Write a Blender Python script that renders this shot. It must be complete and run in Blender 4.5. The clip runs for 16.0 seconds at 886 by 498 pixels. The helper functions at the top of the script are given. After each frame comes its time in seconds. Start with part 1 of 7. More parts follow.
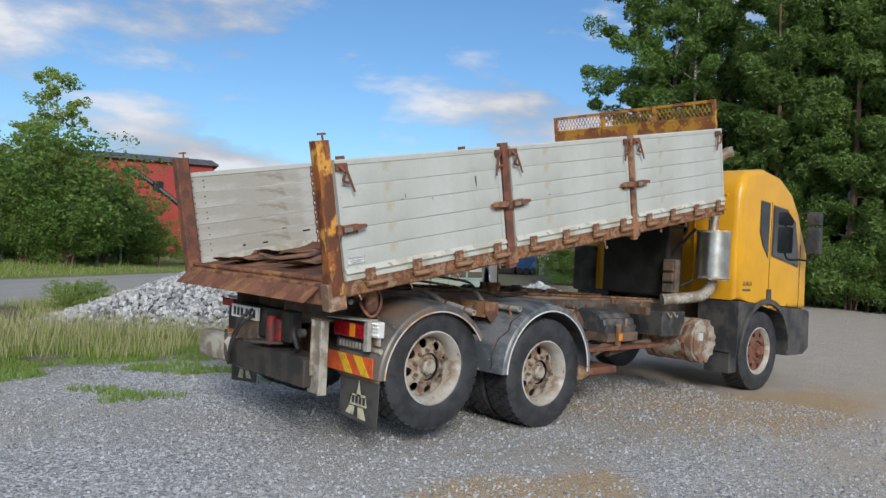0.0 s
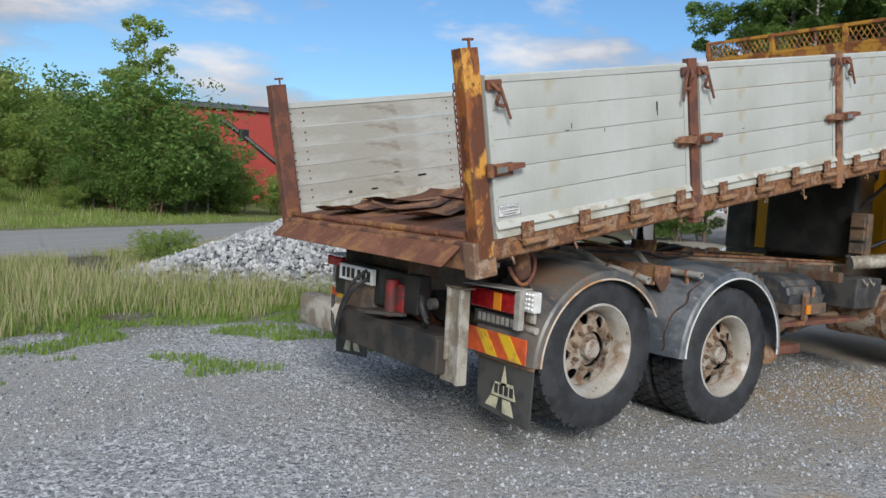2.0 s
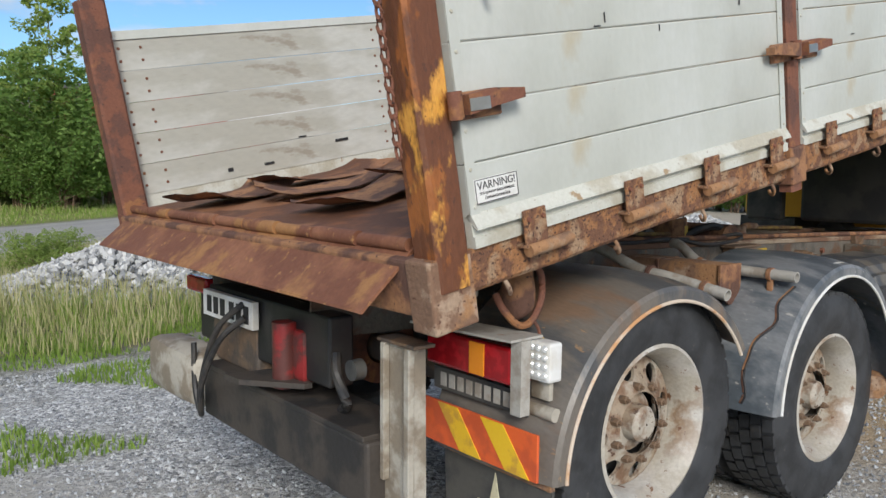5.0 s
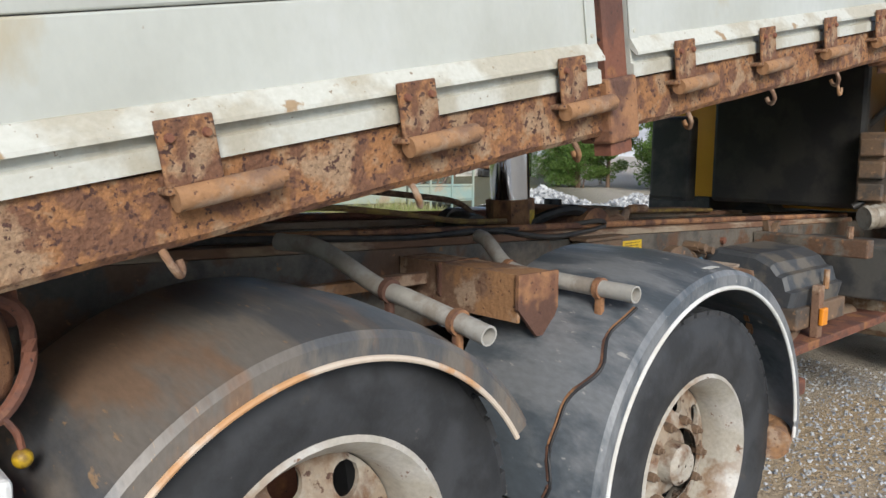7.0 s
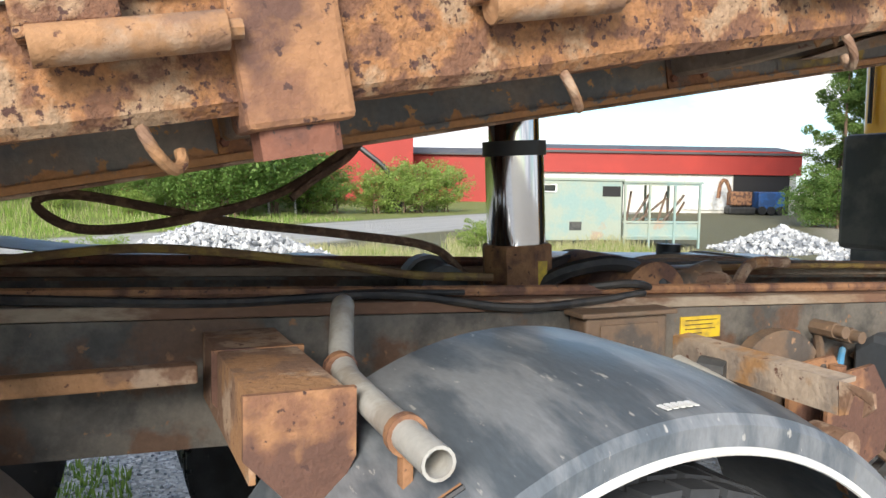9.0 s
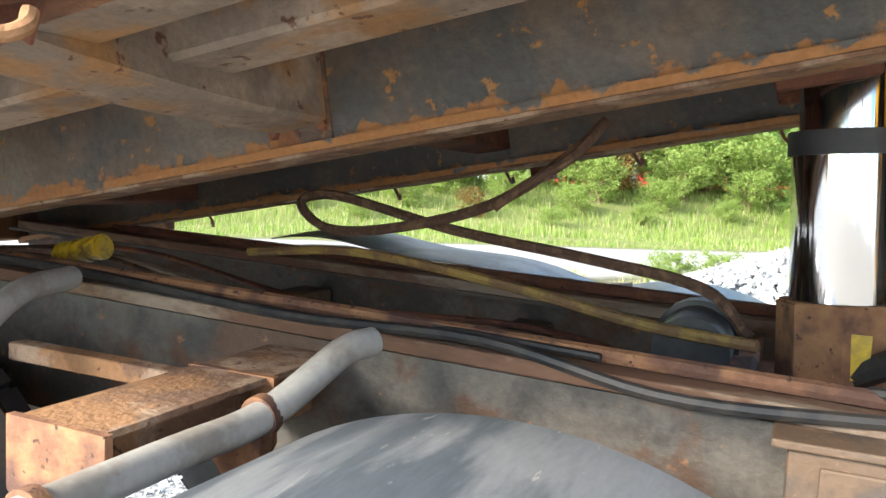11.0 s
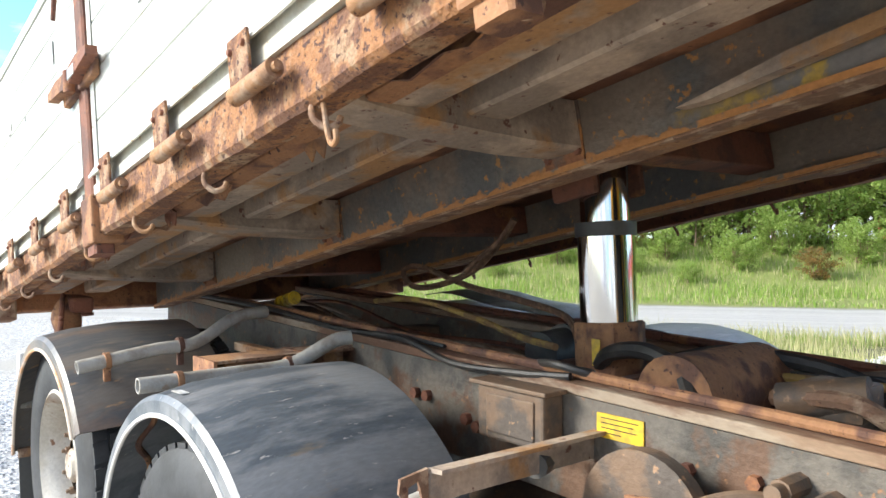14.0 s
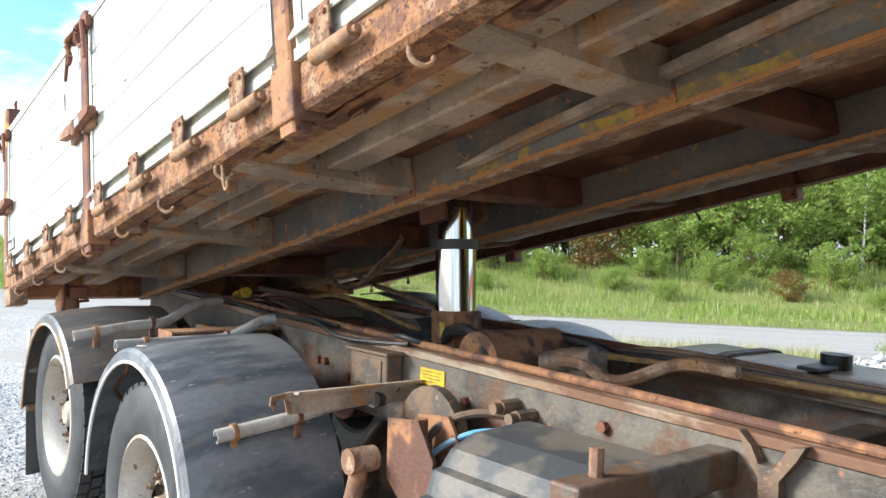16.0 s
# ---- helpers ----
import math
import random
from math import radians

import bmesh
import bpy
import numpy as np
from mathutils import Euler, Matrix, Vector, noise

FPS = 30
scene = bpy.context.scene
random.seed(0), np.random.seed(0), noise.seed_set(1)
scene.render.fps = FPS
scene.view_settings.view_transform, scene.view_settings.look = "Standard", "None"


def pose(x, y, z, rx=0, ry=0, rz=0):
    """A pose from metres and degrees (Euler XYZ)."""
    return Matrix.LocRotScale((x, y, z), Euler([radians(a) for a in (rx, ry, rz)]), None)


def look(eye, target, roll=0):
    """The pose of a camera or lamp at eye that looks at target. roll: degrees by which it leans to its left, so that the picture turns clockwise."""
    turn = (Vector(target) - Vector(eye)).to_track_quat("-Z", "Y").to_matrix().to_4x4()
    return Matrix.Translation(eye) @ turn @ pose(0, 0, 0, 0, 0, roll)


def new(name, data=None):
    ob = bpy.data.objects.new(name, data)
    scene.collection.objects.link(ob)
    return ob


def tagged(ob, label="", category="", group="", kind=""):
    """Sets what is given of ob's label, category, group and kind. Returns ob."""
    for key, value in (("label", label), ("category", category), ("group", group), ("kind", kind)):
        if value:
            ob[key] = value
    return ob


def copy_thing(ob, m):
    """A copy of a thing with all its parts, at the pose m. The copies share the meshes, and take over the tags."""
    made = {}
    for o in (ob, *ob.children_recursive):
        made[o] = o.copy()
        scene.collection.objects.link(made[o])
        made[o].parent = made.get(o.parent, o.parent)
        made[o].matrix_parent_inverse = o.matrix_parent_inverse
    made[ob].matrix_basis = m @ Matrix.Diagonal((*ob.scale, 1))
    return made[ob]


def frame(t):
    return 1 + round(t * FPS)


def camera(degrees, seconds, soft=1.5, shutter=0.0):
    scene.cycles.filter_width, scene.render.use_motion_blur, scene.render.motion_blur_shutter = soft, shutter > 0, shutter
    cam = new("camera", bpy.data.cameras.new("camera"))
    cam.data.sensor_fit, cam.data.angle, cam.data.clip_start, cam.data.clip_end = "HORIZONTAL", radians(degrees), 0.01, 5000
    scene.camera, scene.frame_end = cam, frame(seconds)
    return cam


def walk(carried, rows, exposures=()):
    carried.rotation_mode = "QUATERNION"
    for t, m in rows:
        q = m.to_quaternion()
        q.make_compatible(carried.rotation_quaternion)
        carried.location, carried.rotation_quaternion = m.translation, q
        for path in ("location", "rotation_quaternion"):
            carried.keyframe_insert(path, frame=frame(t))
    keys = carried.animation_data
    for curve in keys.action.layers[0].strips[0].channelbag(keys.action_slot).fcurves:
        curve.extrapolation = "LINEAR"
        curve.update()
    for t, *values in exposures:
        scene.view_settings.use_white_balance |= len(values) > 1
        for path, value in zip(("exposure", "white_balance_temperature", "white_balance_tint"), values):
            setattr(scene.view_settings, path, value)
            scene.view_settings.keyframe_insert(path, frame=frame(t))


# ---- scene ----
cam = camera(59.22, 16.0)
PATH = [
    (0, (-4.151, -5.978, 1.630), (-2.834, -4.472, 1.624), 2.96),
    (0.5, (-4.026, -5.689, 1.642), (-2.748, -4.151, 1.600), 3.20),
    (1, (-3.919, -5.334, 1.632), (-2.689, -3.759, 1.558), 3.29),
    (1.5, (-3.775, -4.958, 1.594), (-2.582, -3.357, 1.483), 3.32),
    (2, (-3.663, -4.552, 1.571), (-2.500, -2.932, 1.430), 3.37),
    (2.5, (-3.549, -4.141, 1.564), (-2.403, -2.510, 1.397), 3.23),
    (3, (-3.319, -3.799, 1.549), (-2.186, -2.161, 1.369), 3.17),
    (3.2, (-3.228, -3.670, 1.546), (-2.096, -2.031, 1.366), 3.09),
    (5.3, (-2.105, -2.715, 1.543), (-0.804, -1.210, 1.333), 0.47),
    (5.5, (-1.947, -2.672, 1.539), (-0.625, -1.188, 1.319), 0.56),
    (6, (-1.547, -2.565, 1.538), (-0.186, -1.120, 1.301), 0.66),
    (6.5, (-1.195, -2.460, 1.507), (0.172, -1.019, 1.265), 0.60),
    (7, (-0.796, -2.374, 1.480), (0.542, -0.908, 1.234), 0.52),
    (7.5, (-0.404, -2.271, 1.476), (0.877, -0.753, 1.239), 0.81),
    (8, (-0.046, -2.194, 1.482), (1.121, -0.586, 1.258), 0.55),
    (8.2, (0.094, -2.173, 1.478), (1.202, -0.522, 1.263), 0.50),
    (10.3, (1.319, -1.792, 1.438), (1.247, 0.201, 1.287), 2.77),
    (10.5, (1.435, -1.736, 1.441), (1.159, 0.237, 1.265), 2.87),
    (11, (1.666, -1.609, 1.466), (0.849, 0.208, 1.288), 2.65),
    (11.5, (1.921, -1.578, 1.479), (0.703, 0.001, 1.331), 1.37),
    (12, (2.185, -1.671, 1.491), (0.799, -0.234, 1.377), 0.16),
    (12.5, (2.473, -1.732, 1.519), (1.003, -0.378, 1.437), -0.30),
    (13, (2.742, -1.801, 1.531), (1.240, -0.482, 1.468), -0.14),
    (13.5, (3.018, -1.894, 1.530), (1.486, -0.610, 1.485), -0.11),
    (14, (3.296, -1.938, 1.535), (1.744, -0.676, 1.508), 0.02),
    (14.5, (3.588, -1.949, 1.528), (2.027, -0.699, 1.511), 0.50),
    (15, (3.831, -2.040, 1.533), (2.267, -0.795, 1.523), 0.97),
    (15.5, (4.061, -2.124, 1.535), (2.499, -0.874, 1.535), 1.42),
    (16, (4.324, -2.176, 1.532), (2.767, -0.921, 1.539), 1.69),
]
walk(cam, [(t, look(e, g, r)) for t, e, g, r in PATH], [(0, 0.15, 6300, 10), (3.2, 0.22, 6300, 10), (5.3, 0.4, 6500, 10), (6, 0.48, 6500, 10), (7, 0.55, 6500, 10), (8.2, 0.85, 6600, 10), (10.3, 2.05, 6650, 8), (11.4, 2.45, 6650, 8), (12.5, 2.3, 6650, 8), (14, 1.8, 6500, 8), (16, 1.7, 6400, 8)])

# ---- sky and sun ----
SUN_AZ, SUN_EL = radians(213), radians(27)
world = bpy.data.worlds.new("sky")
scene.world = world
world.use_nodes = True
wn, wl = world.node_tree.nodes, world.node_tree.links
wn.clear()
sky = wn.new("ShaderNodeTexSky")
sky.air_density, sky.dust_density, sky.ozone_density = 1.0, 0.4, 3.0
sky.sky_type, sky.sun_disc, sky.sun_elevation, sky.sun_rotation = "NISHITA", False, SUN_EL, SUN_AZ
geo = wn.new("ShaderNodeTexCoord")
squash = wn.new("ShaderNodeMapping")
squash.inputs["Scale"].default_value = (1.6, 1.6, 4.6)
cl = wn.new("ShaderNodeTexNoise")
cl.inputs["Scale"].default_value, cl.inputs["Detail"].default_value, cl.inputs["Roughness"].default_value = 1.7, 9, 0.55
cmask = wn.new("ShaderNodeValToRGB")
cmask.color_ramp.elements[0].position, cmask.color_ramp.elements[1].position = 0.445, 0.545
cl2 = wn.new("ShaderNodeTexNoise")
cl2.inputs["Scale"].default_value, cl2.inputs["Detail"].default_value = 3.4, 6
ccol = wn.new("ShaderNodeValToRGB")
ccol.color_ramp.elements[0].position, ccol.color_ramp.elements[1].position = 0.38, 0.62
ccol.color_ramp.elements[0].color, ccol.color_ramp.elements[1].color = (2.3, 2.5, 3.0, 1), (6.6, 6.7, 7.0, 1)
cmix = wn.new("ShaderNodeMixRGB")
bg = wn.new("ShaderNodeBackground")
bg.inputs["Strength"].default_value = 0.105
wo = wn.new("ShaderNodeOutputWorld")
wl.new(geo.outputs["Generated"], squash.inputs[0])
wl.new(squash.outputs[0], cl.inputs[0])
wl.new(squash.outputs[0], cl2.inputs[0])
wl.new(cl.outputs[0], cmask.inputs[0])
wl.new(cl2.outputs[0], ccol.inputs[0])
wl.new(cmask.outputs[0], cmix.inputs[0])
deep = wn.new("ShaderNodeMixRGB")
deep.blend_type = "MULTIPLY"
deep.inputs[0].default_value, deep.inputs[2].default_value = 1.0, (0.74, 0.93, 1.06, 1)
wl.new(sky.outputs[0], deep.inputs[1])
wl.new(deep.outputs[0], cmix.inputs[1])
wl.new(ccol.outputs[0], cmix.inputs[2])
wl.new(cmix.outputs[0], bg.inputs[0])
wl.new(bg.outputs[0], wo.inputs[0])
sun = new("sun", bpy.data.lights.new("sun", "SUN"))
sun.data.energy, sun.data.angle, sun.data.color = 2.5, radians(22), (1.0, 0.95, 0.88)
sun.matrix_world = look((20 * math.sin(SUN_AZ), 20 * math.cos(SUN_AZ), 20 * math.tan(SUN_EL)), (0, 0, 0))


# ---- materials ----
def mat(name, base, rough=0.6, metal=0.0, second=None, mix=(0.45, 0.6), scale=6.0, grain=0.12, grain_scale=60.0,
        bump=0.15, bump_scale=40.0, third=None, tmix=(0.58, 0.66), tscale=3.0, stretch=(1, 1, 1), spec=0.5, rand=0.0, rough2=None, pits=None, edge=None):
    """Two or three colours broken by noise, fine grain and relief, at real size."""
    m = bpy.data.materials.new(name)
    m.use_nodes = True
    n, l = m.node_tree.nodes, m.node_tree.links
    b = n["Principled BSDF"]
    co = n.new("ShaderNodeTexCoord")
    mp = n.new("ShaderNodeMapping")
    mp.inputs["Scale"].default_value = stretch
    l.new(co.outputs["Object"], mp.inputs[0])

    def noise_node(s, detail=6.0):
        x = n.new("ShaderNodeTexNoise")
        x.inputs["Scale"].default_value, x.inputs["Detail"].default_value, x.inputs["Roughness"].default_value = s, detail, 0.6
        l.new(mp.outputs[0], x.inputs[0])
        return x.outputs[0]

    def ramp(src, lo, hi):
        r = n.new("ShaderNodeMapRange")
        r.inputs[1].default_value, r.inputs[2].default_value = lo - 0.035, lo - 0.035 + (hi - lo) * 0.55
        l.new(src, r.inputs[0])
        return r.outputs[0]

    def blend(fac, a, c, kind="MIX"):
        x = n.new("ShaderNodeMixRGB")
        x.blend_type = kind
        for sock, val in ((0, fac), (1, a), (2, c)):
            if isinstance(val, (tuple, float, int)):
                x.inputs[sock].default_value = (*val, 1) if isinstance(val, tuple) else val
            else:
                l.new(val, x.inputs[sock])
        return x.outputs[0]
    colour, mask = base, None
    if second:
        mask = ramp(noise_node(scale, 9), *mix)
        colour = blend(mask, base, second)
    if third:
        colour = blend(ramp(noise_node(tscale, 8), *tmix), colour, third)
    if pits:
        colour = blend(ramp(noise_node(pits[1], 5), pits[2], pits[2] + 0.08), colour, pits[0])
    if edge:
        # rust creeping up from a lower edge: colour, height of the edge, reach
        sp = n.new("ShaderNodeSeparateXYZ")
        l.new(co.outputs["Object"], sp.inputs[0])
        up = n.new("ShaderNodeMapRange")
        up.clamp = False
        up.inputs[1].default_value, up.inputs[2].default_value = edge[1] + edge[2], edge[1]
        l.new(sp.outputs[2], up.inputs[0])
        ad = n.new("ShaderNodeMath")
        ad.operation = "MULTIPLY_ADD"
        ad.inputs[1].default_value = 2.6
        l.new(noise_node(edge[3], 8), ad.inputs[0])
        l.new(up.outputs[0], ad.inputs[2])
        colour = blend(ramp(ad.outputs[0], 2.0, 2.3), colour, edge[0])
    g = noise_node(grain_scale, 4)
    colour = blend(grain, colour, blend(g, (0.0, 0.0, 0.0), (1.0, 1.0, 1.0)), "OVERLAY")
    if rand:
        oi = n.new("ShaderNodeObjectInfo")
        hv = n.new("ShaderNodeHueSaturation")
        v = n.new("ShaderNodeMath")
        v.operation = "MULTIPLY_ADD"
        v.inputs[1].default_value, v.inputs[2].default_value = rand, 1 - rand / 2
        l.new(oi.outputs["Random"], v.inputs[0])
        l.new(v.outputs[0], hv.inputs["Value"])
        l.new(colour, hv.inputs["Color"])
        colour = hv.outputs[0]
    l.new(colour, b.inputs["Base Color"])
    b.inputs["Metallic"].default_value = metal
    b.inputs["Specular IOR Level"].default_value = spec
    if rough2 is not None and mask is not None:
        rr = n.new("ShaderNodeMapRange")
        rr.inputs[3].default_value, rr.inputs[4].default_value = rough, rough2
        l.new(mask, rr.inputs[0])
        l.new(rr.outputs[0], b.inputs["Roughness"])
    else:
        b.inputs["Roughness"].default_value = rough
    if bump:
        bp = n.new("ShaderNodeBump")
        bp.inputs["Strength"].default_value, bp.inputs["Distance"].default_value = bump, 0.01
        l.new(noise_node(bump_scale, 6), bp.inputs["Height"])
        l.new(bp.outputs[0], b.inputs["Normal"])
    return m


RUST = mat("rust", (0.21, 0.10, 0.058), 0.85, 0, (0.33, 0.165, 0.08), (0.42, 0.62), 9, 0.35, 80, 0.5, 60, (0.12, 0.06, 0.042), (0.52, 0.64), 5, pits=((0.07, 0.035, 0.028), 55, 0.655))
RUST_PALE = mat("rust_pale", (0.39, 0.275, 0.19), 0.85, 0, (0.21, 0.12, 0.075), (0.45, 0.6), 11, 0.35, 90, 0.5, 70, (0.34, 0.18, 0.085), (0.56, 0.66), 4, pits=((0.12, 0.055, 0.035), 60, 0.655))
SILL_RUST = mat("sill_rust", (0.17, 0.08, 0.045), 0.85, 0, (0.31, 0.145, 0.06), (0.48, 0.62), 22, 0.6, 130, 1.0, 55, (0.33, 0.215, 0.13), (0.57, 0.70), 11, pits=((0.075, 0.035, 0.026), 85, 0.61))
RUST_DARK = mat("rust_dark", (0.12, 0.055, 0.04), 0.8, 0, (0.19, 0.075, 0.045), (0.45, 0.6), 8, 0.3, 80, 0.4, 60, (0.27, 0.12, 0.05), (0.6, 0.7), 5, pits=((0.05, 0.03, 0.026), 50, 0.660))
POST = mat("post_paint", (0.68, 0.33, 0.06), 0.55, 0, (0.14, 0.05, 0.022), (0.475, 0.55), 5, 0.35, 70, 0.5, 50, (0.30, 0.10, 0.025), (0.51, 0.60), 9, (1, 1, 0.5), pits=((0.09, 0.035, 0.02), 34, 0.660))
BEAM = mat("beam_paint", (0.105, 0.106, 0.102), 0.42, 0, (0.17, 0.135, 0.105), (0.50, 0.66), 3.2, 0.35, 70, 0.35, 50, (0.23, 0.20, 0.16), (0.54, 0.76), 2.0, pits=((0.42, 0.21, 0.07), 26, 0.655), edge=((0.42, 0.19, 0.06), 0.03, 0.05, 17))
WELD = mat("weld_rust", (0.40, 0.185, 0.065), 0.85, 0, (0.24, 0.11, 0.055), (0.46, 0.6), 14, 0.4, 90, 0.7, 60, (0.14, 0.10, 0.08), (0.55, 0.66), 9, pits=((0.10, 0.05, 0.035), 40, 0.66))
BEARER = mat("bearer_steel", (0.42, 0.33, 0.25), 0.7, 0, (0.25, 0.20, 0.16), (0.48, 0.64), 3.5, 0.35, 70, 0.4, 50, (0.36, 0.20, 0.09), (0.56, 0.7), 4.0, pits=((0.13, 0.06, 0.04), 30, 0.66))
FLOOR_RUST = mat("floor_rust", (0.22, 0.085, 0.035), 0.75, 0, (0.12, 0.05, 0.028), (0.42, 0.6), 4, 0.3, 60, 0.35, 40, (0.30, 0.14, 0.07), (0.55, 0.68), 2.2, pits=((0.07, 0.035, 0.025), 30, 0.660))
FLAP_RUST = mat("flap_rust", (0.27, 0.115, 0.06), 0.7, 0, (0.17, 0.065, 0.035), (0.42, 0.62), 3, 0.3, 60, 0.3, 40, (0.33, 0.16, 0.06), (0.56, 0.7), 4, pits=((0.36, 0.18, 0.07), 24, 0.660))
BOARD = mat("board_paint", (0.54, 0.555, 0.52), 0.42, 0, (0.49, 0.505, 0.46), (0.4, 0.7), 2.5, 0.08, 50, 0.22, 7, (0.45, 0.41, 0.31), (0.66, 0.86), 3.5, (1, 1, 0.6), pits=((0.36, 0.31, 0.24), 60, 0.755))
BOARD_IN = mat("board_inner", (0.50, 0.50, 0.46), 0.55, 0, (0.40, 0.39, 0.34), (0.45, 0.7), 4, 0.12, 40, 0.25, 16, (0.30, 0.27, 0.22), (0.66, 0.76), 6, (0.4, 1, 1))
SILL_PAINT = mat("sill_paint", (0.55, 0.55, 0.49), 0.5, 0, (0.43, 0.40, 0.32), (0.5, 0.7), 6, 0.2, 90, 0.1, 40, (0.34, 0.24, 0.14), (0.68, 0.76), 14, pits=((0.24, 0.18, 0.12), 70, 0.700))
YELLOW = mat("cab_yellow", (0.78, 0.40, 0.018), 0.28, 0, (0.70, 0.35, 0.02), (0.4, 0.7), 1.5, 0.03, 60, 0.02, 20)
MESH_YEL = mat("guard_yellow", (0.52, 0.26, 0.035), 0.6, 0, (0.24, 0.085, 0.03), (0.50, 0.6), 6, 0.25, 70, 0.3, 50, (0.36, 0.14, 0.04), (0.55, 0.65), 3)
GUARD = mat("guard_plastic", (0.085, 0.10, 0.115), 0.36, 0, (0.185, 0.195, 0.205), (0.46, 0.64), 3.5, 0.3, 60, 0.10, 30, (0.22, 0.155, 0.085), (0.645, 0.76), 2.4, (2.2, 0.5, 0.9), pits=((0.34, 0.33, 0.31), 34, 0.690))
GUARD_OLD = mat("guard_plastic_old", (0.088, 0.090, 0.093), 0.38, 0, (0.16, 0.142, 0.122), (0.47, 0.64), 4, 0.3, 60, 0.14, 30, (0.19, 0.125, 0.085), (0.54, 0.70), 3.0, (2.0, 0.4, 0.8), pits=((0.30, 0.20, 0.12), 26, 0.68))
TYRE = mat("tyre_rubber", (0.024, 0.025, 0.027), 0.62, 0, (0.042, 0.044, 0.048), (0.45, 0.7), 7, 0.1, 60, 0.12, 60, (0.075, 0.066, 0.055), (0.66, 0.8), 5, pits=((0.085, 0.08, 0.072), 30, 0.720))
RIM = mat("rim_paint", (0.40, 0.365, 0.305), 0.5, 0, (0.25, 0.165, 0.10), (0.52, 0.66), 6, 0.3, 70, 0.15, 40, (0.50, 0.48, 0.44), (0.50, 0.7), 3, pits=((0.17, 0.085, 0.045), 24, 0.66))
RIM_RUST = mat("rim_disc", (0.30, 0.235, 0.17), 0.65, 0, (0.19, 0.11, 0.065), (0.47, 0.62), 8, 0.3, 70, 0.3, 50, (0.40, 0.36, 0.30), (0.52, 0.68), 6, pits=((0.09, 0.045, 0.03), 30, 0.65))
CHROME = mat("chrome", (0.56, 0.57, 0.59), 0.08, 1.0, None, bump=0.0, grain=0.0)
STEEL = mat("muffler_steel", (0.62, 0.62, 0.60), 0.33, 1.0, (0.48, 0.45, 0.40), (0.45, 0.7), 5, 0.1, 60, 0.05, 30)
PIPE_RUST = mat("pipe_steel", (0.42, 0.30, 0.20), 0.45, 0.7, (0.52, 0.46, 0.38), (0.42, 0.62), 6, 0.2, 70, 0.1, 40)
BLACK = mat("black_paint", (0.018, 0.018, 0.019), 0.45, 0, (0.035, 0.033, 0.03), (0.5, 0.7), 4, 0.12, 60, 0.1, 40)
BLACK_PL = mat("black_plastic", (0.035, 0.037, 0.040), 0.5, 0, (0.085, 0.082, 0.075), (0.46, 0.7), 4, 0.15, 60, 0.12, 40)
GREASE = mat("greasy_steel", (0.09, 0.073, 0.06), 0.6, 0, (0.17, 0.11, 0.07), (0.46, 0.64), 7, 0.25, 60, 0.35, 45, (0.17, 0.12, 0.08), (0.62, 0.74), 4, pits=((0.28, 0.17, 0.10), 30, 0.670))
TANK = mat("tank_steel", (0.26, 0.255, 0.25), 0.3, 0, (0.40, 0.39, 0.37), (0.48, 0.60), 6, 0.3, 60, 0.3, 40, (0.34, 0.24, 0.14), (0.50, 0.60), 3.2, pits=((0.09, 0.07, 0.055), 26, 0.63))
RAIL = mat("rail_paint", (0.075, 0.068, 0.058), 0.6, 0, (0.14, 0.122, 0.10), (0.48, 0.62), 4, 0.4, 70, 0.4, 50, (0.125, 0.07, 0.042), (0.53, 0.66), 5, pits=((0.27, 0.14, 0.07), 24, 0.67))
WOODISH = mat("dusty_rail_top", (0.27, 0.18, 0.115), 0.85, 0, (0.17, 0.09, 0.055), (0.46, 0.62), 8, 0.3, 80, 0.3, 60, (0.33, 0.26, 0.19), (0.52, 0.68), 5, (0.35, 1, 1))
PIPE_GREY = mat("grey_tube", (0.40, 0.385, 0.35), 0.55, 0, (0.30, 0.27, 0.23), (0.5, 0.68), 9, 0.2, 80, 0.12, 60, (0.30, 0.17, 0.09), (0.68, 0.78), 6)
ROPE = mat("old_rope", (0.22, 0.13, 0.08), 0.9, 0, (0.13, 0.075, 0.05), (0.45, 0.6), 30, 0.3, 150, 0.6, 120)
RUBBER = mat("hose_rubber", (0.022, 0.022, 0.023), 0.5, 0, (0.05, 0.045, 0.04), (0.5, 0.7), 12, 0.15, 80, 0.1, 50)
YHOSE = mat("yellow_hose", (0.36, 0.24, 0.07), 0.7, 0, (0.22, 0.13, 0.06), (0.5, 0.65), 12, 0.2, 80, 0.1, 60)
BLUEHOSE = mat("blue_hose", (0.10, 0.33, 0.55), 0.5, 0, (0.22, 0.38, 0.48), (0.5, 0.7), 12, 0.1, 60, 0.05, 40)
YBAND = mat("yellow_fitting", (0.62, 0.40, 0.02), 0.5, 0, (0.25, 0.15, 0.03), (0.52, 0.66), 14, 0.2, 60, 0.2, 40)
WHITE = mat("white_paint", (0.74, 0.74, 0.72), 0.5, 0, (0.62, 0.60, 0.55), (0.5, 0.7), 6, 0.1, 60, 0.05, 40)
CREAM = mat("cream_print", (0.62, 0.58, 0.40), 0.6, 0, (0.45, 0.42, 0.30), (0.5, 0.7), 12, 0.1, 60, 0.02, 40)
ORANGE = mat("reflector_orange", (0.75, 0.13, 0.035), 0.4, 0, (0.58, 0.10, 0.035), (0.5, 0.7), 10, 0.1, 80, 0.02, 40)
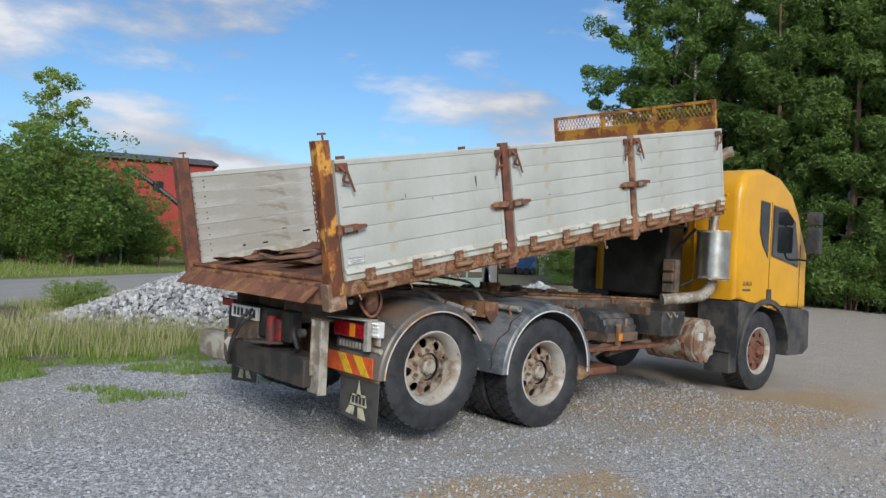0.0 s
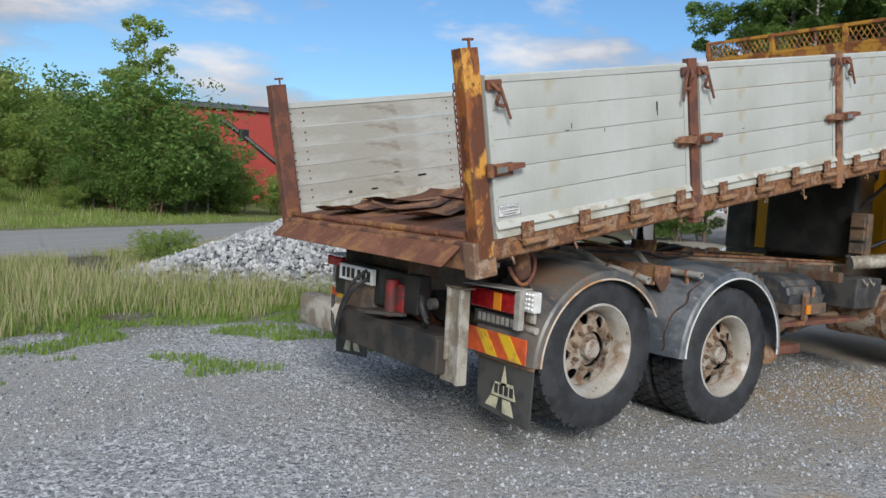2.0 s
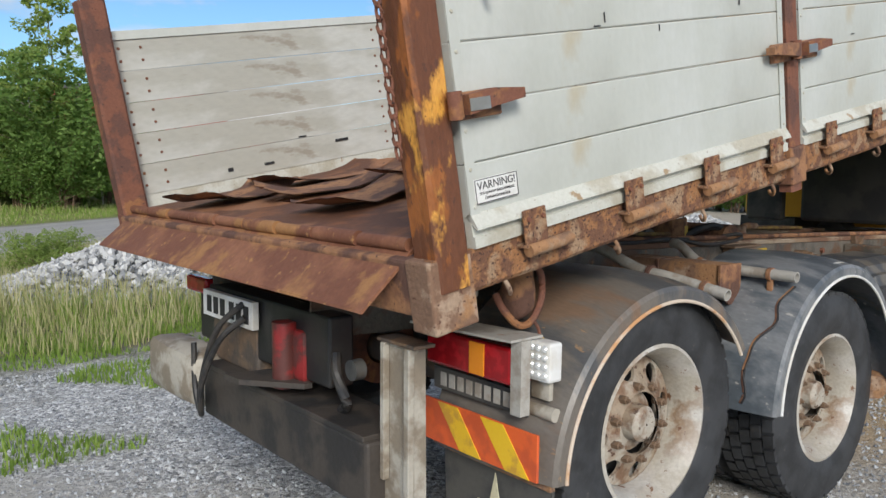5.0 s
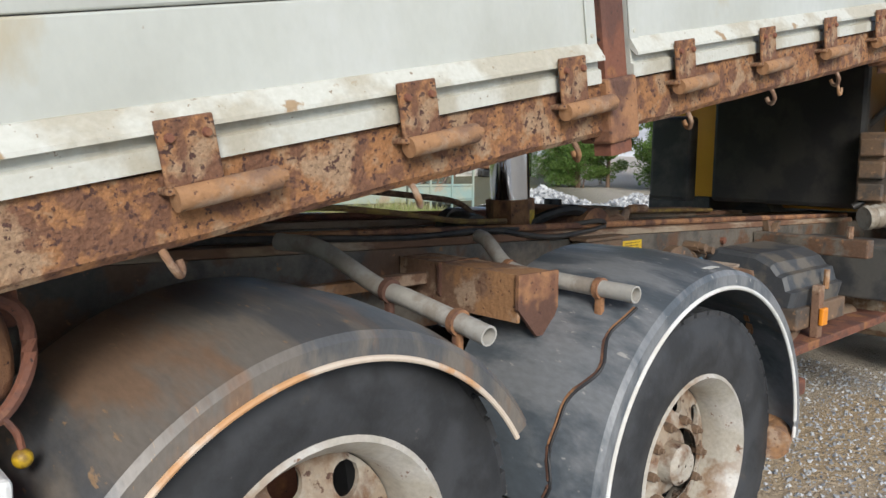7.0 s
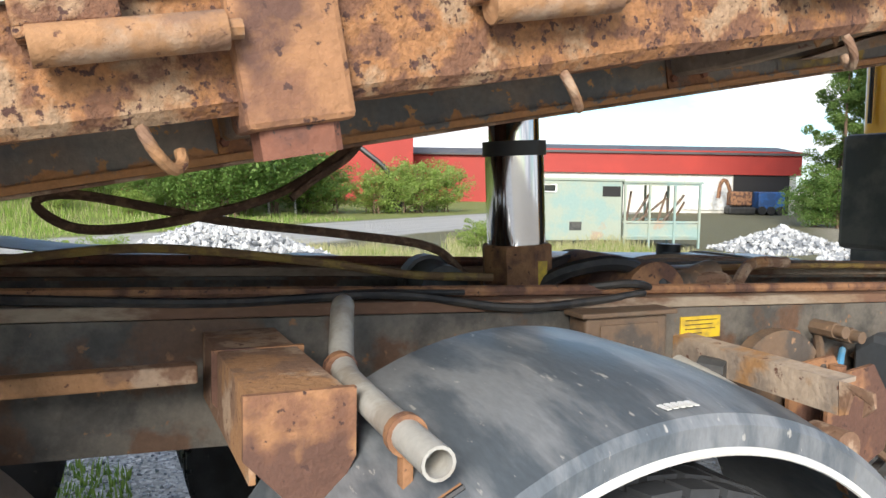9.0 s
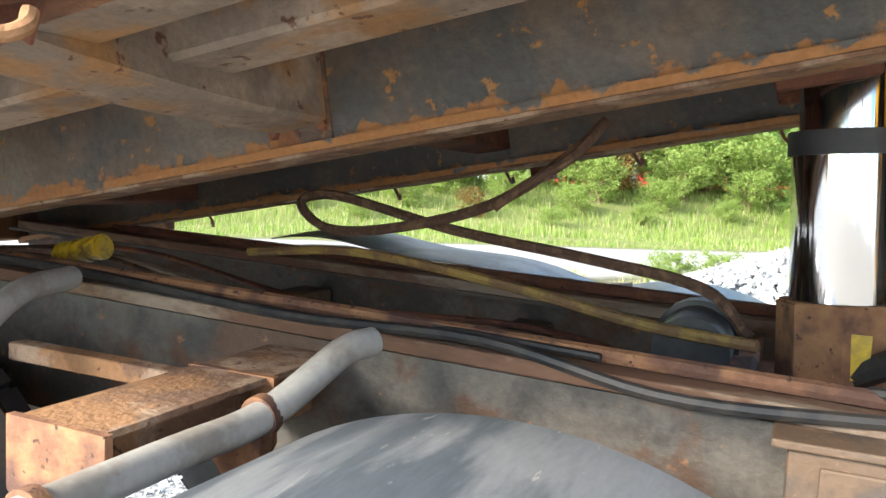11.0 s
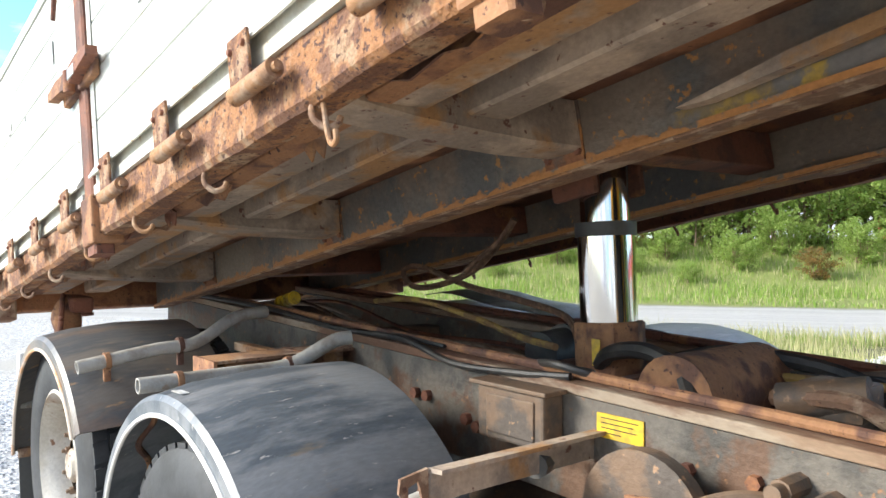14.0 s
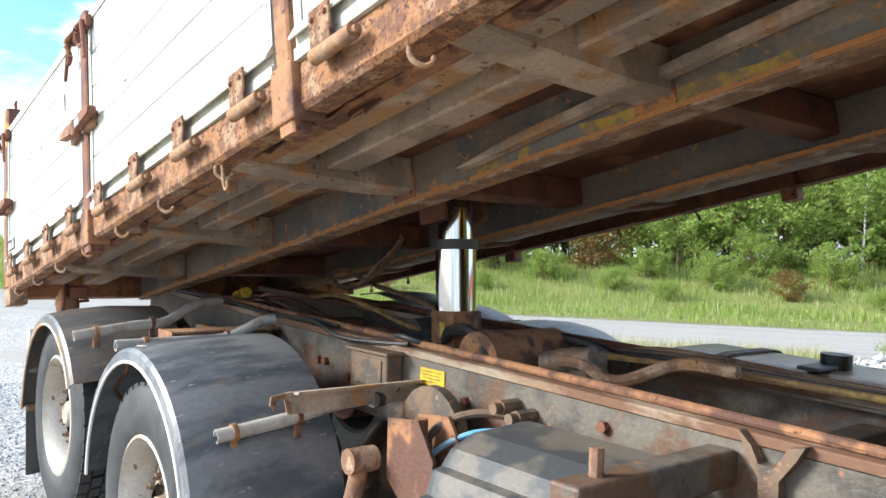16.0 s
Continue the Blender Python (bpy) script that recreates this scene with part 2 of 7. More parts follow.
YSTRIPE = mat("reflector_yellow", (0.82, 0.52, 0.03), 0.4, 0, (0.60, 0.33, 0.05), (0.55, 0.7), 10, 0.1, 80, 0.02, 40)
REDLENS = mat("red_lens", (0.42, 0.012, 0.018), 0.15, 0, (0.28, 0.008, 0.012), (0.45, 0.6), 18, 0.05, 60, 0.03, 40)
DARKRED = mat("dark_red_paint", (0.085, 0.012, 0.012), 0.55, 0, (0.05, 0.03, 0.025), (0.44, 0.58), 8, 0.2, 60, 0.15, 40)
AMBER = mat("amber_lens", (0.75, 0.26, 0.02), 0.2, 0, bump=0.0)
GLASSY = mat("lamp_glass", (0.72, 0.74, 0.74), 0.1, 0.3, bump=0.0)
DIRTY_WHITE = mat("dirty_plastic", (0.42, 0.39, 0.33), 0.6, 0, (0.24, 0.20, 0.15), (0.48, 0.66), 6, 0.2, 60, 0.1, 40)
LABEL_Y = mat("label_yellow", (0.75, 0.50, 0.03), 0.5, 0, (0.50, 0.33, 0.05), (0.5, 0.7), 14, 0.1, 80, 0.0)
INK = mat("ink_black", (0.02, 0.02, 0.022), 0.6, 0, bump=0.0)
TEAL = mat("hut_paint", (0.26, 0.36, 0.33), 0.7, 0, (0.33, 0.37, 0.30), (0.45, 0.65), 1.5, 0.1, 20, 0.1, 10, (0.38, 0.30, 0.22), (0.66, 0.76), 1.0)
RED_WALL = mat("red_cladding", (0.40, 0.035, 0.022), 0.6, 0, (0.34, 0.03, 0.02), (0.4, 0.7), 0.3, 0.08, 8, 0.1, 5)
DARK_ROOF = mat("dark_roofing", (0.05, 0.05, 0.055), 0.6, 0, (0.08, 0.075, 0.075), (0.4, 0.7), 0.8, 0.1, 8, 0.1, 5)
WHITE_WALL = mat("white_cladding", (0.68, 0.67, 0.62), 0.6, 0, (0.60, 0.58, 0.52), (0.4, 0.7), 0.4, 0.06, 8, 0.1, 5)
# near-black colour for the shade inside openings that are not cut out
SHADE_IN = mat("interior_shade", (0.02, 0.018, 0.018), 0.8, 0, bump=0.0)
STONE = mat("crushed_stone", (0.36, 0.38, 0.40), 0.85, 0, (0.24, 0.255, 0.27), (0.42, 0.6), 9, 0.25, 40, 0.4, 30, rand=0.6)
BARK = mat("bark", (0.13, 0.085, 0.06), 0.9, 0, (0.20, 0.13, 0.085), (0.45, 0.6), 4, 0.3, 30, 0.6, 12, stretch=(1, 1, 0.25))
BIRCH = mat("birch_bark", (0.48, 0.45, 0.41), 0.8, 0, (0.10, 0.09, 0.08), (0.54, 0.62), 3, 0.2, 30, 0.4, 12, stretch=(1, 1, 2.5))
BLUE_MACH = mat("machine_blue", (0.03, 0.12, 0.36), 0.5, 0, (0.03, 0.08, 0.2), (0.5, 0.7), 2, 0.1, 30, 0.05, 20)


def island_mat(name, a, b, rough=0.6, trans=0.0):
    """A colour that differs from piece to piece of one mesh."""
    m = bpy.data.materials.new(name)
    m.use_nodes = True
    n, l = m.node_tree.nodes, m.node_tree.links
    p = n["Principled BSDF"]
    g = n.new("ShaderNodeNewGeometry")
    x = n.new("ShaderNodeMixRGB")
    x.inputs[1].default_value, x.inputs[2].default_value = (*a, 1), (*b, 1)
    l.new(g.outputs["Random Per Island"], x.inputs[0])
    l.new(x.outputs[0], p.inputs["Base Color"])
    p.inputs["Roughness"].default_value = rough
    p.inputs["Specular IOR Level"].default_value = 0.25
    if trans:
        tr = n.new("ShaderNodeBsdfTranslucent")
        mx = n.new("ShaderNodeMixShader")
        mx.inputs[0].default_value = trans
        l.new(x.outputs[0], tr.inputs[0])
        l.new(p.outputs[0], mx.inputs[1])
        l.new(tr.outputs[0], mx.inputs[2])
        l.new(mx.outputs[0], n["Material Output"].inputs[0])
    return m


LEAF = island_mat("leaf_green", (0.10, 0.19, 0.04), (0.21, 0.32, 0.085), 0.55, 0.45)
LEAF_DARK = island_mat("leaf_dark", (0.10, 0.175, 0.045), (0.22, 0.32, 0.09), 0.6, 0.45)
LEAF_LIGHT = island_mat("leaf_light", (0.20, 0.31, 0.06), (0.38, 0.47, 0.14), 0.55, 0.5)
LEAF_RED = island_mat("leaf_rusty", (0.10, 0.12, 0.03), (0.32, 0.15, 0.05), 0.55, 0.3)
GRASS = island_mat("grass_green", (0.16, 0.28, 0.045), (0.32, 0.42, 0.10), 0.6, 0.4)
STRAW = island_mat("grass_straw", (0.32, 0.33, 0.13), (0.60, 0.54, 0.32), 0.7, 0.3)
PEBBLE = island_mat("pebble", (0.14, 0.15, 0.165), (0.58, 0.60, 0.62), 0.85)


def glass_mat(name, tint):
    m = bpy.data.materials.new(name)
    m.use_nodes = True
    p = m.node_tree.nodes["Principled BSDF"]
    p.inputs["Base Color"].default_value = (*tint, 1)
    p.inputs["Roughness"].default_value = 0.03
    p.inputs["Transmission Weight"].default_value = 1.0
    p.inputs["IOR"].default_value = 1.45
    return m


GLASS = glass_mat("window_glass", (0.45, 0.52, 0.50))


def ground_mat():
    """Crushed stone yard, sandy wheel marks, a verge of soil and grass, a gravel road and the field behind it."""
    m = bpy.data.materials.new("yard_ground")
    m.use_nodes = True
    n, l = m.node_tree.nodes, m.node_tree.links
    p = n["Principled BSDF"]
    p.inputs["Roughness"].default_value = 0.9
    p.inputs["Specular IOR Level"].default_value = 0.25
    co = n.new("ShaderNodeTexCoord")
    sep = n.new("ShaderNodeSeparateXYZ")
    l.new(co.outputs["Object"], sep.inputs[0])

    def math_node(op, a, b=None, c=None):
        x = n.new("ShaderNodeMath")
        x.operation = op
        for i, v in enumerate((a, b, c)):
            if v is None:
                continue
            if isinstance(v, (int, float)):
                x.inputs[i].default_value = v
            else:
                l.new(v, x.inputs[i])
        return x.outputs[0]

    def tex(scale, detail=6, rough=0.6):
        x = n.new("ShaderNodeTexNoise")
        x.inputs["Scale"].default_value, x.inputs["Detail"].default_value, x.inputs["Roughness"].default_value = scale, detail, rough
        l.new(co.outputs["Object"], x.inputs[0])
        return x.outputs[0]

    def step(src, lo, hi):
        r = n.new("ShaderNodeMapRange")
        r.inputs[1].default_value, r.inputs[2].default_value = lo, hi
        l.new(src, r.inputs[0])
        return r.outputs[0]

    def blend(fac, a, b):
        x = n.new("ShaderNodeMixRGB")
        for sock, val in ((0, fac), (1, a), (2, b)):
            if isinstance(val, tuple):
                x.inputs[sock].default_value = (*val, 1)
            else:
                l.new(val, x.inputs[sock])
        return x.outputs[0]
    vor = n.new("ShaderNodeTexVoronoi")
    vor.inputs["Scale"].default_value = 48
    l.new(co.outputs["Object"], vor.inputs[0])
    vsep = n.new("ShaderNodeSeparateColor")
    l.new(vor.outputs["Color"], vsep.inputs[0])
    stones = blend(vsep.outputs[0], (0.13, 0.135, 0.14), (0.90, 0.90, 0.89))
    stones = blend(step(tex(14, 5), 0.36, 0.54), blend(tex(90, 3), (0.25, 0.25, 0.25), (0.56, 0.555, 0.54)), stones)
    wander = tex(0.9, 5)
    wide = tex(0.33, 4)

    def patch(x0, y0, rx, ry, soft=0.5):
        dx = math_node("DIVIDE", math_node("SUBTRACT", sep.outputs[0], x0), rx)
        dy = math_node("DIVIDE", math_node("SUBTRACT", sep.outputs[1], y0), ry)
        d = math_node("SQRT", math_node("ADD", math_node("MULTIPLY", dx, dx), math_node("MULTIPLY", dy, dy)))
        d = math_node("MULTIPLY_ADD", math_node("SUBTRACT", wander, 0.5), 2.2, d)
        return step(d, 1.0 + soft * 0.5, 1.0 - soft * 0.5)
    sand = blend(tex(30, 4), (0.42, 0.31, 0.19), (0.58, 0.45, 0.29))
    dusty = blend(tex(25, 5), (0.36, 0.345, 0.315), (0.54, 0.515, 0.465))
    col = blend(step(wide, 0.46, 0.62), stones, dusty)
    col = blend(patch(4.8, -0.9, 3.2, 2.3, 0.8), col, blend(tex(16, 5), (0.34, 0.28, 0.205), (0.50, 0.43, 0.33)))
    # verge
    edge = math_node("MULTIPLY_ADD", math_node("SUBTRACT", wander, 0.5), 3.4, sep.outputs[1])
    soil = blend(tex(9, 6), (0.10, 0.105, 0.05), (0.22, 0.20, 0.13))
    col = blend(step(edge, 3.0, 4.6), col, soil)
    # the road crosses at an angle
    across = math_node("ADD", math_node("MULTIPLY", sep.outputs[0], -0.6), math_node("MULTIPLY", sep.outputs[1], 0.8))
    across = math_node("MULTIPLY_ADD", math_node("SUBTRACT", wander, 0.5), 0.9, across)
    tracks = n.new("ShaderNodeTexNoise")
    tracks.noise_dimensions = "1D"
    tracks.inputs["Scale"].default_value = 1.6
    l.new(across, tracks.inputs["W"])
    road = blend(tex(7, 7, 0.7), blend(tracks.outputs[0], (0.26, 0.255, 0.245), (0.44, 0.43, 0.405)), blend(tracks.outputs[0], (0.42, 0.41, 0.39), (0.60, 0.58, 0.54)))
    col = blend(math_node("MULTIPLY", step(across, 9.2, 9.9), step(across, 15.4, 14.7)), col, road)
    field = blend(tex(1.3, 8, 0.7), (0.13, 0.20, 0.04), (0.34, 0.33, 0.13))
    col = blend(step(across, 14.8, 15.6), col, field)
    # bare yard ahead of the truck and to its right
    far_yard = math_node("ADD", math_node("MULTIPLY", sep.outputs[0], 1.0), math_node("MULTIPLY", sep.outputs[1], -1.1))
    col = blend(step(far_yard, 4.0, 7.0), col, blend(tex(2.2, 6), (0.42, 0.375, 0.31), (0.60, 0.535, 0.445)))
    # sand spilled in wheel marks
    col = blend(patch(-0.45, -2.45, 0.75, 0.42), col, sand)
    col = blend(patch(0.35, -2.55, 0.4, 0.3), col, sand)
    col = blend(patch(4.6, -1.9, 2.1, 0.75), col, sand)
    col = blend(patch(3.4, -0.9, 1.1, 0.45, 0.9), col, sand)
    l.new(col, p.inputs["Base Color"])
    bp = n.new("ShaderNodeBump")
    bp.inputs["Strength"].default_value, bp.inputs["Distance"].default_value = 1.0, 0.025
    l.new(math_node("ADD", vsep.outputs[1], math_node("MULTIPLY", tex(22, 6), 1.5)), bp.inputs["Height"])
    l.new(bp.outputs[0], p.inputs["Normal"])
    return m


GROUND = ground_mat()


# ---- mesh helpers ----
def box(bm, x0, x1, y0, y1, z0, z1, bev=0.0):
    r = bmesh.ops.create_cube(bm, size=1.0)
    for v in r["verts"]:
        v.co = Vector(((x0 + x1) / 2 + v.co.x * (x1 - x0), (y0 + y1) / 2 + v.co.y * (y1 - y0), (z0 + z1) / 2 + v.co.z * (z1 - z0)))
    if bev:
        es = {e for v in r["verts"] for e in v.link_edges}
        bmesh.ops.bevel(bm, geom=list(es), offset=bev, segments=2, affect="EDGES", profile=0.5)
    return bm


def rod(bm, a, b, r0, r1=None, seg=14, caps=True):
    a, b = Vector(a), Vector(b)
    d = b - a
    q = d.to_track_quat("Z", "Y").to_matrix()
    r1 = r0 if r1 is None else r1
    rings = []
    for p, r in ((a, r0), (b, r1)):
        rings.append([bm.verts.new(p + q @ Vector((r * math.cos(2 * math.pi * k / seg), r * math.sin(2 * math.pi * k / seg), 0))) for k in range(seg)])
    for k in range(seg):
        bm.faces.new((rings[0][k], rings[0][(k + 1) % seg], rings[1][(k + 1) % seg], rings[1][k]))
    if caps:
        bm.faces.new(list(reversed(rings[0])))
        bm.faces.new(rings[1])
    return bm


def smooth_line(pts, n=6):
    pts = [Vector(p) for p in pts]
    if len(pts) < 3:
        return pts
    out = []
    ext = [2 * pts[0] - pts[1]] + pts + [2 * pts[-1] - pts[-2]]
    for i in range(1, len(ext) - 2):
        p0, p1, p2, p3 = ext[i - 1:i + 3]
        for k in range(n):
            t = k / n
            out.append(0.5 * ((2 * p1) + (p2 - p0) * t + (2 * p0 - 5 * p1 + 4 * p2 - p3) * t * t + (3 * p1 - p0 - 3 * p2 + p3) * t ** 3))
    out.append(pts[-1])
    return out


def tube(bm, pts, r, seg=10, n=6, hollow=False):
    line = smooth_line(pts, n)
    prev, up = None, Vector((0, 0, 1))
    for i, p in enumerate(line):
        d = (line[min(i + 1, len(line) - 1)] - line[max(i - 1, 0)]).normalized()
        side = d.cross(up)
        if side.length < 1e-3:
            side = d.cross(Vector((1, 0, 0)))
        side.normalize()
        top = side.cross(d)
        ring = [bm.verts.new(p + side * (r * math.cos(2 * math.pi * k / seg)) + top * (r * math.sin(2 * math.pi * k / seg))) for k in range(seg)]
        if prev:
            for k in range(seg):
                bm.faces.new((prev[k], prev[(k + 1) % seg], ring[(k + 1) % seg], ring[k]))
        else:
            first = ring
        prev = ring
    for ring in (first, prev):
        if hollow:
            c = sum((v.co for v in ring), Vector()) / seg
            inner = [bm.verts.new(c + (v.co - c) * 0.8) for v in ring]
            back = [bm.verts.new(v.co + (line[1] - line[0] if ring is first else line[-2] - line[-1]).normalized() * r * 2.5) for v in inner]
            for k in range(seg):
                j = (k + 1) % seg
                bm.faces.new((ring[k], ring[j], inner[j], inner[k]))
                bm.faces.new((inner[k], inner[j], back[j], back[k]))
            bm.faces.new(back)
        else:
            bm.faces.new(ring)
    return bm


def prism(bm, pts, axis, a, b):
    """A flat outline pushed from a to b along an axis; the outline's two numbers are the other two axes in order."""
    def at(p, v):
        return {"x": (v, p[0], p[1]), "y": (p[0], v, p[1]), "z": (p[0], p[1], v)}[axis]
    lo = [bm.verts.new(at(p, a)) for p in pts]
    hi = [bm.verts.new(at(p, b)) for p in pts]
    n = len(pts)
    for k in range(n):
        bm.faces.new((lo[k], lo[(k + 1) % n], hi[(k + 1) % n], hi[k]))
    bm.faces.new(list(reversed(lo)))
    bm.faces.new(hi)
    return bm


def lathe(bm, profile, seg=40, closed=False):
    """Rings round the y axis; the profile gives radius and y."""
    rings = [[bm.verts.new((r * math.cos(2 * math.pi * k / seg), y, r * math.sin(2 * math.pi * k / seg))) for k in range(seg)] for r, y in profile]
    pairs = list(zip(rings, rings[1:])) + ([(rings[-1], rings[0])] if closed else [])
    for a, b in pairs:
        for k in range(seg):
            bm.faces.new((a[k], a[(k + 1) % seg], b[(k + 1) % seg], b[k]))
    return bm


def part(name, bm, material, parent, label="", m=None, smooth=False, angle=40):
    bmesh.ops.recalc_face_normals(bm, faces=bm.faces[:])
    me = bpy.data.meshes.new(name)
    bm.to_mesh(me)
    bm.free()
    return share(name, me, material, parent, label, m, smooth, angle)


def share(name, me, material, parent, label="", m=None, smooth=False, angle=40):
    if not me.materials:
        me.materials.append(material)
    if smooth:
        for f in me.polygons:
            f.use_smooth = True
        me.set_sharp_from_angle(angle=radians(angle))
    ob = new(name, me)
    ob.parent = parent
    if m is not None:
        ob.matrix_basis = m
    if label:
        ob["label"] = label
    return ob


def B():
    return bmesh.new()


def thing(name, label, category, at=(0, 0, 0), group="", kind="", turn=0):
    ob = new(name)
    ob.matrix_basis = pose(*at, 0, 0, turn)
    ob.empty_display_size = 0.3
    return tagged(ob, label, category, group, kind)


def rough_up(bm, amount, scale=4.0):
    for v in bm.verts:
        v.co += noise.noise_vector(v.co * scale) * amount


rng = random.Random(7)

# ---- the ground: one sheet, a bank behind the road ----
def ground_height(x, y):
    n = -0.6 * x + 0.8 * y
    k = min(max((n - 19.0) / 8.0, 0.0), 1.0)
    z = 1.5 * k * k * (3 - 2 * k) * min(max((14 - x) / 14.0, 0.0), 1.0)
    if 2.6 < y and n < 9.3:
        z += 0.05 * noise.noise(Vector((x * 0.7, y * 0.7, 0)))
    return z


def ground():
    xs = [-400, -150, -60, -40] + [-30 + k * 1.0 for k in range(61)] + [40, 60, 150, 400]
    ys = [-400, -150, -60, -30, -15] + [-8 + k * 0.9 for k in range(60)] + [60, 100, 200, 500]
    bm = B()
    grid = [[bm.verts.new((x, y, ground_height(x, y))) for x in xs] for y in ys]
    for j in range(len(ys) - 1):
        for i in range(len(xs) - 1):
            bm.faces.new((grid[j][i], grid[j][i + 1], grid[j + 1][i + 1], grid[j + 1][i]))
    ob = part("ground", bm, GROUND, None, smooth=True, angle=60)
    return tagged(ob, "grey crushed stone yard with sandy patches, verge, gravel road and field", "ground", kind="structure")


ground()

# ---- the truck ----
truck = thing("dump_truck", "yellow six-wheeled dump truck with rusty tipping body partly raised", "truck")
TILT = 10.3
BODY = pose(-0.652, 0, 1.20, 0, -TILT, 0)
RAIL_TOP, RAIL_Y = 1.15, 0.42

# frame, a little nose-down
NOSE = Matrix.Translation((1.4, 0, 1.15)) @ pose(0, 0, 0, 0, 1.7, 0) @ Matrix.Translation((-1.4, 0, -1.15))
for s in (-1, 1):
    bm = B()
    y0, y1 = RAIL_Y * s, (RAIL_Y - 0.09) * s
    w = 0.009 * s
    prism(bm, [(y0, RAIL_TOP), (y1, RAIL_TOP), (y1, RAIL_TOP - 0.009), (y0 - w, RAIL_TOP - 0.009), (y0 - w, RAIL_TOP - 0.261),
               (y1, RAIL_TOP - 0.261), (y1, RAIL_TOP - 0.27), (y0, RAIL_TOP - 0.27)], "x", -0.95, 5.9)
    part("frame_rail", bm, RAIL, truck, "grey painted steel frame rail with rust", NOSE)
    bm = B()
    box(bm, -0.9, 4.6, min(y0, y1) - 0.004, max(y0, y1) - 0.012, RAIL_TOP + 0.002, RAIL_TOP + 0.03, 0.004)
    part("rail_cap", bm, WOODISH, truck, "rusty strip on top of the frame rail", NOSE)
for x in (-0.7, 0.35, 1.05, 2.2, 3.3, 4.3):
    bm = B()
    box(bm, x - 0.05, x + 0.05, -RAIL_Y + 0.02, RAIL_Y - 0.02, RAIL_TOP - 0.22, RAIL_TOP - 0.06, 0.008)
    part("cross_member", bm, GREASE, truck, m=NOSE)


# wheels
def tyre_mesh(width, radius, rim_r, seg=56):
    bm = B()
    w, h = width / 2, radius - rim_r
    prof = [(rim_r, -w * 0.80), (rim_r + h * 0.10, -w * 0.94), (rim_r + h * 0.35, -w * 1.0), (rim_r + h * 0.62, -w * 0.985), (rim_r + h * 0.66, -w * 0.97),
            (rim_r + h * 0.86, -w * 0.93), (radius - 0.018, -w * 0.86), (radius - 0.016, -w * 0.3), (radius - 0.016, w * 0.3), (radius - 0.018, w * 0.86),
            (rim_r + h * 0.86, w * 0.93), (rim_r + h * 0.5, w), (rim_r + h * 0.10, w * 0.94), (rim_r, w * 0.80)]
    lathe(bm, prof, seg, True)
    me = bpy.data.meshes.new("tyre")
    bmesh.ops.recalc_face_normals(bm, faces=bm.faces[:])
    bm.to_mesh(me)
    bm.free()
    return me


def tread_mesh(width, radius):
    """Tread blocks: five rows, staggered."""
    bm = B()
    w = width / 2
    count = 42
    for row, (ya, yb) in enumerate(((-0.87, -0.56), (-0.50, -0.20), (-0.15, 0.15), (0.20, 0.50), (0.56, 0.87))):
        for k in range(count):
            a0 = 2 * math.pi * (k + (row % 2) * 0.5) / count
            a1 = a0 + 2 * math.pi / count * 0.78
            r0, r1 = radius - 0.03, radius - (0.004 if row in (0, 4) else 0.0)
            vs = []
            for r in (r0, r1):
                for a, y in ((a0, ya), (a1, ya), (a1 + 0.02, yb), (a0 + 0.02, yb)):
                    vs.append(bm.verts.new((r * math.cos(a), y * w, r * math.sin(a))))
            for f in ((4, 5, 6, 7), (0, 1, 5, 4), (1, 2, 6, 5), (2, 3, 7, 6), (3, 0, 4, 7)):
                bm.faces.new([vs[i] for i in f])
    me = bpy.data.meshes.new("tyre")
    bmesh.ops.recalc_face_normals(bm, faces=bm.faces[:])
    bm.to_mesh(me)
    bm.free()
    return me


def rim_mesh(rim_r, depth):
    """The deep outer barrel of a dual wheel's rim, open to -y."""
    bm = B()
    lathe(bm, [(rim_r + 0.02, 0.005), (rim_r + 0.022, -0.012), (rim_r + 0.006, -0.018), (rim_r - 0.006, 0.0), (rim_r - 0.028, 0.03), (rim_r - 0.034, 0.06),
               (rim_r - 0.045, depth), (rim_r - 0.035, depth + 0.02), (rim_r - 0.01, depth + 0.02), (rim_r - 0.01, 0.02)], 48, True)
    me = bpy.data.meshes.new("rim")
    bmesh.ops.recalc_face_normals(bm, faces=bm.faces[:])
    bm.to_mesh(me)
    bm.free()
    return me


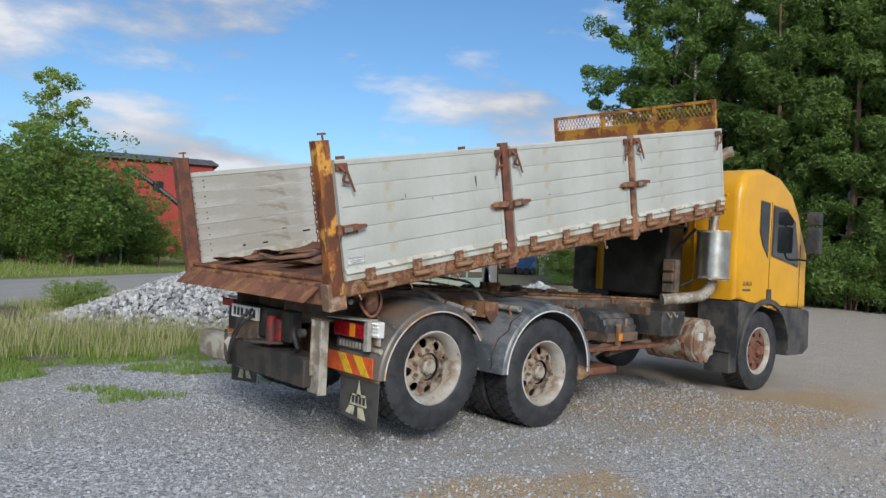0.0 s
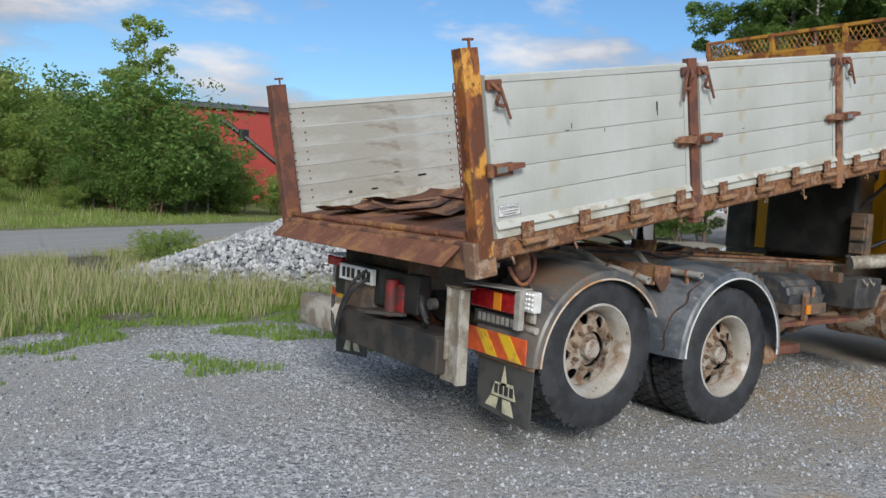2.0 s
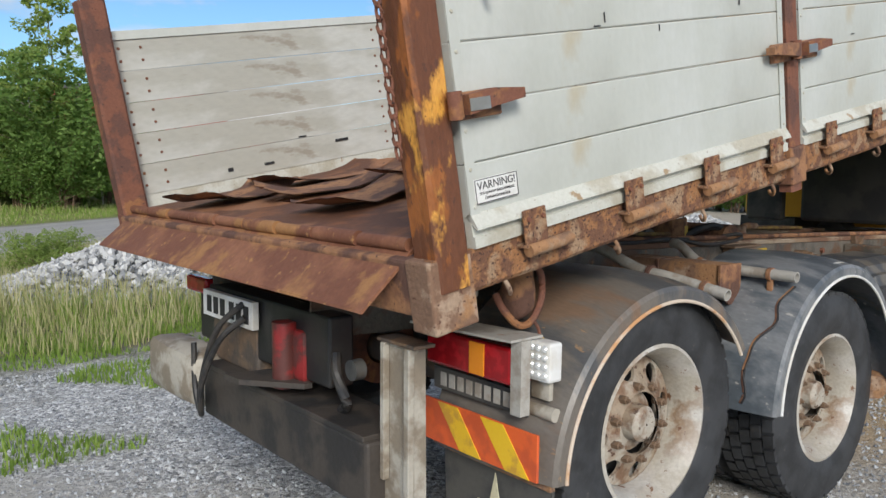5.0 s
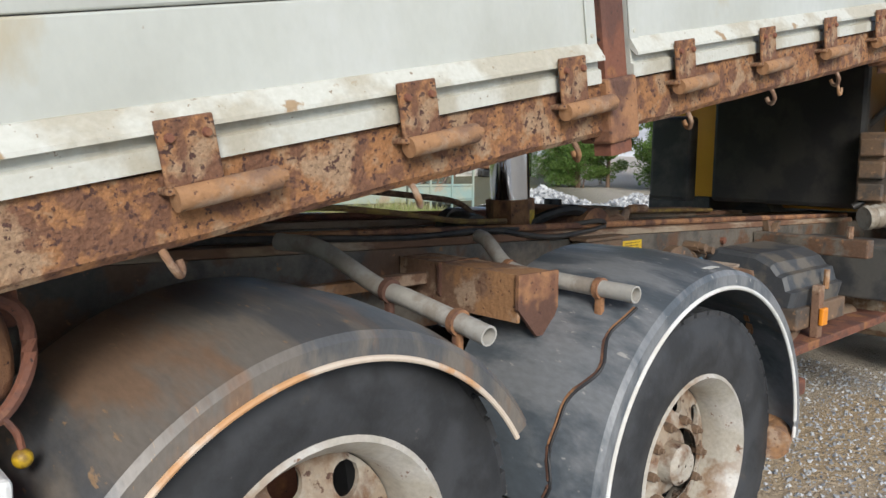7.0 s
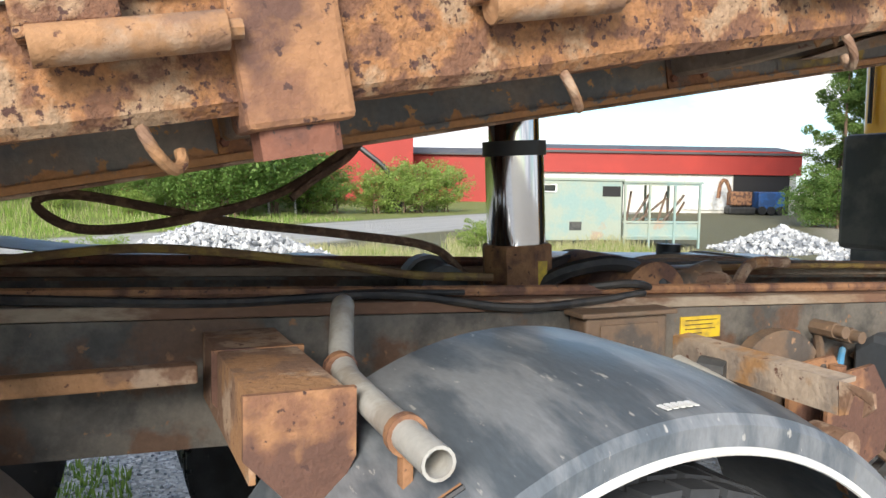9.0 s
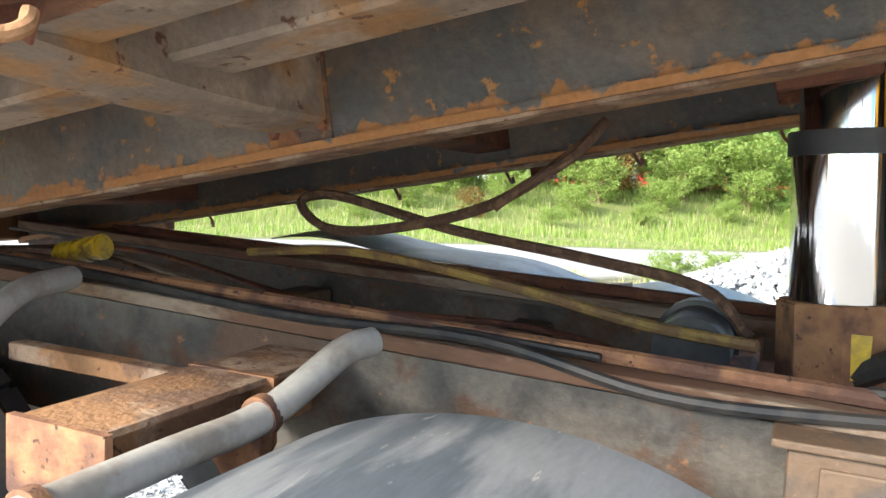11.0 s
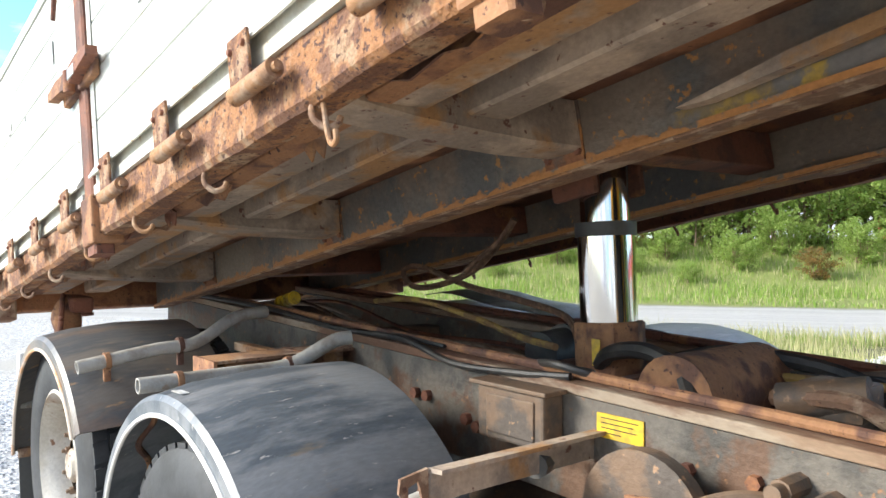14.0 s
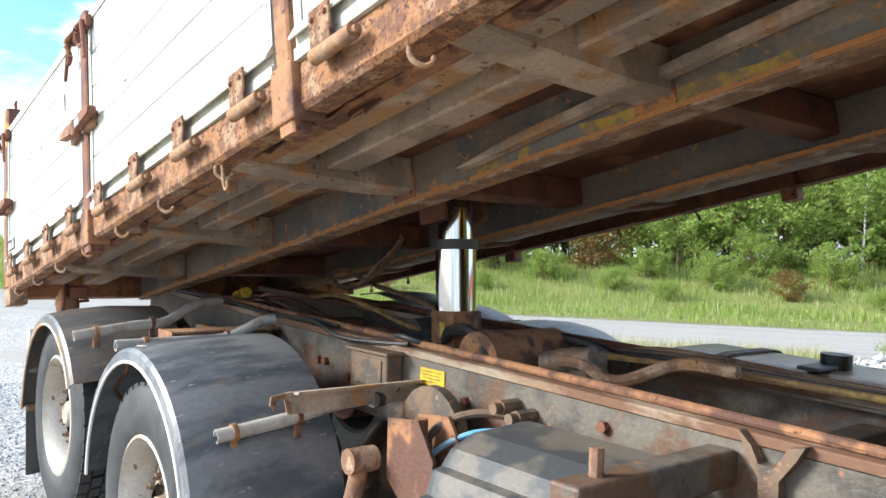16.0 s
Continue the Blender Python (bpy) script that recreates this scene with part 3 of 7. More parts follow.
def disc_mesh(r_in, r_out, holes, hole_r, dish):
    """A dished wheel disc with real hand holes."""
    bm = B()
    m = 5

    def y_at(r):
        k = (r - r_in) / (r_out - r_in)
        return dish * (1 - k) ** 1.5
    for h in range(holes):
        a0, a1 = 2 * math.pi * h / holes, 2 * math.pi * (h + 1) / holes
        ac, rc = (a0 + a1) / 2, (r_in + r_out) / 2 + 0.016
        outer = [(r_out, a0 + (a1 - a0) * k / m) for k in range(m)] + [(r_out + (r_in - r_out) * k / m, a1) for k in range(m)] + \
                [(r_in, a1 + (a0 - a1) * k / m) for k in range(m)] + [(r_in + (r_out - r_in) * k / m, a0) for k in range(m)]
        n = len(outer)
        c = Vector((rc * math.cos(ac), rc * math.sin(ac)))
        lo, hi, hl, hh = [], [], [], []
        for r, a in outer:
            p = Vector((r * math.cos(a), r * math.sin(a)))
            d = (p - c).normalized()
            e = c + d * hole_r
            y, ye = y_at(r), y_at(e.length)
            lo.append(bm.verts.new((p.x, -y, p.y)))
            hi.append(bm.verts.new((p.x, -y + 0.012, p.y)))
            hl.append(bm.verts.new((e.x, -ye, e.y)))
            hh.append(bm.verts.new((e.x, -ye + 0.014, e.y)))
        for k in range(n):
            j = (k + 1) % n
            bm.faces.new((lo[k], lo[j], hl[j], hl[k]))
            bm.faces.new((hl[k], hl[j], hh[j], hh[k]))
            bm.faces.new((hi[j], hi[k], hh[k], hh[j]))
    bmesh.ops.remove_doubles(bm, verts=bm.verts[:], dist=0.0004)
    me = bpy.data.meshes.new("disc")
    bmesh.ops.recalc_face_normals(bm, faces=bm.faces[:])
    bm.to_mesh(me)
    bm.free()
    return me


TYRE_ME, TREAD_ME, RIM_ME = tyre_mesh(0.30, 0.505, 0.285), tread_mesh(0.30, 0.505), rim_mesh(0.285, 0.16)
DISC_ME = disc_mesh(0.115, 0.243, 8, 0.038, 0.05)
DISC_F_ME = disc_mesh(0.13, 0.262, 8, 0.036, 0.03)


def hub_mesh(front):
    bm = B()
    d = -0.10 if front else -0.07
    lathe(bm, [(0.004, d - 0.01), (0.05, d - 0.01), (0.066, d + 0.005), (0.07, d + 0.05), (0.112, d + 0.06), (0.116, d + 0.12), (0.004, d + 0.12)], 28)
    me = bpy.data.meshes.new("hub")
    bmesh.ops.recalc_face_normals(bm, faces=bm.faces[:])
    bm.to_mesh(me)
    bm.free()
    return me


HUB_ME, HUB_F_ME = hub_mesh(False), hub_mesh(True)
bm = B()
lathe(bm, [(0.002, -0.038), (0.008, -0.037), (0.009, -0.026), (0.015, -0.024), (0.016, 0.02), (0.002, 0.02)], 6)
NUT_ME = bpy.data.meshes.new("wheel_nut")
bmesh.ops.recalc_face_normals(bm, faces=bm.faces[:])
bm.to_mesh(NUT_ME)
bm.free()



def wheel(x, y, z, side, dual=True, front=False, spin=0.0):
    """side -1: the outer face looks to -y."""
    m = pose(x, y, z, 0, spin, 0 if side < 0 else 180)
    w = new("wheel")
    w.parent, w.matrix_basis = truck, m
    w["label"] = "steel wheel with worn black tyre and rusty rim"
    share("tyre", TYRE_ME, TYRE, w, smooth=True, angle=35)
    share("tread", TREAD_ME, TYRE, w)["kind"] = "stuff"
    if front:
        share("rim", RIM_ME, RIM_RUST, w, "rust brown steel rim", m=pose(0, -0.125, 0), smooth=True)
        share("disc", DISC_F_ME, RUST_DARK, w, m=pose(0, -0.09, 0), smooth=True)
        share("hub", HUB_F_ME, RUST_DARK, w, m=pose(0, -0.07, 0), smooth=True)
    else:
        share("rim", RIM_ME, RIM, w, "dirty white rim with rust stains", m=pose(0, -0.125, 0), smooth=True)
        share("disc", DISC_ME, RIM_RUST, w, "rust-stained wheel disc with hand holes", m=pose(0, -0.02, 0), smooth=True)
        share("hub", HUB_ME, RIM_RUST, w, "rusty hub with wheel nuts", m=pose(0, -0.02, 0), smooth=True)
    for k in range(10):
        a = 2 * math.pi * k / 10
        share("wheel_nut", NUT_ME, GREASE, w, m=pose(0.138 * math.cos(a), -0.08 if front else -0.055, 0.138 * math.sin(a)))
    if dual:
        share("inner_tyre", TYRE_ME, TYRE, w, m=pose(0, 0.33, 0, 0, 5, 0), smooth=True, angle=35)
        share("inner_tread", TREAD_ME, TYRE, w, m=pose(0, 0.33, 0, 0, 5, 0))["kind"] = "stuff"
    return w


for s in (-1, 1):
    wheel(0.0, 1.055 * s, 0.64, s, True, False, 12)
    wheel(1.36, 1.055 * s, 0.505, s, True, False, 33)
    wheel(5.5, 1.03 * s, 0.505, s, False, True, 5)
for x, z in ((0.0, 0.64), (1.36, 0.505), (5.5, 0.505)):
    bm = B()
    rod(bm, (x, -0.85, z), (x, 0.85, z), 0.085, seg=18)
    if x == 1.36:
        lathe_bm = B()
        lathe(lathe_bm, [(0.004, -0.22), (0.12, -0.2), (0.23, -0.07), (0.24, 0.07), (0.12, 0.2), (0.004, 0.22)], 24)
        part("differential", lathe_bm, GREASE, truck, m=pose(x, 0, z), smooth=True)
    part("axle", bm, GREASE, truck, smooth=True)
    for s in (-1, 1):
        if x < 5:
            bm = B()
            lathe(bm, [(0.10, -0.02), (0.205, -0.02), (0.205, 0.2), (0.10, 0.2)], 32, True)
            part("brake_drum", bm, RUST_DARK, truck, m=pose(x, 0.62 * s - 0.1, z), smooth=True)
            bm = B()
            rod(bm, (x, 0.5 * s, z + 0.08), (x, 0.5 * s, z + 0.36), 0.10, 0.10, 20)
            rod(bm, (x, 0.5 * s, z + 0.12), (x, 0.5 * s, z + 0.2), 0.115, 0.115, 20)
            part("air_bellow", bm, RUBBER, truck, smooth=True)


# mudguards
def guard_arc(cx, cz, r, a0, a1, n=56):
    return [(cx + r * math.cos(radians(a0 + (a1 - a0) * k / n)), cz + r * math.sin(radians(a0 + (a1 - a0) * k / n))) for k in range(n + 1)]


def mudguard(cx, cz, r, a0, a1, ya, yb, material, label, trim, tail=None):
    g = new("mudguard")
    g.parent = truck
    g["label"] = label
    bm = B()
    t = 0.006
    sgn = 1 if yb > ya else -1
    arc, arc_in = guard_arc(cx, cz, r, a0, a1), guard_arc(cx, cz, r - t, a0, a1)
    # cross section: skirt at the outer edge rounded into the shell
    sect = [(0.0, -0.055), (0.0, -0.018), (0.012, -0.004), (0.035, 0.0), (0.12, 0.018), (0.3, 0.032), (abs(yb - ya), 0.028)]
    sect_in = [(0.006, -0.055), (0.006, -0.02), (0.016, -0.011), (0.037, -t), (0.12, 0.012), (0.3, 0.026), (abs(yb - ya), 0.022)]
    rows = []
    n = len(arc)
    for k in range(n):
        a = radians(a0 + (a1 - a0) * k / (n - 1))
        row = []
        for dy, dr in sect + list(reversed(sect_in)):
            row.append(bm.verts.new((cx + (r + dr) * math.cos(a), ya + dy * sgn, cz + (r + dr) * math.sin(a))))
        rows.append(row)
    c = len(rows[0])
    for a, b in zip(rows, rows[1:]):
        for k in range(c):
            bm.faces.new((a[k], a[(k + 1) % c], b[(k + 1) % c], b[k]))
    bm.faces.new(rows[0])
    bm.faces.new(list(reversed(rows[-1])))
    part("shell", bm, material, g, smooth=True, angle=30)
    bm = B()
    tube(bm, [(x, ya - 0.002 * sgn, z) for x, z in guard_arc(cx, cz, r - 0.056, a0, a1, 44)], 0.0065, 8, 2)
    part("edge_trim", bm, trim[0], g, trim[1], smooth=True)
    return g


TRIM_O = mat("trim_orange", (0.55, 0.30, 0.14), 0.5, 0, (0.62, 0.52, 0.42), (0.45, 0.6), 4, 0.15, 60, 0.05, 40)
for s in (-1, 1):
    mudguard(0.0, 0.565, 0.595, 32, 178, 1.25 * s, 0.70 * s, GUARD_OLD, "dark plastic mudguard stained with rust", (TRIM_O, "rust-stained pale edge trim"))
    mudguard(1.36, 0.53, 0.612, -4, 179, 1.25 * s, 0.70 * s, GUARD, "dark grey plastic mudguard with pale edge", (WHITE, "white edge trim"))
# maker's mark on the guard: plain bars
for k in range(5):
    bm = B()
    a = radians(93.5 - k * 1.15)
    box(bm, -0.004, 0.004, -0.012, 0.012, -0.0005, 0.0012)
    part("mark_bar", bm, WHITE, truck, m=pose(1.36 + 0.6165 * math.cos(a), -1.212, 0.53 + 0.6165 * math.sin(a), 0, 90 - math.degrees(a), 0))
# crack with rust streak on the guard
bm = B()
def crack_line(lift):
    pts = []
    for a in range(122, 178, 3):
        y = -1.17 + 0.018 * math.sin(a * 0.21) + 0.008 * math.sin(a * 1.7) + (a - 128) * 0.0016
        dy = y + 1.25
        r = 0.612 + lift + (0.018 * (dy - 0.035) / 0.085 if dy < 0.12 else 0.018 + 0.014 * (dy - 0.12) / 0.18)
        pts.append((1.36 + r * math.cos(radians(a)), y, 0.53 + r * math.sin(radians(a))))
    return pts


tube(bm, crack_line(0.0005), 0.005, 6, 2)
part("crack", bm, INK, truck, "dark crack across the guard")
bm = B()
tube(bm, [(x, y + 0.008, z) for x, y, z in crack_line(-0.006)], 0.010, 8, 2)
part("rust_streak", bm, RUST, truck, "rusty streak along the crack", smooth=True)

# guard supports: tubes, brackets and boxes between the guards
def support_tube(pts, clamps, label="grey bent support tube"):
    bm = B()
    tube(bm, pts, 0.024, 14, 6, True)
    ob = part("support_tube", bm, PIPE_GREY, truck, label, smooth=True, angle=50)
    for p, d in clamps:
        bm = B()
        p, d = Vector(p), Vector(d).normalized()
        rod(bm, p - d * 0.009, p + d * 0.009, 0.031, seg=16)
        box(bm, p.x - 0.008, p.x + 0.008, p.y - 0.012, p.y + 0.012, p.z - 0.075, p.z - 0.02, 0.002)
        part("clamp", bm, RUST, ob, "rusty pipe clamp", smooth=True)


support_tube([(0.98, -1.20, 1.105), (0.985, -0.9, 1.11), (1.0, -0.72, 1.12), (1.04, -0.58, 1.19), (1.06, -0.52, 1.20)], [((0.982, -1.08, 1.106), (0, 1, 0)), ((0.995, -0.72, 1.118), (0, 1, 0.1))])
support_tube([(0.395, -1.22, 1.085), (0.40, -0.95, 1.125), (0.41, -0.80, 1.14), (0.36, -0.62, 1.22), (0.32, -0.47, 1.23)], [((0.396, -1.12, 1.10), (0, 1, 0.1)), ((0.405, -0.86, 1.135), (0, 1, 0.1))])
support_tube([(1.885, -1.14, 0.905), (1.91, -0.9, 0.94), (1.94, -0.72, 0.98), (1.97, -0.50, 1.0)], [((1.89, -1.08, 0.913), (0, 1, 0.1)), ((1.917, -0.86, 0.948), (0, 1, 0.2))])

bm = B()
prism(bm, [(0.79, 1.145), (0.935, 1.145), (0.935, 1.135), (0.80, 1.135), (0.80, 1.01), (0.79, 1.01)], "y", -0.945, -0.43)
part("guard_bracket", bm, RUST_PALE, truck, "rusty channel bracket between the mudguards")
bm = B()
box(bm, 0.806, 0.905, -0.90, -0.45, 1.04, 1.131, 0.01)
part("bracket_box", bm, RUST_PALE, truck)
for y in (-0.945, -0.62):
    bm = B()
    prism(bm, [(0.78, 1.147), (0.95, 1.147), (0.95, 1.04), (0.91, 0.965), (0.86, 0.965), (0.78, 1.05)], "y", y - 0.012, y)
    part("bracket_plate", bm, RUST, truck, "rusty end plate")
bm = B()
box(bm, 0.30, 0.76, -0.60, -0.56, 1.08, 1.115, 0.004)
part("guard_bar", bm, RUST_PALE, truck)
# broken channel bracket ahead of the second guard
bm = B()
prism(bm, [(2.02, 1.055), (2.07, 1.06), (2.07, 1.05), (2.03, 1.046), (2.03, 0.985), (2.02, 0.985)], "y", -0.94, -0.42)
rough_up(bm, 0.006, 9)
part("broken_bracket", bm, BEARER, truck, "broken rusty channel bracket")
bm = B()
prism(bm, [(-0.94, 1.055), (-1.02, 1.05), (-1.025, 1.02), (-0.995, 0.995), (-1.0, 1.03), (-0.97, 1.035), (-0.955, 0.99), (-0.94, 0.985)], "x", 2.018, 2.026)
rough_up(bm, 0.006, 16)
part("torn_end", bm, RUST_PALE, truck, "torn end of the bracket")
bm = B()
rod(bm, (1.99, -0.56, 1.0), (2.02, -0.62, 1.0), 0.034, 0.03, 10)
part("bolt_head", bm, BLACK_PL, truck, "greasy bolt head")
bm = B()
box(bm, 1.68, 1.93, -0.50, -0.424, 0.99, 1.135, 0.008)
box(bm, 1.66, 1.95, -0.515, -0.43, 1.135, 1.147, 0.003)
part("side_bracket", bm, GREASE, truck, "rusty bracket on the frame rail")
bm = B()
box(bm, 1.72, 1.90, -0.506, -0.499, 1.01, 1.115, 0.004)
part("bracket_face", bm, GREASE, truck, "worn grey face of the bracket")
bm = B()
box(bm, 2.04, 2.18, -0.4245, -0.4205, 1.045, 1.105)
lab = part("warning_label", bm, LABEL_Y, truck, "yellow warning sticker on the frame rail")
for k in range(4):
    bm = B()
    box(bm, 2.055, 2.055 + (0.11, 0.095, 0.105, 0.06)[k], -0.4262, -0.4248, 1.0935 - k * 0.012, 1.0955 - k * 0.012)
    part("text_bar", bm, INK, lab)
for x, z in ((1.30, 1.04), (1.36, 1.04), (1.55, 1.00), (1.60, 0.985), (1.64, 0.995), (2.24, 1.0), (2.3, 1.02), (2.46, 1.03), (2.9, 1.05)):
    bm = B()
    rod(bm, (x, -0.418, z), (x, -0.44, z), 0.018, seg=6)
    part("bolt", bm, RUST_DARK, truck)

# pipes and cables along the frame
def hose(name, pts, r, material, label="", n=6, seg=8):
    bm = B()
    tube(bm, pts, r, seg, n)
    return part(name, bm, material, truck, label, NOSE, smooth=True)


hose("rail_pipe", [(-0.6, -0.395, 1.20), (0.4, -0.385, 1.20), (1.4, -0.365, 1.195), (2.3, -0.37, 1.195), (3.2, -0.375, 1.195), (4.0, -0.38, 1.192), (4.6, -0.38, 1.19)], 0.014, RUST, "rust brown pipe along the frame")
hose("cable", [(-0.7, -0.42, 1.19), (0.2, -0.41, 1.20), (0.8, -0.425, 1.185), (1.2, -0.41, 1.195), (1.5, -0.445, 1.165), (1.75, -0.43, 1.175), (1.93, -0.40, 1.19)], 0.0105, RUBBER, "black cable along the frame")
hose("cable", [(-0.7, -0.38, 1.20), (0.2, -0.37, 1.205), (0.9, -0.37, 1.20), (1.4, -0.39, 1.195)], 0.007, RUBBER)
hose("cable", [(1.78, -0.36, 1.20), (1.88, -0.40, 1.215), (1.97, -0.37, 1.20), (1.93, -0.33, 1.195), (1.84, -0.36, 1.195)], 0.011, RUBBER, "black cable eye")
hose("yellow_hose", [(0.35, 0.06, 1.22), (0.7, 0.02, 1.26), (1.1, -0.02, 1.235), (1.4, -0.06, 1.20), (1.62, -0.12, 1.20)], 0.012, YHOSE, "dirty yellow hose")
hose("wire_rope", [(1.28, 0.02, 1.60), (1.2, 0.03, 1.52), (1.02, 0.06, 1.40), (0.75, 0.1, 1.32), (0.55, 0.12, 1.30), (0.45, 0.14, 1.36), (0.55, 0.16, 1.385), (0.9, 0.13, 1.33), (1.25, 0.10, 1.30), (1.5, 0.06, 1.27), (1.6, 0.02, 1.19)], 0.013, ROPE, "brown hemp rope looped over the frame")
hose("wire_rope", [(1.28, 0.02, 1.60), (1.22, 0.0, 1.52), (1.12, -0.01, 1.45), (1.06, -0.02, 1.40)], 0.011, ROPE)
hose("black_hose", [(1.78, -0.10, 1.17), (1.86, -0.14, 1.22), (2.0, -0.17, 1.245), (2.12, -0.19, 1.21), (2.2, -0.24, 1.13)], 0.024, RUBBER, "thick black hydraulic hose")
hose("black_hose", [(1.9, 0.12, 1.18), (2.05, 0.16, 1.22), (2.3, 0.2, 1.21), (2.5, 0.22, 1.16)], 0.022, RUBBER)
for k in range(4):
    hose("cable", [(2.0 + 0.1 * k, 0.10 + 0.06 * k, 1.17), (2.6, 0.2 + 0.05 * k, 1.19 + 0.01 * k), (3.3, 0.24 + 0.04 * k, 1.20), (4.1, 0.3 + 0.03 * k, 1.19)], 0.012, (YHOSE, RUBBER, GREASE, WOODISH)[k])
hose("hydraulic_pipe", [(2.3, -0.05, 1.16), (2.5, -0.08, 1.19), (2.62, -0.02, 1.14), (2.8, 0.08, 1.22), (3.0, 0.1, 1.225)], 0.022, RUST_PALE, "rusty hydraulic pipe")
for k in range(5):
    y = -0.25 + 0.11 * k
    hose("cable", [(-0.8, y, 1.10), (-0.2, y + 0.03, 1.14 + 0.012 * (k % 3)), (0.5, y - 0.02, 1.09), (1.1, y + 0.04, 1.10), (1.5, y, 1.05)], 0.008 + 0.003 * (k % 2), (RUST, GREASE, ROPE, WOODISH, RUST_DARK)[k])
hose("pipe", [(-0.5, 0.40, 1.19), (1.0, 0.40, 1.195), (2.4, 0.40, 1.195), (4.0, 0.40, 1.19)], 0.016, RUST_DARK)
bm = B()
rod(bm, (2.32, -0.06, 1.13), (2.52, -0.02, 1.17), 0.045, seg=16)
box(bm, 2.36, 2.52, -0.06, 0.06, 1.10, 1.19, 0.012)
part("hydraulic_valve", bm, GREASE, truck, smooth=True)
bm = B()
rod(bm, (1.50, -0.06, 1.15), (1.50, 0.07, 1.16), 0.075, seg=20)
rod(bm, (1.50, 0.05, 1.16), (1.50, 0.10, 1.16), 0.085, seg=20)
part("rubber_buffer", bm, BLACK_PL, truck, smooth=True)
bm = B()
rod(bm, (2.12, -0.22, 1.12), (2.12, 0.2, 1.12), 0.115, seg=24)
part("cross_tube", bm, RUST, truck, "rusty tube across the frame", smooth=True)

# tipping cylinder
cyl = new("tipping_cylinder")
cyl.parent = truck
cyl["label"] = "chrome telescopic tipping cylinder in a rusty sleeve"
AX = Vector((-0.055, 0, 1)).normalized()
BASE = Vector((1.752, -0.02, 1.28))


def cyl_piece(name, a, b, r, material, label="", seg=40):
    bm = B()
    rod(bm, BASE + AX * a, BASE + AX * b, r, seg=seg)
    bmesh.ops.bevel(bm, geom=[e for e in bm.edges if len(e.link_faces) == 2 and any(len(f.verts) > 4 for f in e.link_faces)], offset=0.004, segments=2, affect="EDGES")
    part(name, bm, material, cyl, label, smooth=True)


cyl_piece("sleeve", -0.20, 0.0, 0.108, RUST, "orange rusty eight-sided sleeve", 8)
cyl_piece("lower_stage", -0.02, 0.285, 0.088, CHROME)
cyl_piece("band", 0.262, 0.305, 0.095, BLACK_PL, "dark rubber ring")
cyl_piece("upper_stage", 0.29, 0.55, 0.076, CHROME)
bm = B()
box(bm, 1.745, 1.80, -0.1245, -0.1225, 1.155, 1.235)
part("sleeve_label", bm, LABEL_Y, cyl, "faded yellow sticker", m=pose(0, 0.002, 0))
bm = B()
box(bm, 1.58, 1.92, -0.2, 0.2, 1.06, 1.11, 0.01)
box(bm, 1.56, 1.62, -0.38, 0.38, 1.02, 1.14, 0.01)
box(bm, 1.88, 1.94, -0.38, 0.38, 1.02, 1.14, 0.01)
part("cylinder_cradle", bm, RUST, truck, "rusty cradle of the tipping cylinder")

# ---- the tipping body, in its own tilted frame: along, across, above ----
def bpart(name, bm, material, label="", parent=None, smooth=False, angle=40, m=None):
    if parent is None:
        return part(name, bm, material, truck, label, BODY @ m if m is not None else BODY, smooth, angle)
    return part(name, bm, material, parent, label, m, smooth, angle)


PANELS = ((-0.265, 1.405), (1.535, 3.225), (3.345, 5.06))
BOARD_LO, BOARD_HI, PLANKS = 0.262, 1.035, 5
ph = (BOARD_HI - BOARD_LO) / PLANKS


def plank_mesh(length, inner):
    bm = B()
    nx = 14
    t = 0.028
    top = ph - 0.0025
    prof = [(0.002, 0.0), (0, 0.0015), (-0.0015, 0.004), (-0.0015, top - 0.004), (0, top - 0.0015), (0.002, top), (t, top), (t, 0)]
    rows = []
    for k in range(nx + 1):
        x = length * k / nx
        row = []
        for i, (y, z) in enumerate(prof):
            d = 0.002 * noise.noise(Vector((x * 2.3, z * 9, length))) if 1 < i < 5 else 0.0
            row.append(bm.verts.new((x, y + d, z)))
        rows.append(row)
    n = len(prof)
    for a, b in zip(rows, rows[1:]):
        for k in range(n):
            bm.faces.new((a[k], a[(k + 1) % n], b[(k + 1) % n], b[k]))
    bm.faces.new(rows[0])
    bm.faces.new(list(reversed(rows[-1])))
    bmesh.ops.recalc_face_normals(bm, faces=bm.faces[:])
    me = bpy.data.meshes.new("plank")
    bm.to_mesh(me)
    bm.free()
    return me


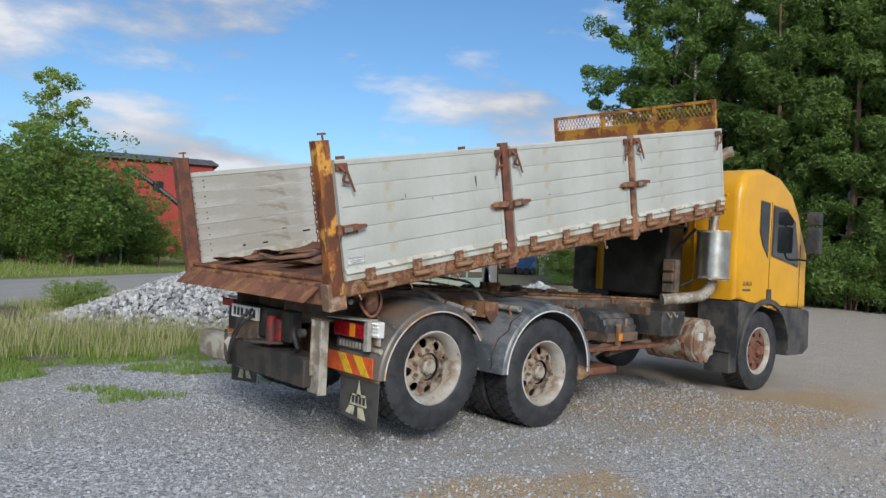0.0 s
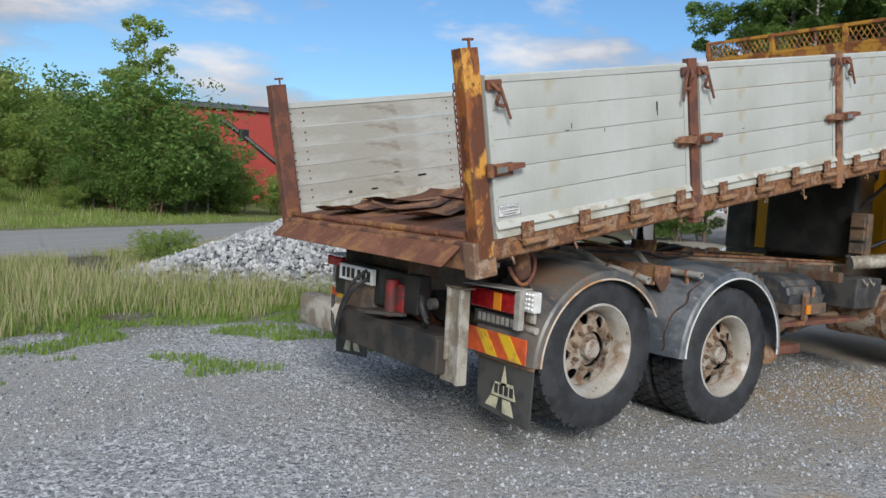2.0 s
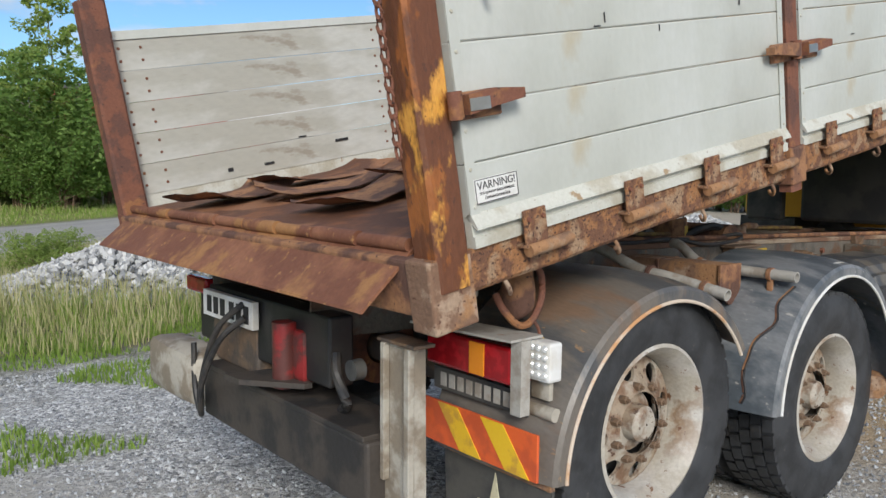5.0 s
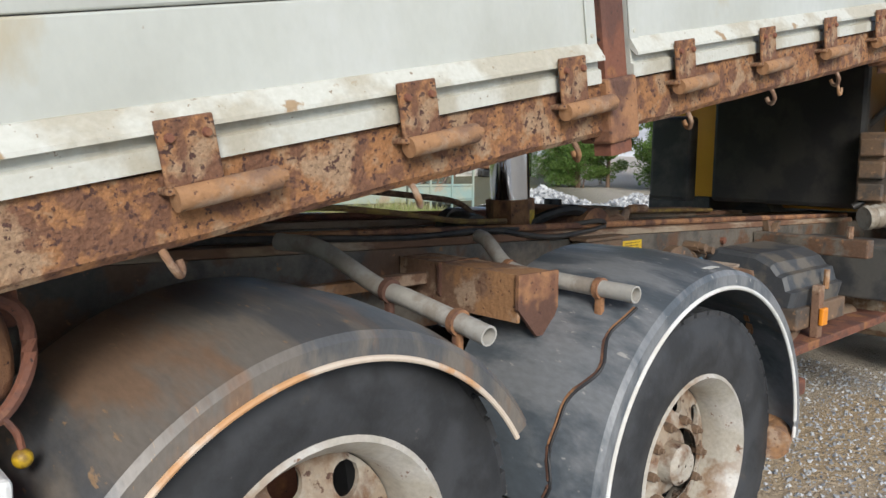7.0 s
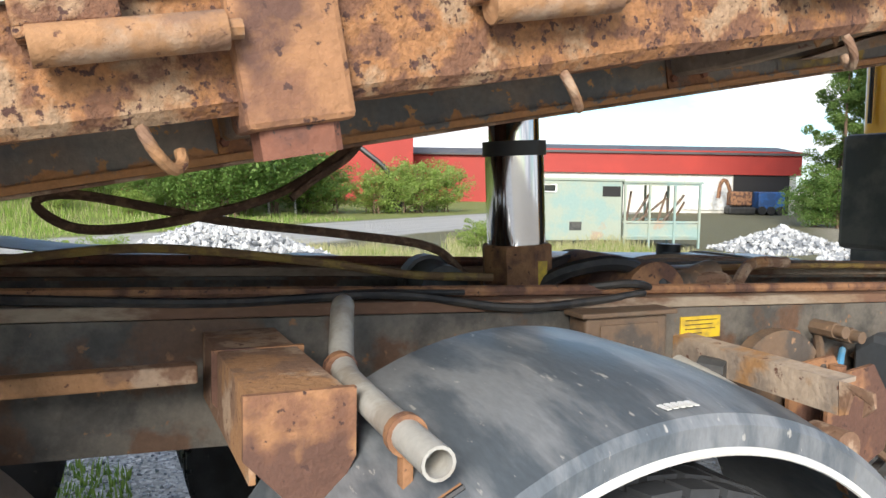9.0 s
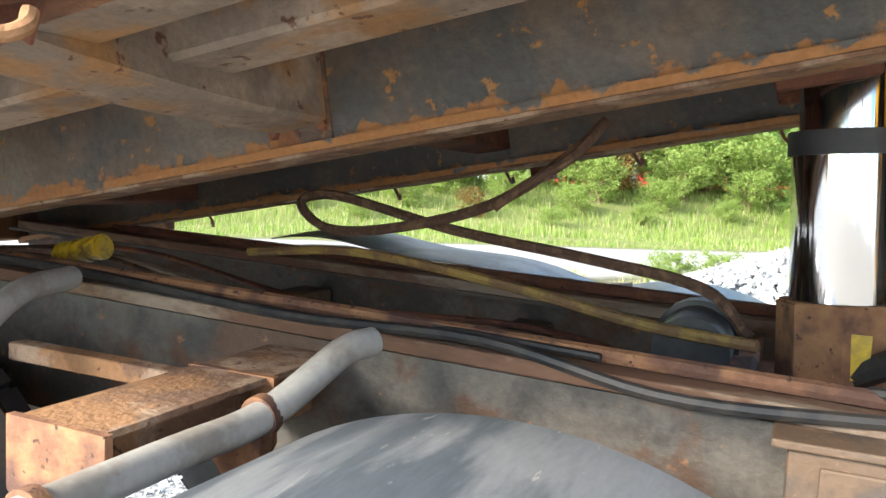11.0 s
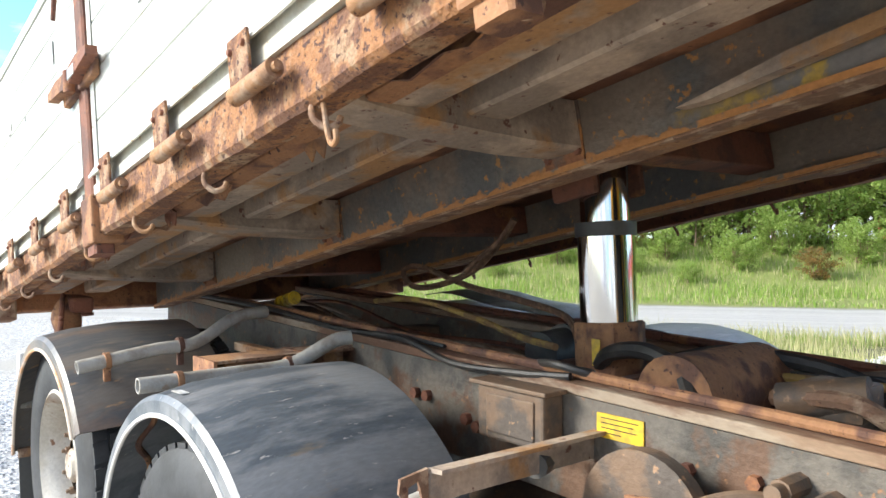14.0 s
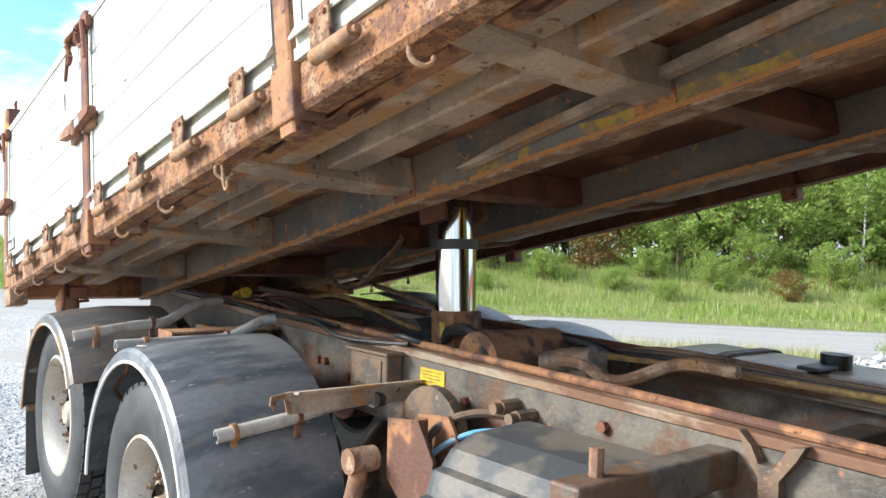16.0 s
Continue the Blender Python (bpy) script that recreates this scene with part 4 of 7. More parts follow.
def side_board(s0, s1, side):
    b = new("side_board")
    b.parent, b.matrix_basis = truck, BODY @ (pose(s0, -1.262, 0) if side < 0 else pose(s1, 1.262, 0, 0, 0, 180))
    b["label"] = "off-white painted aluminium side board with dents and scratches"
    length = s1 - s0
    me = plank_mesh(length, side > 0)
    for k in range(PLANKS):
        share("plank", me, BOARD if side < 0 else BOARD_IN, b, m=pose(0, 0, BOARD_LO + k * ph), smooth=True, angle=25)
    bm = B()
    prism(bm, [(-0.008, 1.03), (-0.012, 1.062), (0.0, 1.072), (0.034, 1.072), (0.036, 1.03)], "x", 0, length)
    part("top_rail", bm, BOARD, b)
    bm = B()
    prism(bm, [(0.0, 0.285), (-0.006, 0.283), (-0.026, 0.250), (-0.027, 0.243), (-0.021, 0.243), (0.0, 0.264), (0.02, 0.274)], "x", 0.0, length)
    part("drip_lip", bm, SILL_PAINT, b, "dirty flared lower lip")
    bm = B()
    prism(bm, [(-0.004, 0.262), (-0.004, 0.226), (-0.012, 0.222), (-0.012, 0.192), (0.024, 0.19), (0.024, 0.262)], "x", 0.0, length)
    part("bottom_rail", bm, SILL_PAINT, b)
    for x in (0.0, length - 0.035):
        bm = B()
        box(bm, x, x + 0.035, -0.007, -0.0035, BOARD_LO, 1.03, 0.001)
        part("end_strip", bm, BOARD, b)
        for k in range(8):
            bm = B()
            rod(bm, (x + 0.017, -0.007, 0.30 + k * 0.1), (x + 0.017, -0.010, 0.30 + k * 0.1), 0.006, 0.004, 8)
            part("rivet", bm, SILL_PAINT, b)
        for k in range(PLANKS * 2):
            z = BOARD_LO + ph * (k // 2) + ph * (0.3 if k % 2 else 0.7)
            for dx in (0.02, 0.13) if side > 0 else (0.02,):
                bm = B()
                xx = x + dx if x < 1 else x + 0.035 - dx
                rod(bm, (xx, 0.028, z), (xx, 0.0325, z), 0.008, 0.006, 8)
                part("rivet", bm, RUST_DARK, b)
    return b


for s0, s1 in PANELS:
    side_board(s0, s1, -1)
    side_board(s0, s1, 1)

# scars in the paint of the boards
for s, h, l, w in ((1.10, 0.79, 0.012, 0.055), (1.105, 0.76, 0.006, 0.03), (0.30, 0.73, 0.03, 0.004), (0.35, 0.74, 0.004, 0.03), (0.62, 0.70, 0.004, 0.02), (2.0, 0.6, 0.03, 0.004)):
    bm = B()
    box(bm, s, s + l, -1.2672, -1.2655, h, h + w)
    bpart("scar", bm, INK)
for s, h, l, w in ((0.9, 0.36, 0.09, 0.016), (0.42, 0.30, 0.06, 0.014), (0.2, 0.30, 0.03, 0.02), (0.66, 0.42, 0.05, 0.008)):
    bm = B()
    box(bm, s, s + l, 1.2285, 1.2315, h, h + w)
    bpart("tear", bm, INK)


def post(s, y, h0, h1, ws, wy, material, label):
    bm = B()
    n = 12
    rows = []
    for k in range(n + 1):
        z = h0 + (h1 - h0) * k / n
        j = noise.noise_vector(Vector((s, y, z * 7))) * 0.004
        rows.append([bm.verts.new((s + a * ws / 2 + j.x, y + c * wy / 2 + j.y, z)) for a, c in ((-1, -0.8), (-0.8, -1), (0.8, -1), (1, -0.8), (1, 0.8), (0.8, 1), (-0.8, 1), (-1, 0.8))])
    for a, b in zip(rows, rows[1:]):
        for k in range(8):
            bm.faces.new((a[k], a[(k + 1) % 8], b[(k + 1) % 8], b[k]))
    bm.faces.new(rows[0])
    bm.faces.new(list(reversed(rows[-1])))
    return bpart("post", bm, material, label)


post(-0.34, -1.215, 0.10, 1.215, 0.11, 0.11, POST, "orange painted corner post eaten by rust")
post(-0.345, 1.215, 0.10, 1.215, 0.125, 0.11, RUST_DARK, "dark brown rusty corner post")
for s, w in ((1.47, 0.085), (3.285, 0.075)):
    post(s, -1.245, 0.02, 1.10, w, 0.06, RUST_DARK if s < 2 else RUST, "rusty middle post")
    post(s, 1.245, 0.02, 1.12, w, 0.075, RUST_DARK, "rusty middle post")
    bm = B()
    box(bm, s - 0.055, s + 0.06, -1.285, -1.19, 0.05, 0.20, 0.008)
    bpart("post_shoe", bm, RUST, "rusty post shoe")
for y in (-1.215, 1.215):
    bm = B()
    rod(bm, (-0.31, y, 1.20), (-0.31, y, 1.27), 0.008, seg=8)
    rod(bm, (-0.35, y, 1.262), (-0.28, y, 1.262), 0.007, seg=8)
    bpart("post_pin", bm, RUST_DARK)


def latch(s, h, double):
    l = new("latch")
    l.parent, l.matrix_basis = truck, BODY @ pose(s, -1.272, h)
    l["label"] = "rusty board latch with wedge lever"
    for d in ((1, -1) if double else (1,)):
        bm = B()
        a, b = (0.01, 0.17) if d > 0 else (-0.17, -0.01)
        box(bm, a, b, -0.018, 0.006, -0.035, 0.035, 0.005)
        part("latch_plate", bm, RUST, l)
        bm = B()
        prism(bm, [(d * 0.03, -0.022), (d * 0.03, 0.028), (d * 0.12, 0.036), (d * 0.23, 0.026), (d * 0.23, 0.0), (d * 0.12, -0.01)], "y", -0.05, -0.016)
        part("lever", bm, RUST_DARK if d > 0 else RUST, l)
    bm = B()
    rod(bm, (-0.03 if double else 0.0, -0.03, -0.03), (-0.03 if double else 0.0, -0.03, 0.04), 0.02, seg=12)
    part("latch_pin", bm, RUST_DARK, l, smooth=True)
    bm = B()
    box(bm, 0.03, 0.10, -0.0525, -0.049, -0.014, 0.018, 0.001)
    part("worn_plate", bm, STEEL, l, "bare worn metal plate")


def top_latch(s, d):
    l = new("top_latch")
    l.parent, l.matrix_basis = truck, BODY @ pose(s, -1.275, 1.0)
    l["label"] = "dark rusty top latch with hanging lever"
    bm = B()
    box(bm, min(0, d * 0.10), max(0, d * 0.10), -0.02, 0.006, -0.01, 0.045, 0.006)
    part("latch_plate", bm, RUST_DARK, l)
    bm = B()
    rod(bm, (d * 0.07, -0.03, 0.02), (d * 0.13, -0.035, -0.17), 0.011, 0.008, 8)
    part("lever", bm, RUST_DARK, l, smooth=True)
    bm = B()
    tube(bm, [(d * 0.02, -0.02, 0.03), (d * 0.05, -0.05, -0.02), (d * 0.04, -0.035, -0.08), (d * 0.09, -0.03, -0.10)], 0.011, 8, 4)
    part("hook", bm, RUST_DARK, l, smooth=True)


latch(-0.30, 0.565, False)
latch(1.47, 0.57, True)
latch(3.285, 0.58, True)
top_latch(-0.27, 1)
for s in (1.47, 3.285):
    top_latch(s + 0.03, 1)
    top_latch(s - 0.03, -1)
top_latch(5.0, -1)

# hinges along the lower edge
HINGES = (-0.06, 0.39, 0.83, 1.275, 1.73, 2.18, 2.62, 3.06, 3.51, 3.95, 4.42, 4.88)
for s in HINGES:
    h = new("hinge")
    h.parent, h.matrix_basis = truck, BODY @ pose(s, -1.26, 0.2)
    h["label"] = "rusty drop-side hinge"
    bm = B()
    box(bm, -0.045, 0.045, -0.040, -0.032, -0.035, 0.062, 0.003)
    box(bm, -0.045, 0.045, -0.040, 0.0, -0.045, -0.034, 0.003)
    part("hinge_plate", bm, SILL_RUST, h)
    bm = B()
    rod(bm, (-0.035, -0.035, -0.052), (0.135, -0.035, -0.052), 0.019, seg=14)
    rod(bm, (0.135, -0.035, -0.052), (0.15, -0.035, -0.052), 0.010, seg=8)
    part("hinge_pin", bm, RUST_PALE, h, smooth=True)
    for dx in (-0.028, 0.03):
        bm = B()
        rod(bm, (dx, -0.040, 0.035), (dx, -0.047, 0.035), 0.008, 0.006, 8)
        part("rivet", bm, RUST_DARK, h)


# sills: ragged rusty channels
def sill(y, d, material):
    bm = B()
    n = 60
    rows = []
    prof = [(0.0, 0.19), (0.0, 0.085), (0.012, 0.072), (0.075, 0.072), (0.075, 0.082), (0.014, 0.086), (0.010, 0.18), (0.075, 0.18), (0.075, 0.19)]
    for k in range(n + 1):
        s = -0.41 + 5.47 * k / n
        rows.append([bm.verts.new((s, y + d * (a + 0.004 * noise.noise(Vector((s * 6, a * 40, b * 30)))), b + 0.006 * noise.noise(Vector((s * 5, a * 30, b * 20 + 9))))) for a, b in prof])
    c = len(prof)
    for a, b in zip(rows, rows[1:]):
        for k in range(c):
            bm.faces.new((a[k], a[(k + 1) % c], b[(k + 1) % c], b[k]))
    bm.faces.new(rows[0])
    bm.faces.new(list(reversed(rows[-1])))
    return bpart("sill", bm, material, "rust-eaten steel sill along the body", smooth=True, angle=35)


sill(-1.262, 1, SILL_RUST)
# far sill in darker rust: the shade on that side is put into the colour
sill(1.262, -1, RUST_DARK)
for y in (-1.262, 1.262):
    d = -1 if y > 0 else 1
    for k in range(11):
        s = -0.15 + k * 0.49
        bm = B()
        yy = y + 0.045 * d
        tube(bm, [(s, yy - 0.01 * d, 0.09), (s, yy - 0.03 * d, 0.07), (s + 0.008, yy - 0.035 * d, 0.045), (s + 0.022, yy - 0.02 * d, 0.026), (s + 0.034, yy - 0.003 * d, 0.03), (s + 0.035, yy + 0.004 * d, 0.044)], 0.0065, 8, 4)
        # far hooks take the dark rust too, shade as colour
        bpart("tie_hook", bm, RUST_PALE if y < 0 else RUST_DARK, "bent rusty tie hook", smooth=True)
# ragged inner edge of the sill with rotten flakes
bm = B()
n = 90
rows = []
for k in range(n + 1):
    s = -0.38 + 5.42 * k / n
    q = noise.noise(Vector((s * 4.2, 3, 0)))
    drop = 0.06 + 0.035 * noise.noise(Vector((s * 9, 0, 2)))
    rows.append([bm.verts.new((s, -1.185 + 0.01 * q, 0.188)), bm.verts.new((s, -1.178 + 0.012 * q, 0.188 - drop)), bm.verts.new((s, -1.168 + 0.012 * q, 0.188 - drop)), bm.verts.new((s, -1.172 + 0.01 * q, 0.188))])
for i, (a, b) in enumerate(zip(rows, rows[1:])):
    if noise.noise(Vector((i * 0.55, 7, 1))) < 0.33:
        for k in range(4):
            bm.faces.new((a[k], a[(k + 1) % 4], b[(k + 1) % 4], b[k]))
bpart("rotten_flange", bm, RUST, "rotten inner flange of the sill")
for y, w in ((-1.07, 0.03), (-1.0, 0.05), (-0.78, 0.06), (0.8, 0.06), (1.0, 0.05)):
    bm = B()
    prism(bm, [(y - w, 0.185), (y - w, 0.12), (y - w + 0.008, 0.112), (y + w, 0.112), (y + w, 0.12), (y - w + 0.01, 0.122), (y - w + 0.01, 0.185)], "x", -0.36, 5.0)
    rough_up(bm, 0.003, 6)
    bpart("floor_bearer", bm, RUST if w < 0.04 else BEARER, "rusty floor bearer")

# main beams and outriggers under the floor
for d in (-1, 1):
    bm = B()
    y0, y1, y2 = 0.475 * d, 0.465 * d, 0.39 * d
    prism(bm, [(y0, 0.188), (y0, 0.035), (y0 + 0.012 * d, 0.035), (y0 + 0.012 * d, 0.02), (y2, 0.02), (y2, 0.035), (y1, 0.035), (y1, 0.188)], "x", -0.33, 4.95)
    bpart("main_beam", bm, BEAM, "dark painted main beam with rusty lower edge")
    bm = B()
    box(bm, -0.33, 4.95, min(y0 + 0.014 * d, y2), max(y0 + 0.014 * d, y2), 0.012, 0.0195, 0.002)
    bpart("beam_flange", bm, RUST_PALE, "rusty lower flange")
    for s in (0.446, 1.57, 2.69, 3.81, 4.75):
        bm = B()
        vs = []
        for yy, hb in ((0.483 * d, 0.062), (0.66 * d, 0.064), (0.80 * d, 0.072), (0.98 * d, 0.088), (1.17 * d, 0.112)):
            vs.append([bm.verts.new((s + a, yy, b)) for a, b in ((-0.06, 0.184), (-0.06, hb + 0.008), (-0.052, hb), (0.047, hb), (0.055, hb + 0.008), (0.055, 0.184))])
        for a, b in zip(vs, vs[1:]):
            for k in range(6):
                bm.faces.new((a[k], a[(k + 1) % 6], b[(k + 1) % 6], b[k]))
        bm.faces.new(vs[0])
        bm.faces.new(list(reversed(vs[-1])))
        rough_up(bm, 0.004, 8)
        # near outriggers pale; far ones dark, their shade put into the colour
        bpart("outrigger", bm, BEARER if d < 0 else RUST_DARK, "rusty outrigger under the floor, shade coloured in on the far side")
        bm = B()
        box(bm, s - 0.07, s + 0.06, min(0.4755 * d, 0.481 * d), max(0.4755 * d, 0.481 * d), 0.036, 0.185, 0.001)
        bpart("weld_plate", bm, WELD, "orange rusty weld plate")
for s in (0.446, 1.57, 2.69, 3.81, 4.75):
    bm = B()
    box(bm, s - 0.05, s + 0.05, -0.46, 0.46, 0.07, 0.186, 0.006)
    # dark rust deepens the shaded hollow between the beams
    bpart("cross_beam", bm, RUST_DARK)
bm = B()
box(bm, -0.42, -0.31, -1.19, 1.19, 0.03, 0.187, 0.01)
rough_up(bm, 0.004, 5)
bpart("rear_beam", bm, RUST, "rusty rear cross beam")
bm = B()
box(bm, -0.425, -0.27, -1.262, -1.16, -0.01, 0.19, 0.008)
rough_up(bm, 0.005, 7)
bpart("rear_corner", bm, RUST_PALE, "pitted rusty rear corner casting")
bm = B()
box(bm, -0.36, 5.03, -1.19, 1.19, 0.189, 0.203)
bpart("floor_plate", bm, FLOOR_RUST, "rusty steel floor plate")
bm = B()
rod(bm, (2.39, -0.1, 0.08), (2.39, 0.1, 0.08), 0.045, seg=20)
box(bm, 2.31, 2.48, -0.13, -0.1, 0.03, 0.17, 0.01)
box(bm, 2.31, 2.48, 0.1, 0.13, 0.03, 0.17, 0.01)
bpart("cylinder_mount", bm, RUST_DARK, smooth=True)

# grey stay and old yellow paint along the front of the near beam
bm = B()
prism(bm, [(3.05, 0.062), (3.12, 0.055), (4.95, 0.150), (4.95, 0.178), (3.30, 0.095)], "y", -0.535, -0.495)
rough_up(bm, 0.003, 6)
bpart("beam_stay", bm, BEARER, "grey folded stay along the beam")
OLD_YELLOW = mat("old_yellow", (0.40, 0.27, 0.05), 0.6, 0, (0.20, 0.15, 0.08), (0.44, 0.58), 7, 0.3, 70, 0.2, 50, (0.16, 0.15, 0.14), (0.54, 0.62), 4)
bm = B()
n = 40
low, top = [], []
for k in range(n + 1):
    x = 3.0 + 1.9 * k / n
    low.append(bm.verts.new((x, -0.4768, 0.038)))
    top.append(bm.verts.new((x, -0.4768, 0.072 + 0.018 * noise.noise(Vector((x * 5, 2, 0))))))
for k in range(n):
    bm.faces.new((low[k], low[k + 1], top[k + 1], top[k]))
bpart("paint_strip", bm, OLD_YELLOW, "flaking yellow paint on the beam")
# bolts of the weld plates
for s in (0.446, 1.57, 2.69):
    for dx, h in ((-0.055, 0.06), (-0.055, 0.15), (0.045, 0.06)):
        bm = B()
        rod(bm, (s + dx, -0.4812, h), (s + dx, -0.490, h), 0.011, 0.009, 6)
        bpart("bolt", bm, RUST_DARK)
# a loose double hook under the sill
bm = B()
tube(bm, [(2.80, -1.235, 0.066), (2.803, -1.24, 0.078), (2.815, -1.24, 0.074), (2.818, -1.24, 0.05), (2.822, -1.24, 0.01), (2.832, -1.24, -0.01), (2.846, -1.24, -0.006), (2.848, -1.24, 0.012)], 0.0055, 8, 5)
bpart("s_hook", bm, RUST_PALE, "pale bent double hook", smooth=True)
# flakes hanging from the rotten sill
fr = random.Random(41)
for k in range(26):
    s, y = fr.uniform(0.2, 4.8), fr.uniform(-1.17, -1.06)
    bm = B()
    w, l = fr.uniform(0.02, 0.06), fr.uniform(0.05, 0.16)
    prism(bm, [(-l, 0), (-l * 0.3, -w), (l * 0.2, -w * 0.5), (l * 0.6, -w * 0.9), (l, -w * 0.1), (l * 0.5, w * 0.3), (-l * 0.4, w * 0.35)], "y", -0.002, 0.002)
    rough_up(bm, 0.008, 14)
    bpart("rust_flake", bm, (RUST_PALE, RUST, RUST_DARK)[k % 3], m=pose(s, y, 0.115, fr.uniform(-50, 20), fr.uniform(-8, 8), fr.uniform(-8, 8)))

# torn plates on the floor near the tail
for s, y, l, w, a, lift, hh in ((-0.02, 0.72, 0.55, 0.34, 20, 9, 0.215), (0.25, 0.35, 0.6, 0.3, -14, 7, 0.215), (0.15, -0.2, 0.62, 0.32, 8, -8, 0.22),
                               (0.5, 0.75, 0.7, 0.36, 5, 5, 0.215), (0.75, -0.1, 0.8, 0.5, -4, 5, 0.215), (0.4, -0.6, 0.5, 0.3, 12, 6, 0.215), (0.9, -0.7, 0.8, 0.5, 3, 3, 0.212)):
    bm = B()
    n = 10
    top, bot = [], []
    for i in range(n + 1):
        for j in range(n + 1):
            x, yy = (i / n - 0.5) * l, (j / n - 0.5) * w
            x += 0.03 * noise.noise(Vector((i * 0.7, j * 0.7, s * 9))) if i in (0, n) else 0
            z = 0.035 * abs(noise.noise(Vector((x * 4, yy * 4, s * 5)))) + (0.05 * (abs(i / n - 0.5) * 2) ** 3)
            top.append(bm.verts.new((x, yy, z + 0.004)))
            bot.append(bm.verts.new((x, yy, z)))
    for i in range(n):
        for j in range(n):
            q = [i * (n + 1) + j, (i + 1) * (n + 1) + j, (i + 1) * (n + 1) + j + 1, i * (n + 1) + j + 1]
            bm.faces.new([top[k] for k in q])
            bm.faces.new([bot[k] for k in reversed(q)])
    bpart("torn_plate", bm, RUST if abs(a) > 6 else FLOOR_RUST, "torn and curled rusty floor plate", smooth=True, m=pose(s, y, hh, 0, lift * 0.3, a))

# tail flap on its hinge tube
bm = B()
prism(bm, [(-0.36, 0.205), (-0.555, 0.085), (-0.56, 0.078), (-0.555, 0.075), (-0.355, 0.197)], "y", -1.13, 1.14)
rough_up(bm, 0.003, 3)
bpart("tail_flap", bm, FLAP_RUST, "orange-brown rusty tail flap hanging open")
for k in range(9):
    bm = B()
    y = -1.12 + k * 0.252
    rod(bm, (-0.365, y, 0.214), (-0.365, y + 0.235, 0.214), 0.024 if k % 2 else 0.02, seg=14)
    bpart("hinge_knuckle", bm, FLAP_RUST, "rusty hinge tube of the tail flap", smooth=True)
# chain on the corner post
p0 = Vector((-0.42, -1.19, 1.02))
bm = B()
for k in range(17):
    c = p0 + Vector((0.0, -0.012, -0.034 * k))
    ring = []
    for a in range(9):
        t = 2 * math.pi * a / 8
        u = Vector((0.011 * math.cos(t), 0, 0.022 * math.sin(t))) if k % 2 else Vector((0, 0.011 * math.cos(t), 0.022 * math.sin(t)))
        ring.append(c + u)
    tube(bm, ring, 0.0045, 6, 1)
bpart("chain", bm, RUST_DARK, "hanging rusty chain", smooth=True)

# headboard with mesh guard
bm = B()
box(bm, 5.035, 5.06, -1.2, 1.2, 0.2, 1.20, 0.004)
bpart("headboard", bm, MESH_YEL, "yellow headboard streaked with rust")
for y0, y1 in ((-1.215, -1.175), (1.175, 1.215), (-0.42, -0.37), (0.37, 0.42)):
    bm = B()
    box(bm, 5.03, 5.07, y0, y1, 1.0, 1.41, 0.004)
    bpart("guard_post", bm, MESH_YEL)
for h0, h1 in ((1.375, 1.41), (1.19, 1.225)):
    bm = B()
    box(bm, 5.032, 5.068, -1.175, 1.175, h0, h1, 0.004)
    bpart("guard_rail", bm, MESH_YEL)
for y0, y1 in ((-1.175, -0.42), (-0.37, 0.37), (0.42, 1.175)):
    bm = B()
    w, hgt = y1 - y0, 0.15
    step = 0.055
    k = -4
    while k * step < w:
        for d in (1, -1):
            a = Vector((5.05, y0 + k * step, 1.225 if d > 0 else 1.375))
            b = Vector((5.05, y0 + k * step + hgt * 0.62, 1.375 if d > 0 else 1.225))
            lo, hi = (y0 - a.y) / (b.y - a.y), (y1 - a.y) / (b.y - a.y)
            lo, hi = max(lo, 0.0), min(hi, 1.0)
            if hi > lo:
                rod(bm, a + (b - a) * lo, a + (b - a) * hi, 0.0045, seg=5)
        k += 1
    bpart("mesh", bm, MESH_YEL, "expanded metal mesh")

# warning plate on the rear board
def letters(text, size, m, material, parent, depth=0.0006):
    cu = bpy.data.curves.new("writing", "FONT")
    cu.body, cu.size, cu.extrude, cu.align_x = text, size, depth, "CENTER"
    tmp = bpy.data.objects.new("writing", cu)
    me = bpy.data.meshes.new_from_object(tmp)
    bpy.data.objects.remove(tmp)
    ob = share("writing", me, material, parent, m=m)
    return ob


bm = B()
box(bm, -0.245, -0.085, -1.2725, -1.2692, 0.305, 0.372, 0.001)
sign = bpart("warning_plate", bm, WHITE, "white warning plate with black lettering")
for z0, z1, x0, x1 in ((0.3685, 0.3705, -0.243, -0.087), (0.3065, 0.3085, -0.243, -0.087), (0.3065, 0.3705, -0.243, -0.241), (0.3065, 0.3705, -0.089, -0.087)):
    bm = B()
    box(bm, x0, x1, -1.2735, -1.2724, z0, z1)
    part("frame_line", bm, INK, sign)
letters("VARNING!", 0.030, pose(-0.165, -1.2732, 0.343, 90, 0, 0), INK, sign)
letters("STÅ EJ INOM BAKLÄMMENS", 0.0105, pose(-0.165, -1.2732, 0.329, 90, 0, 0), INK, sign)
letters("ÖPPNINGSOMRÅDE", 0.0105, pose(-0.165, -1.2732, 0.315, 90, 0, 0), INK, sign)

COUPLING = mat("coupling_red", (0.26, 0.022, 0.022), 0.5, 0, (0.10, 0.03, 0.025), (0.46, 0.6), 8, 0.2, 60, 0.15, 40)
UNDERRUN = mat("underrun_paint", (0.028, 0.026, 0.025), 0.6, 0, (0.06, 0.05, 0.042), (0.46, 0.62), 5, 0.25, 60, 0.2, 40)
# ---- tail end of the frame ----
def tpart(name, bm, material, label="", smooth=False, m=None, parent=None):
    return part(name, bm, material, parent or truck, label, m, smooth)


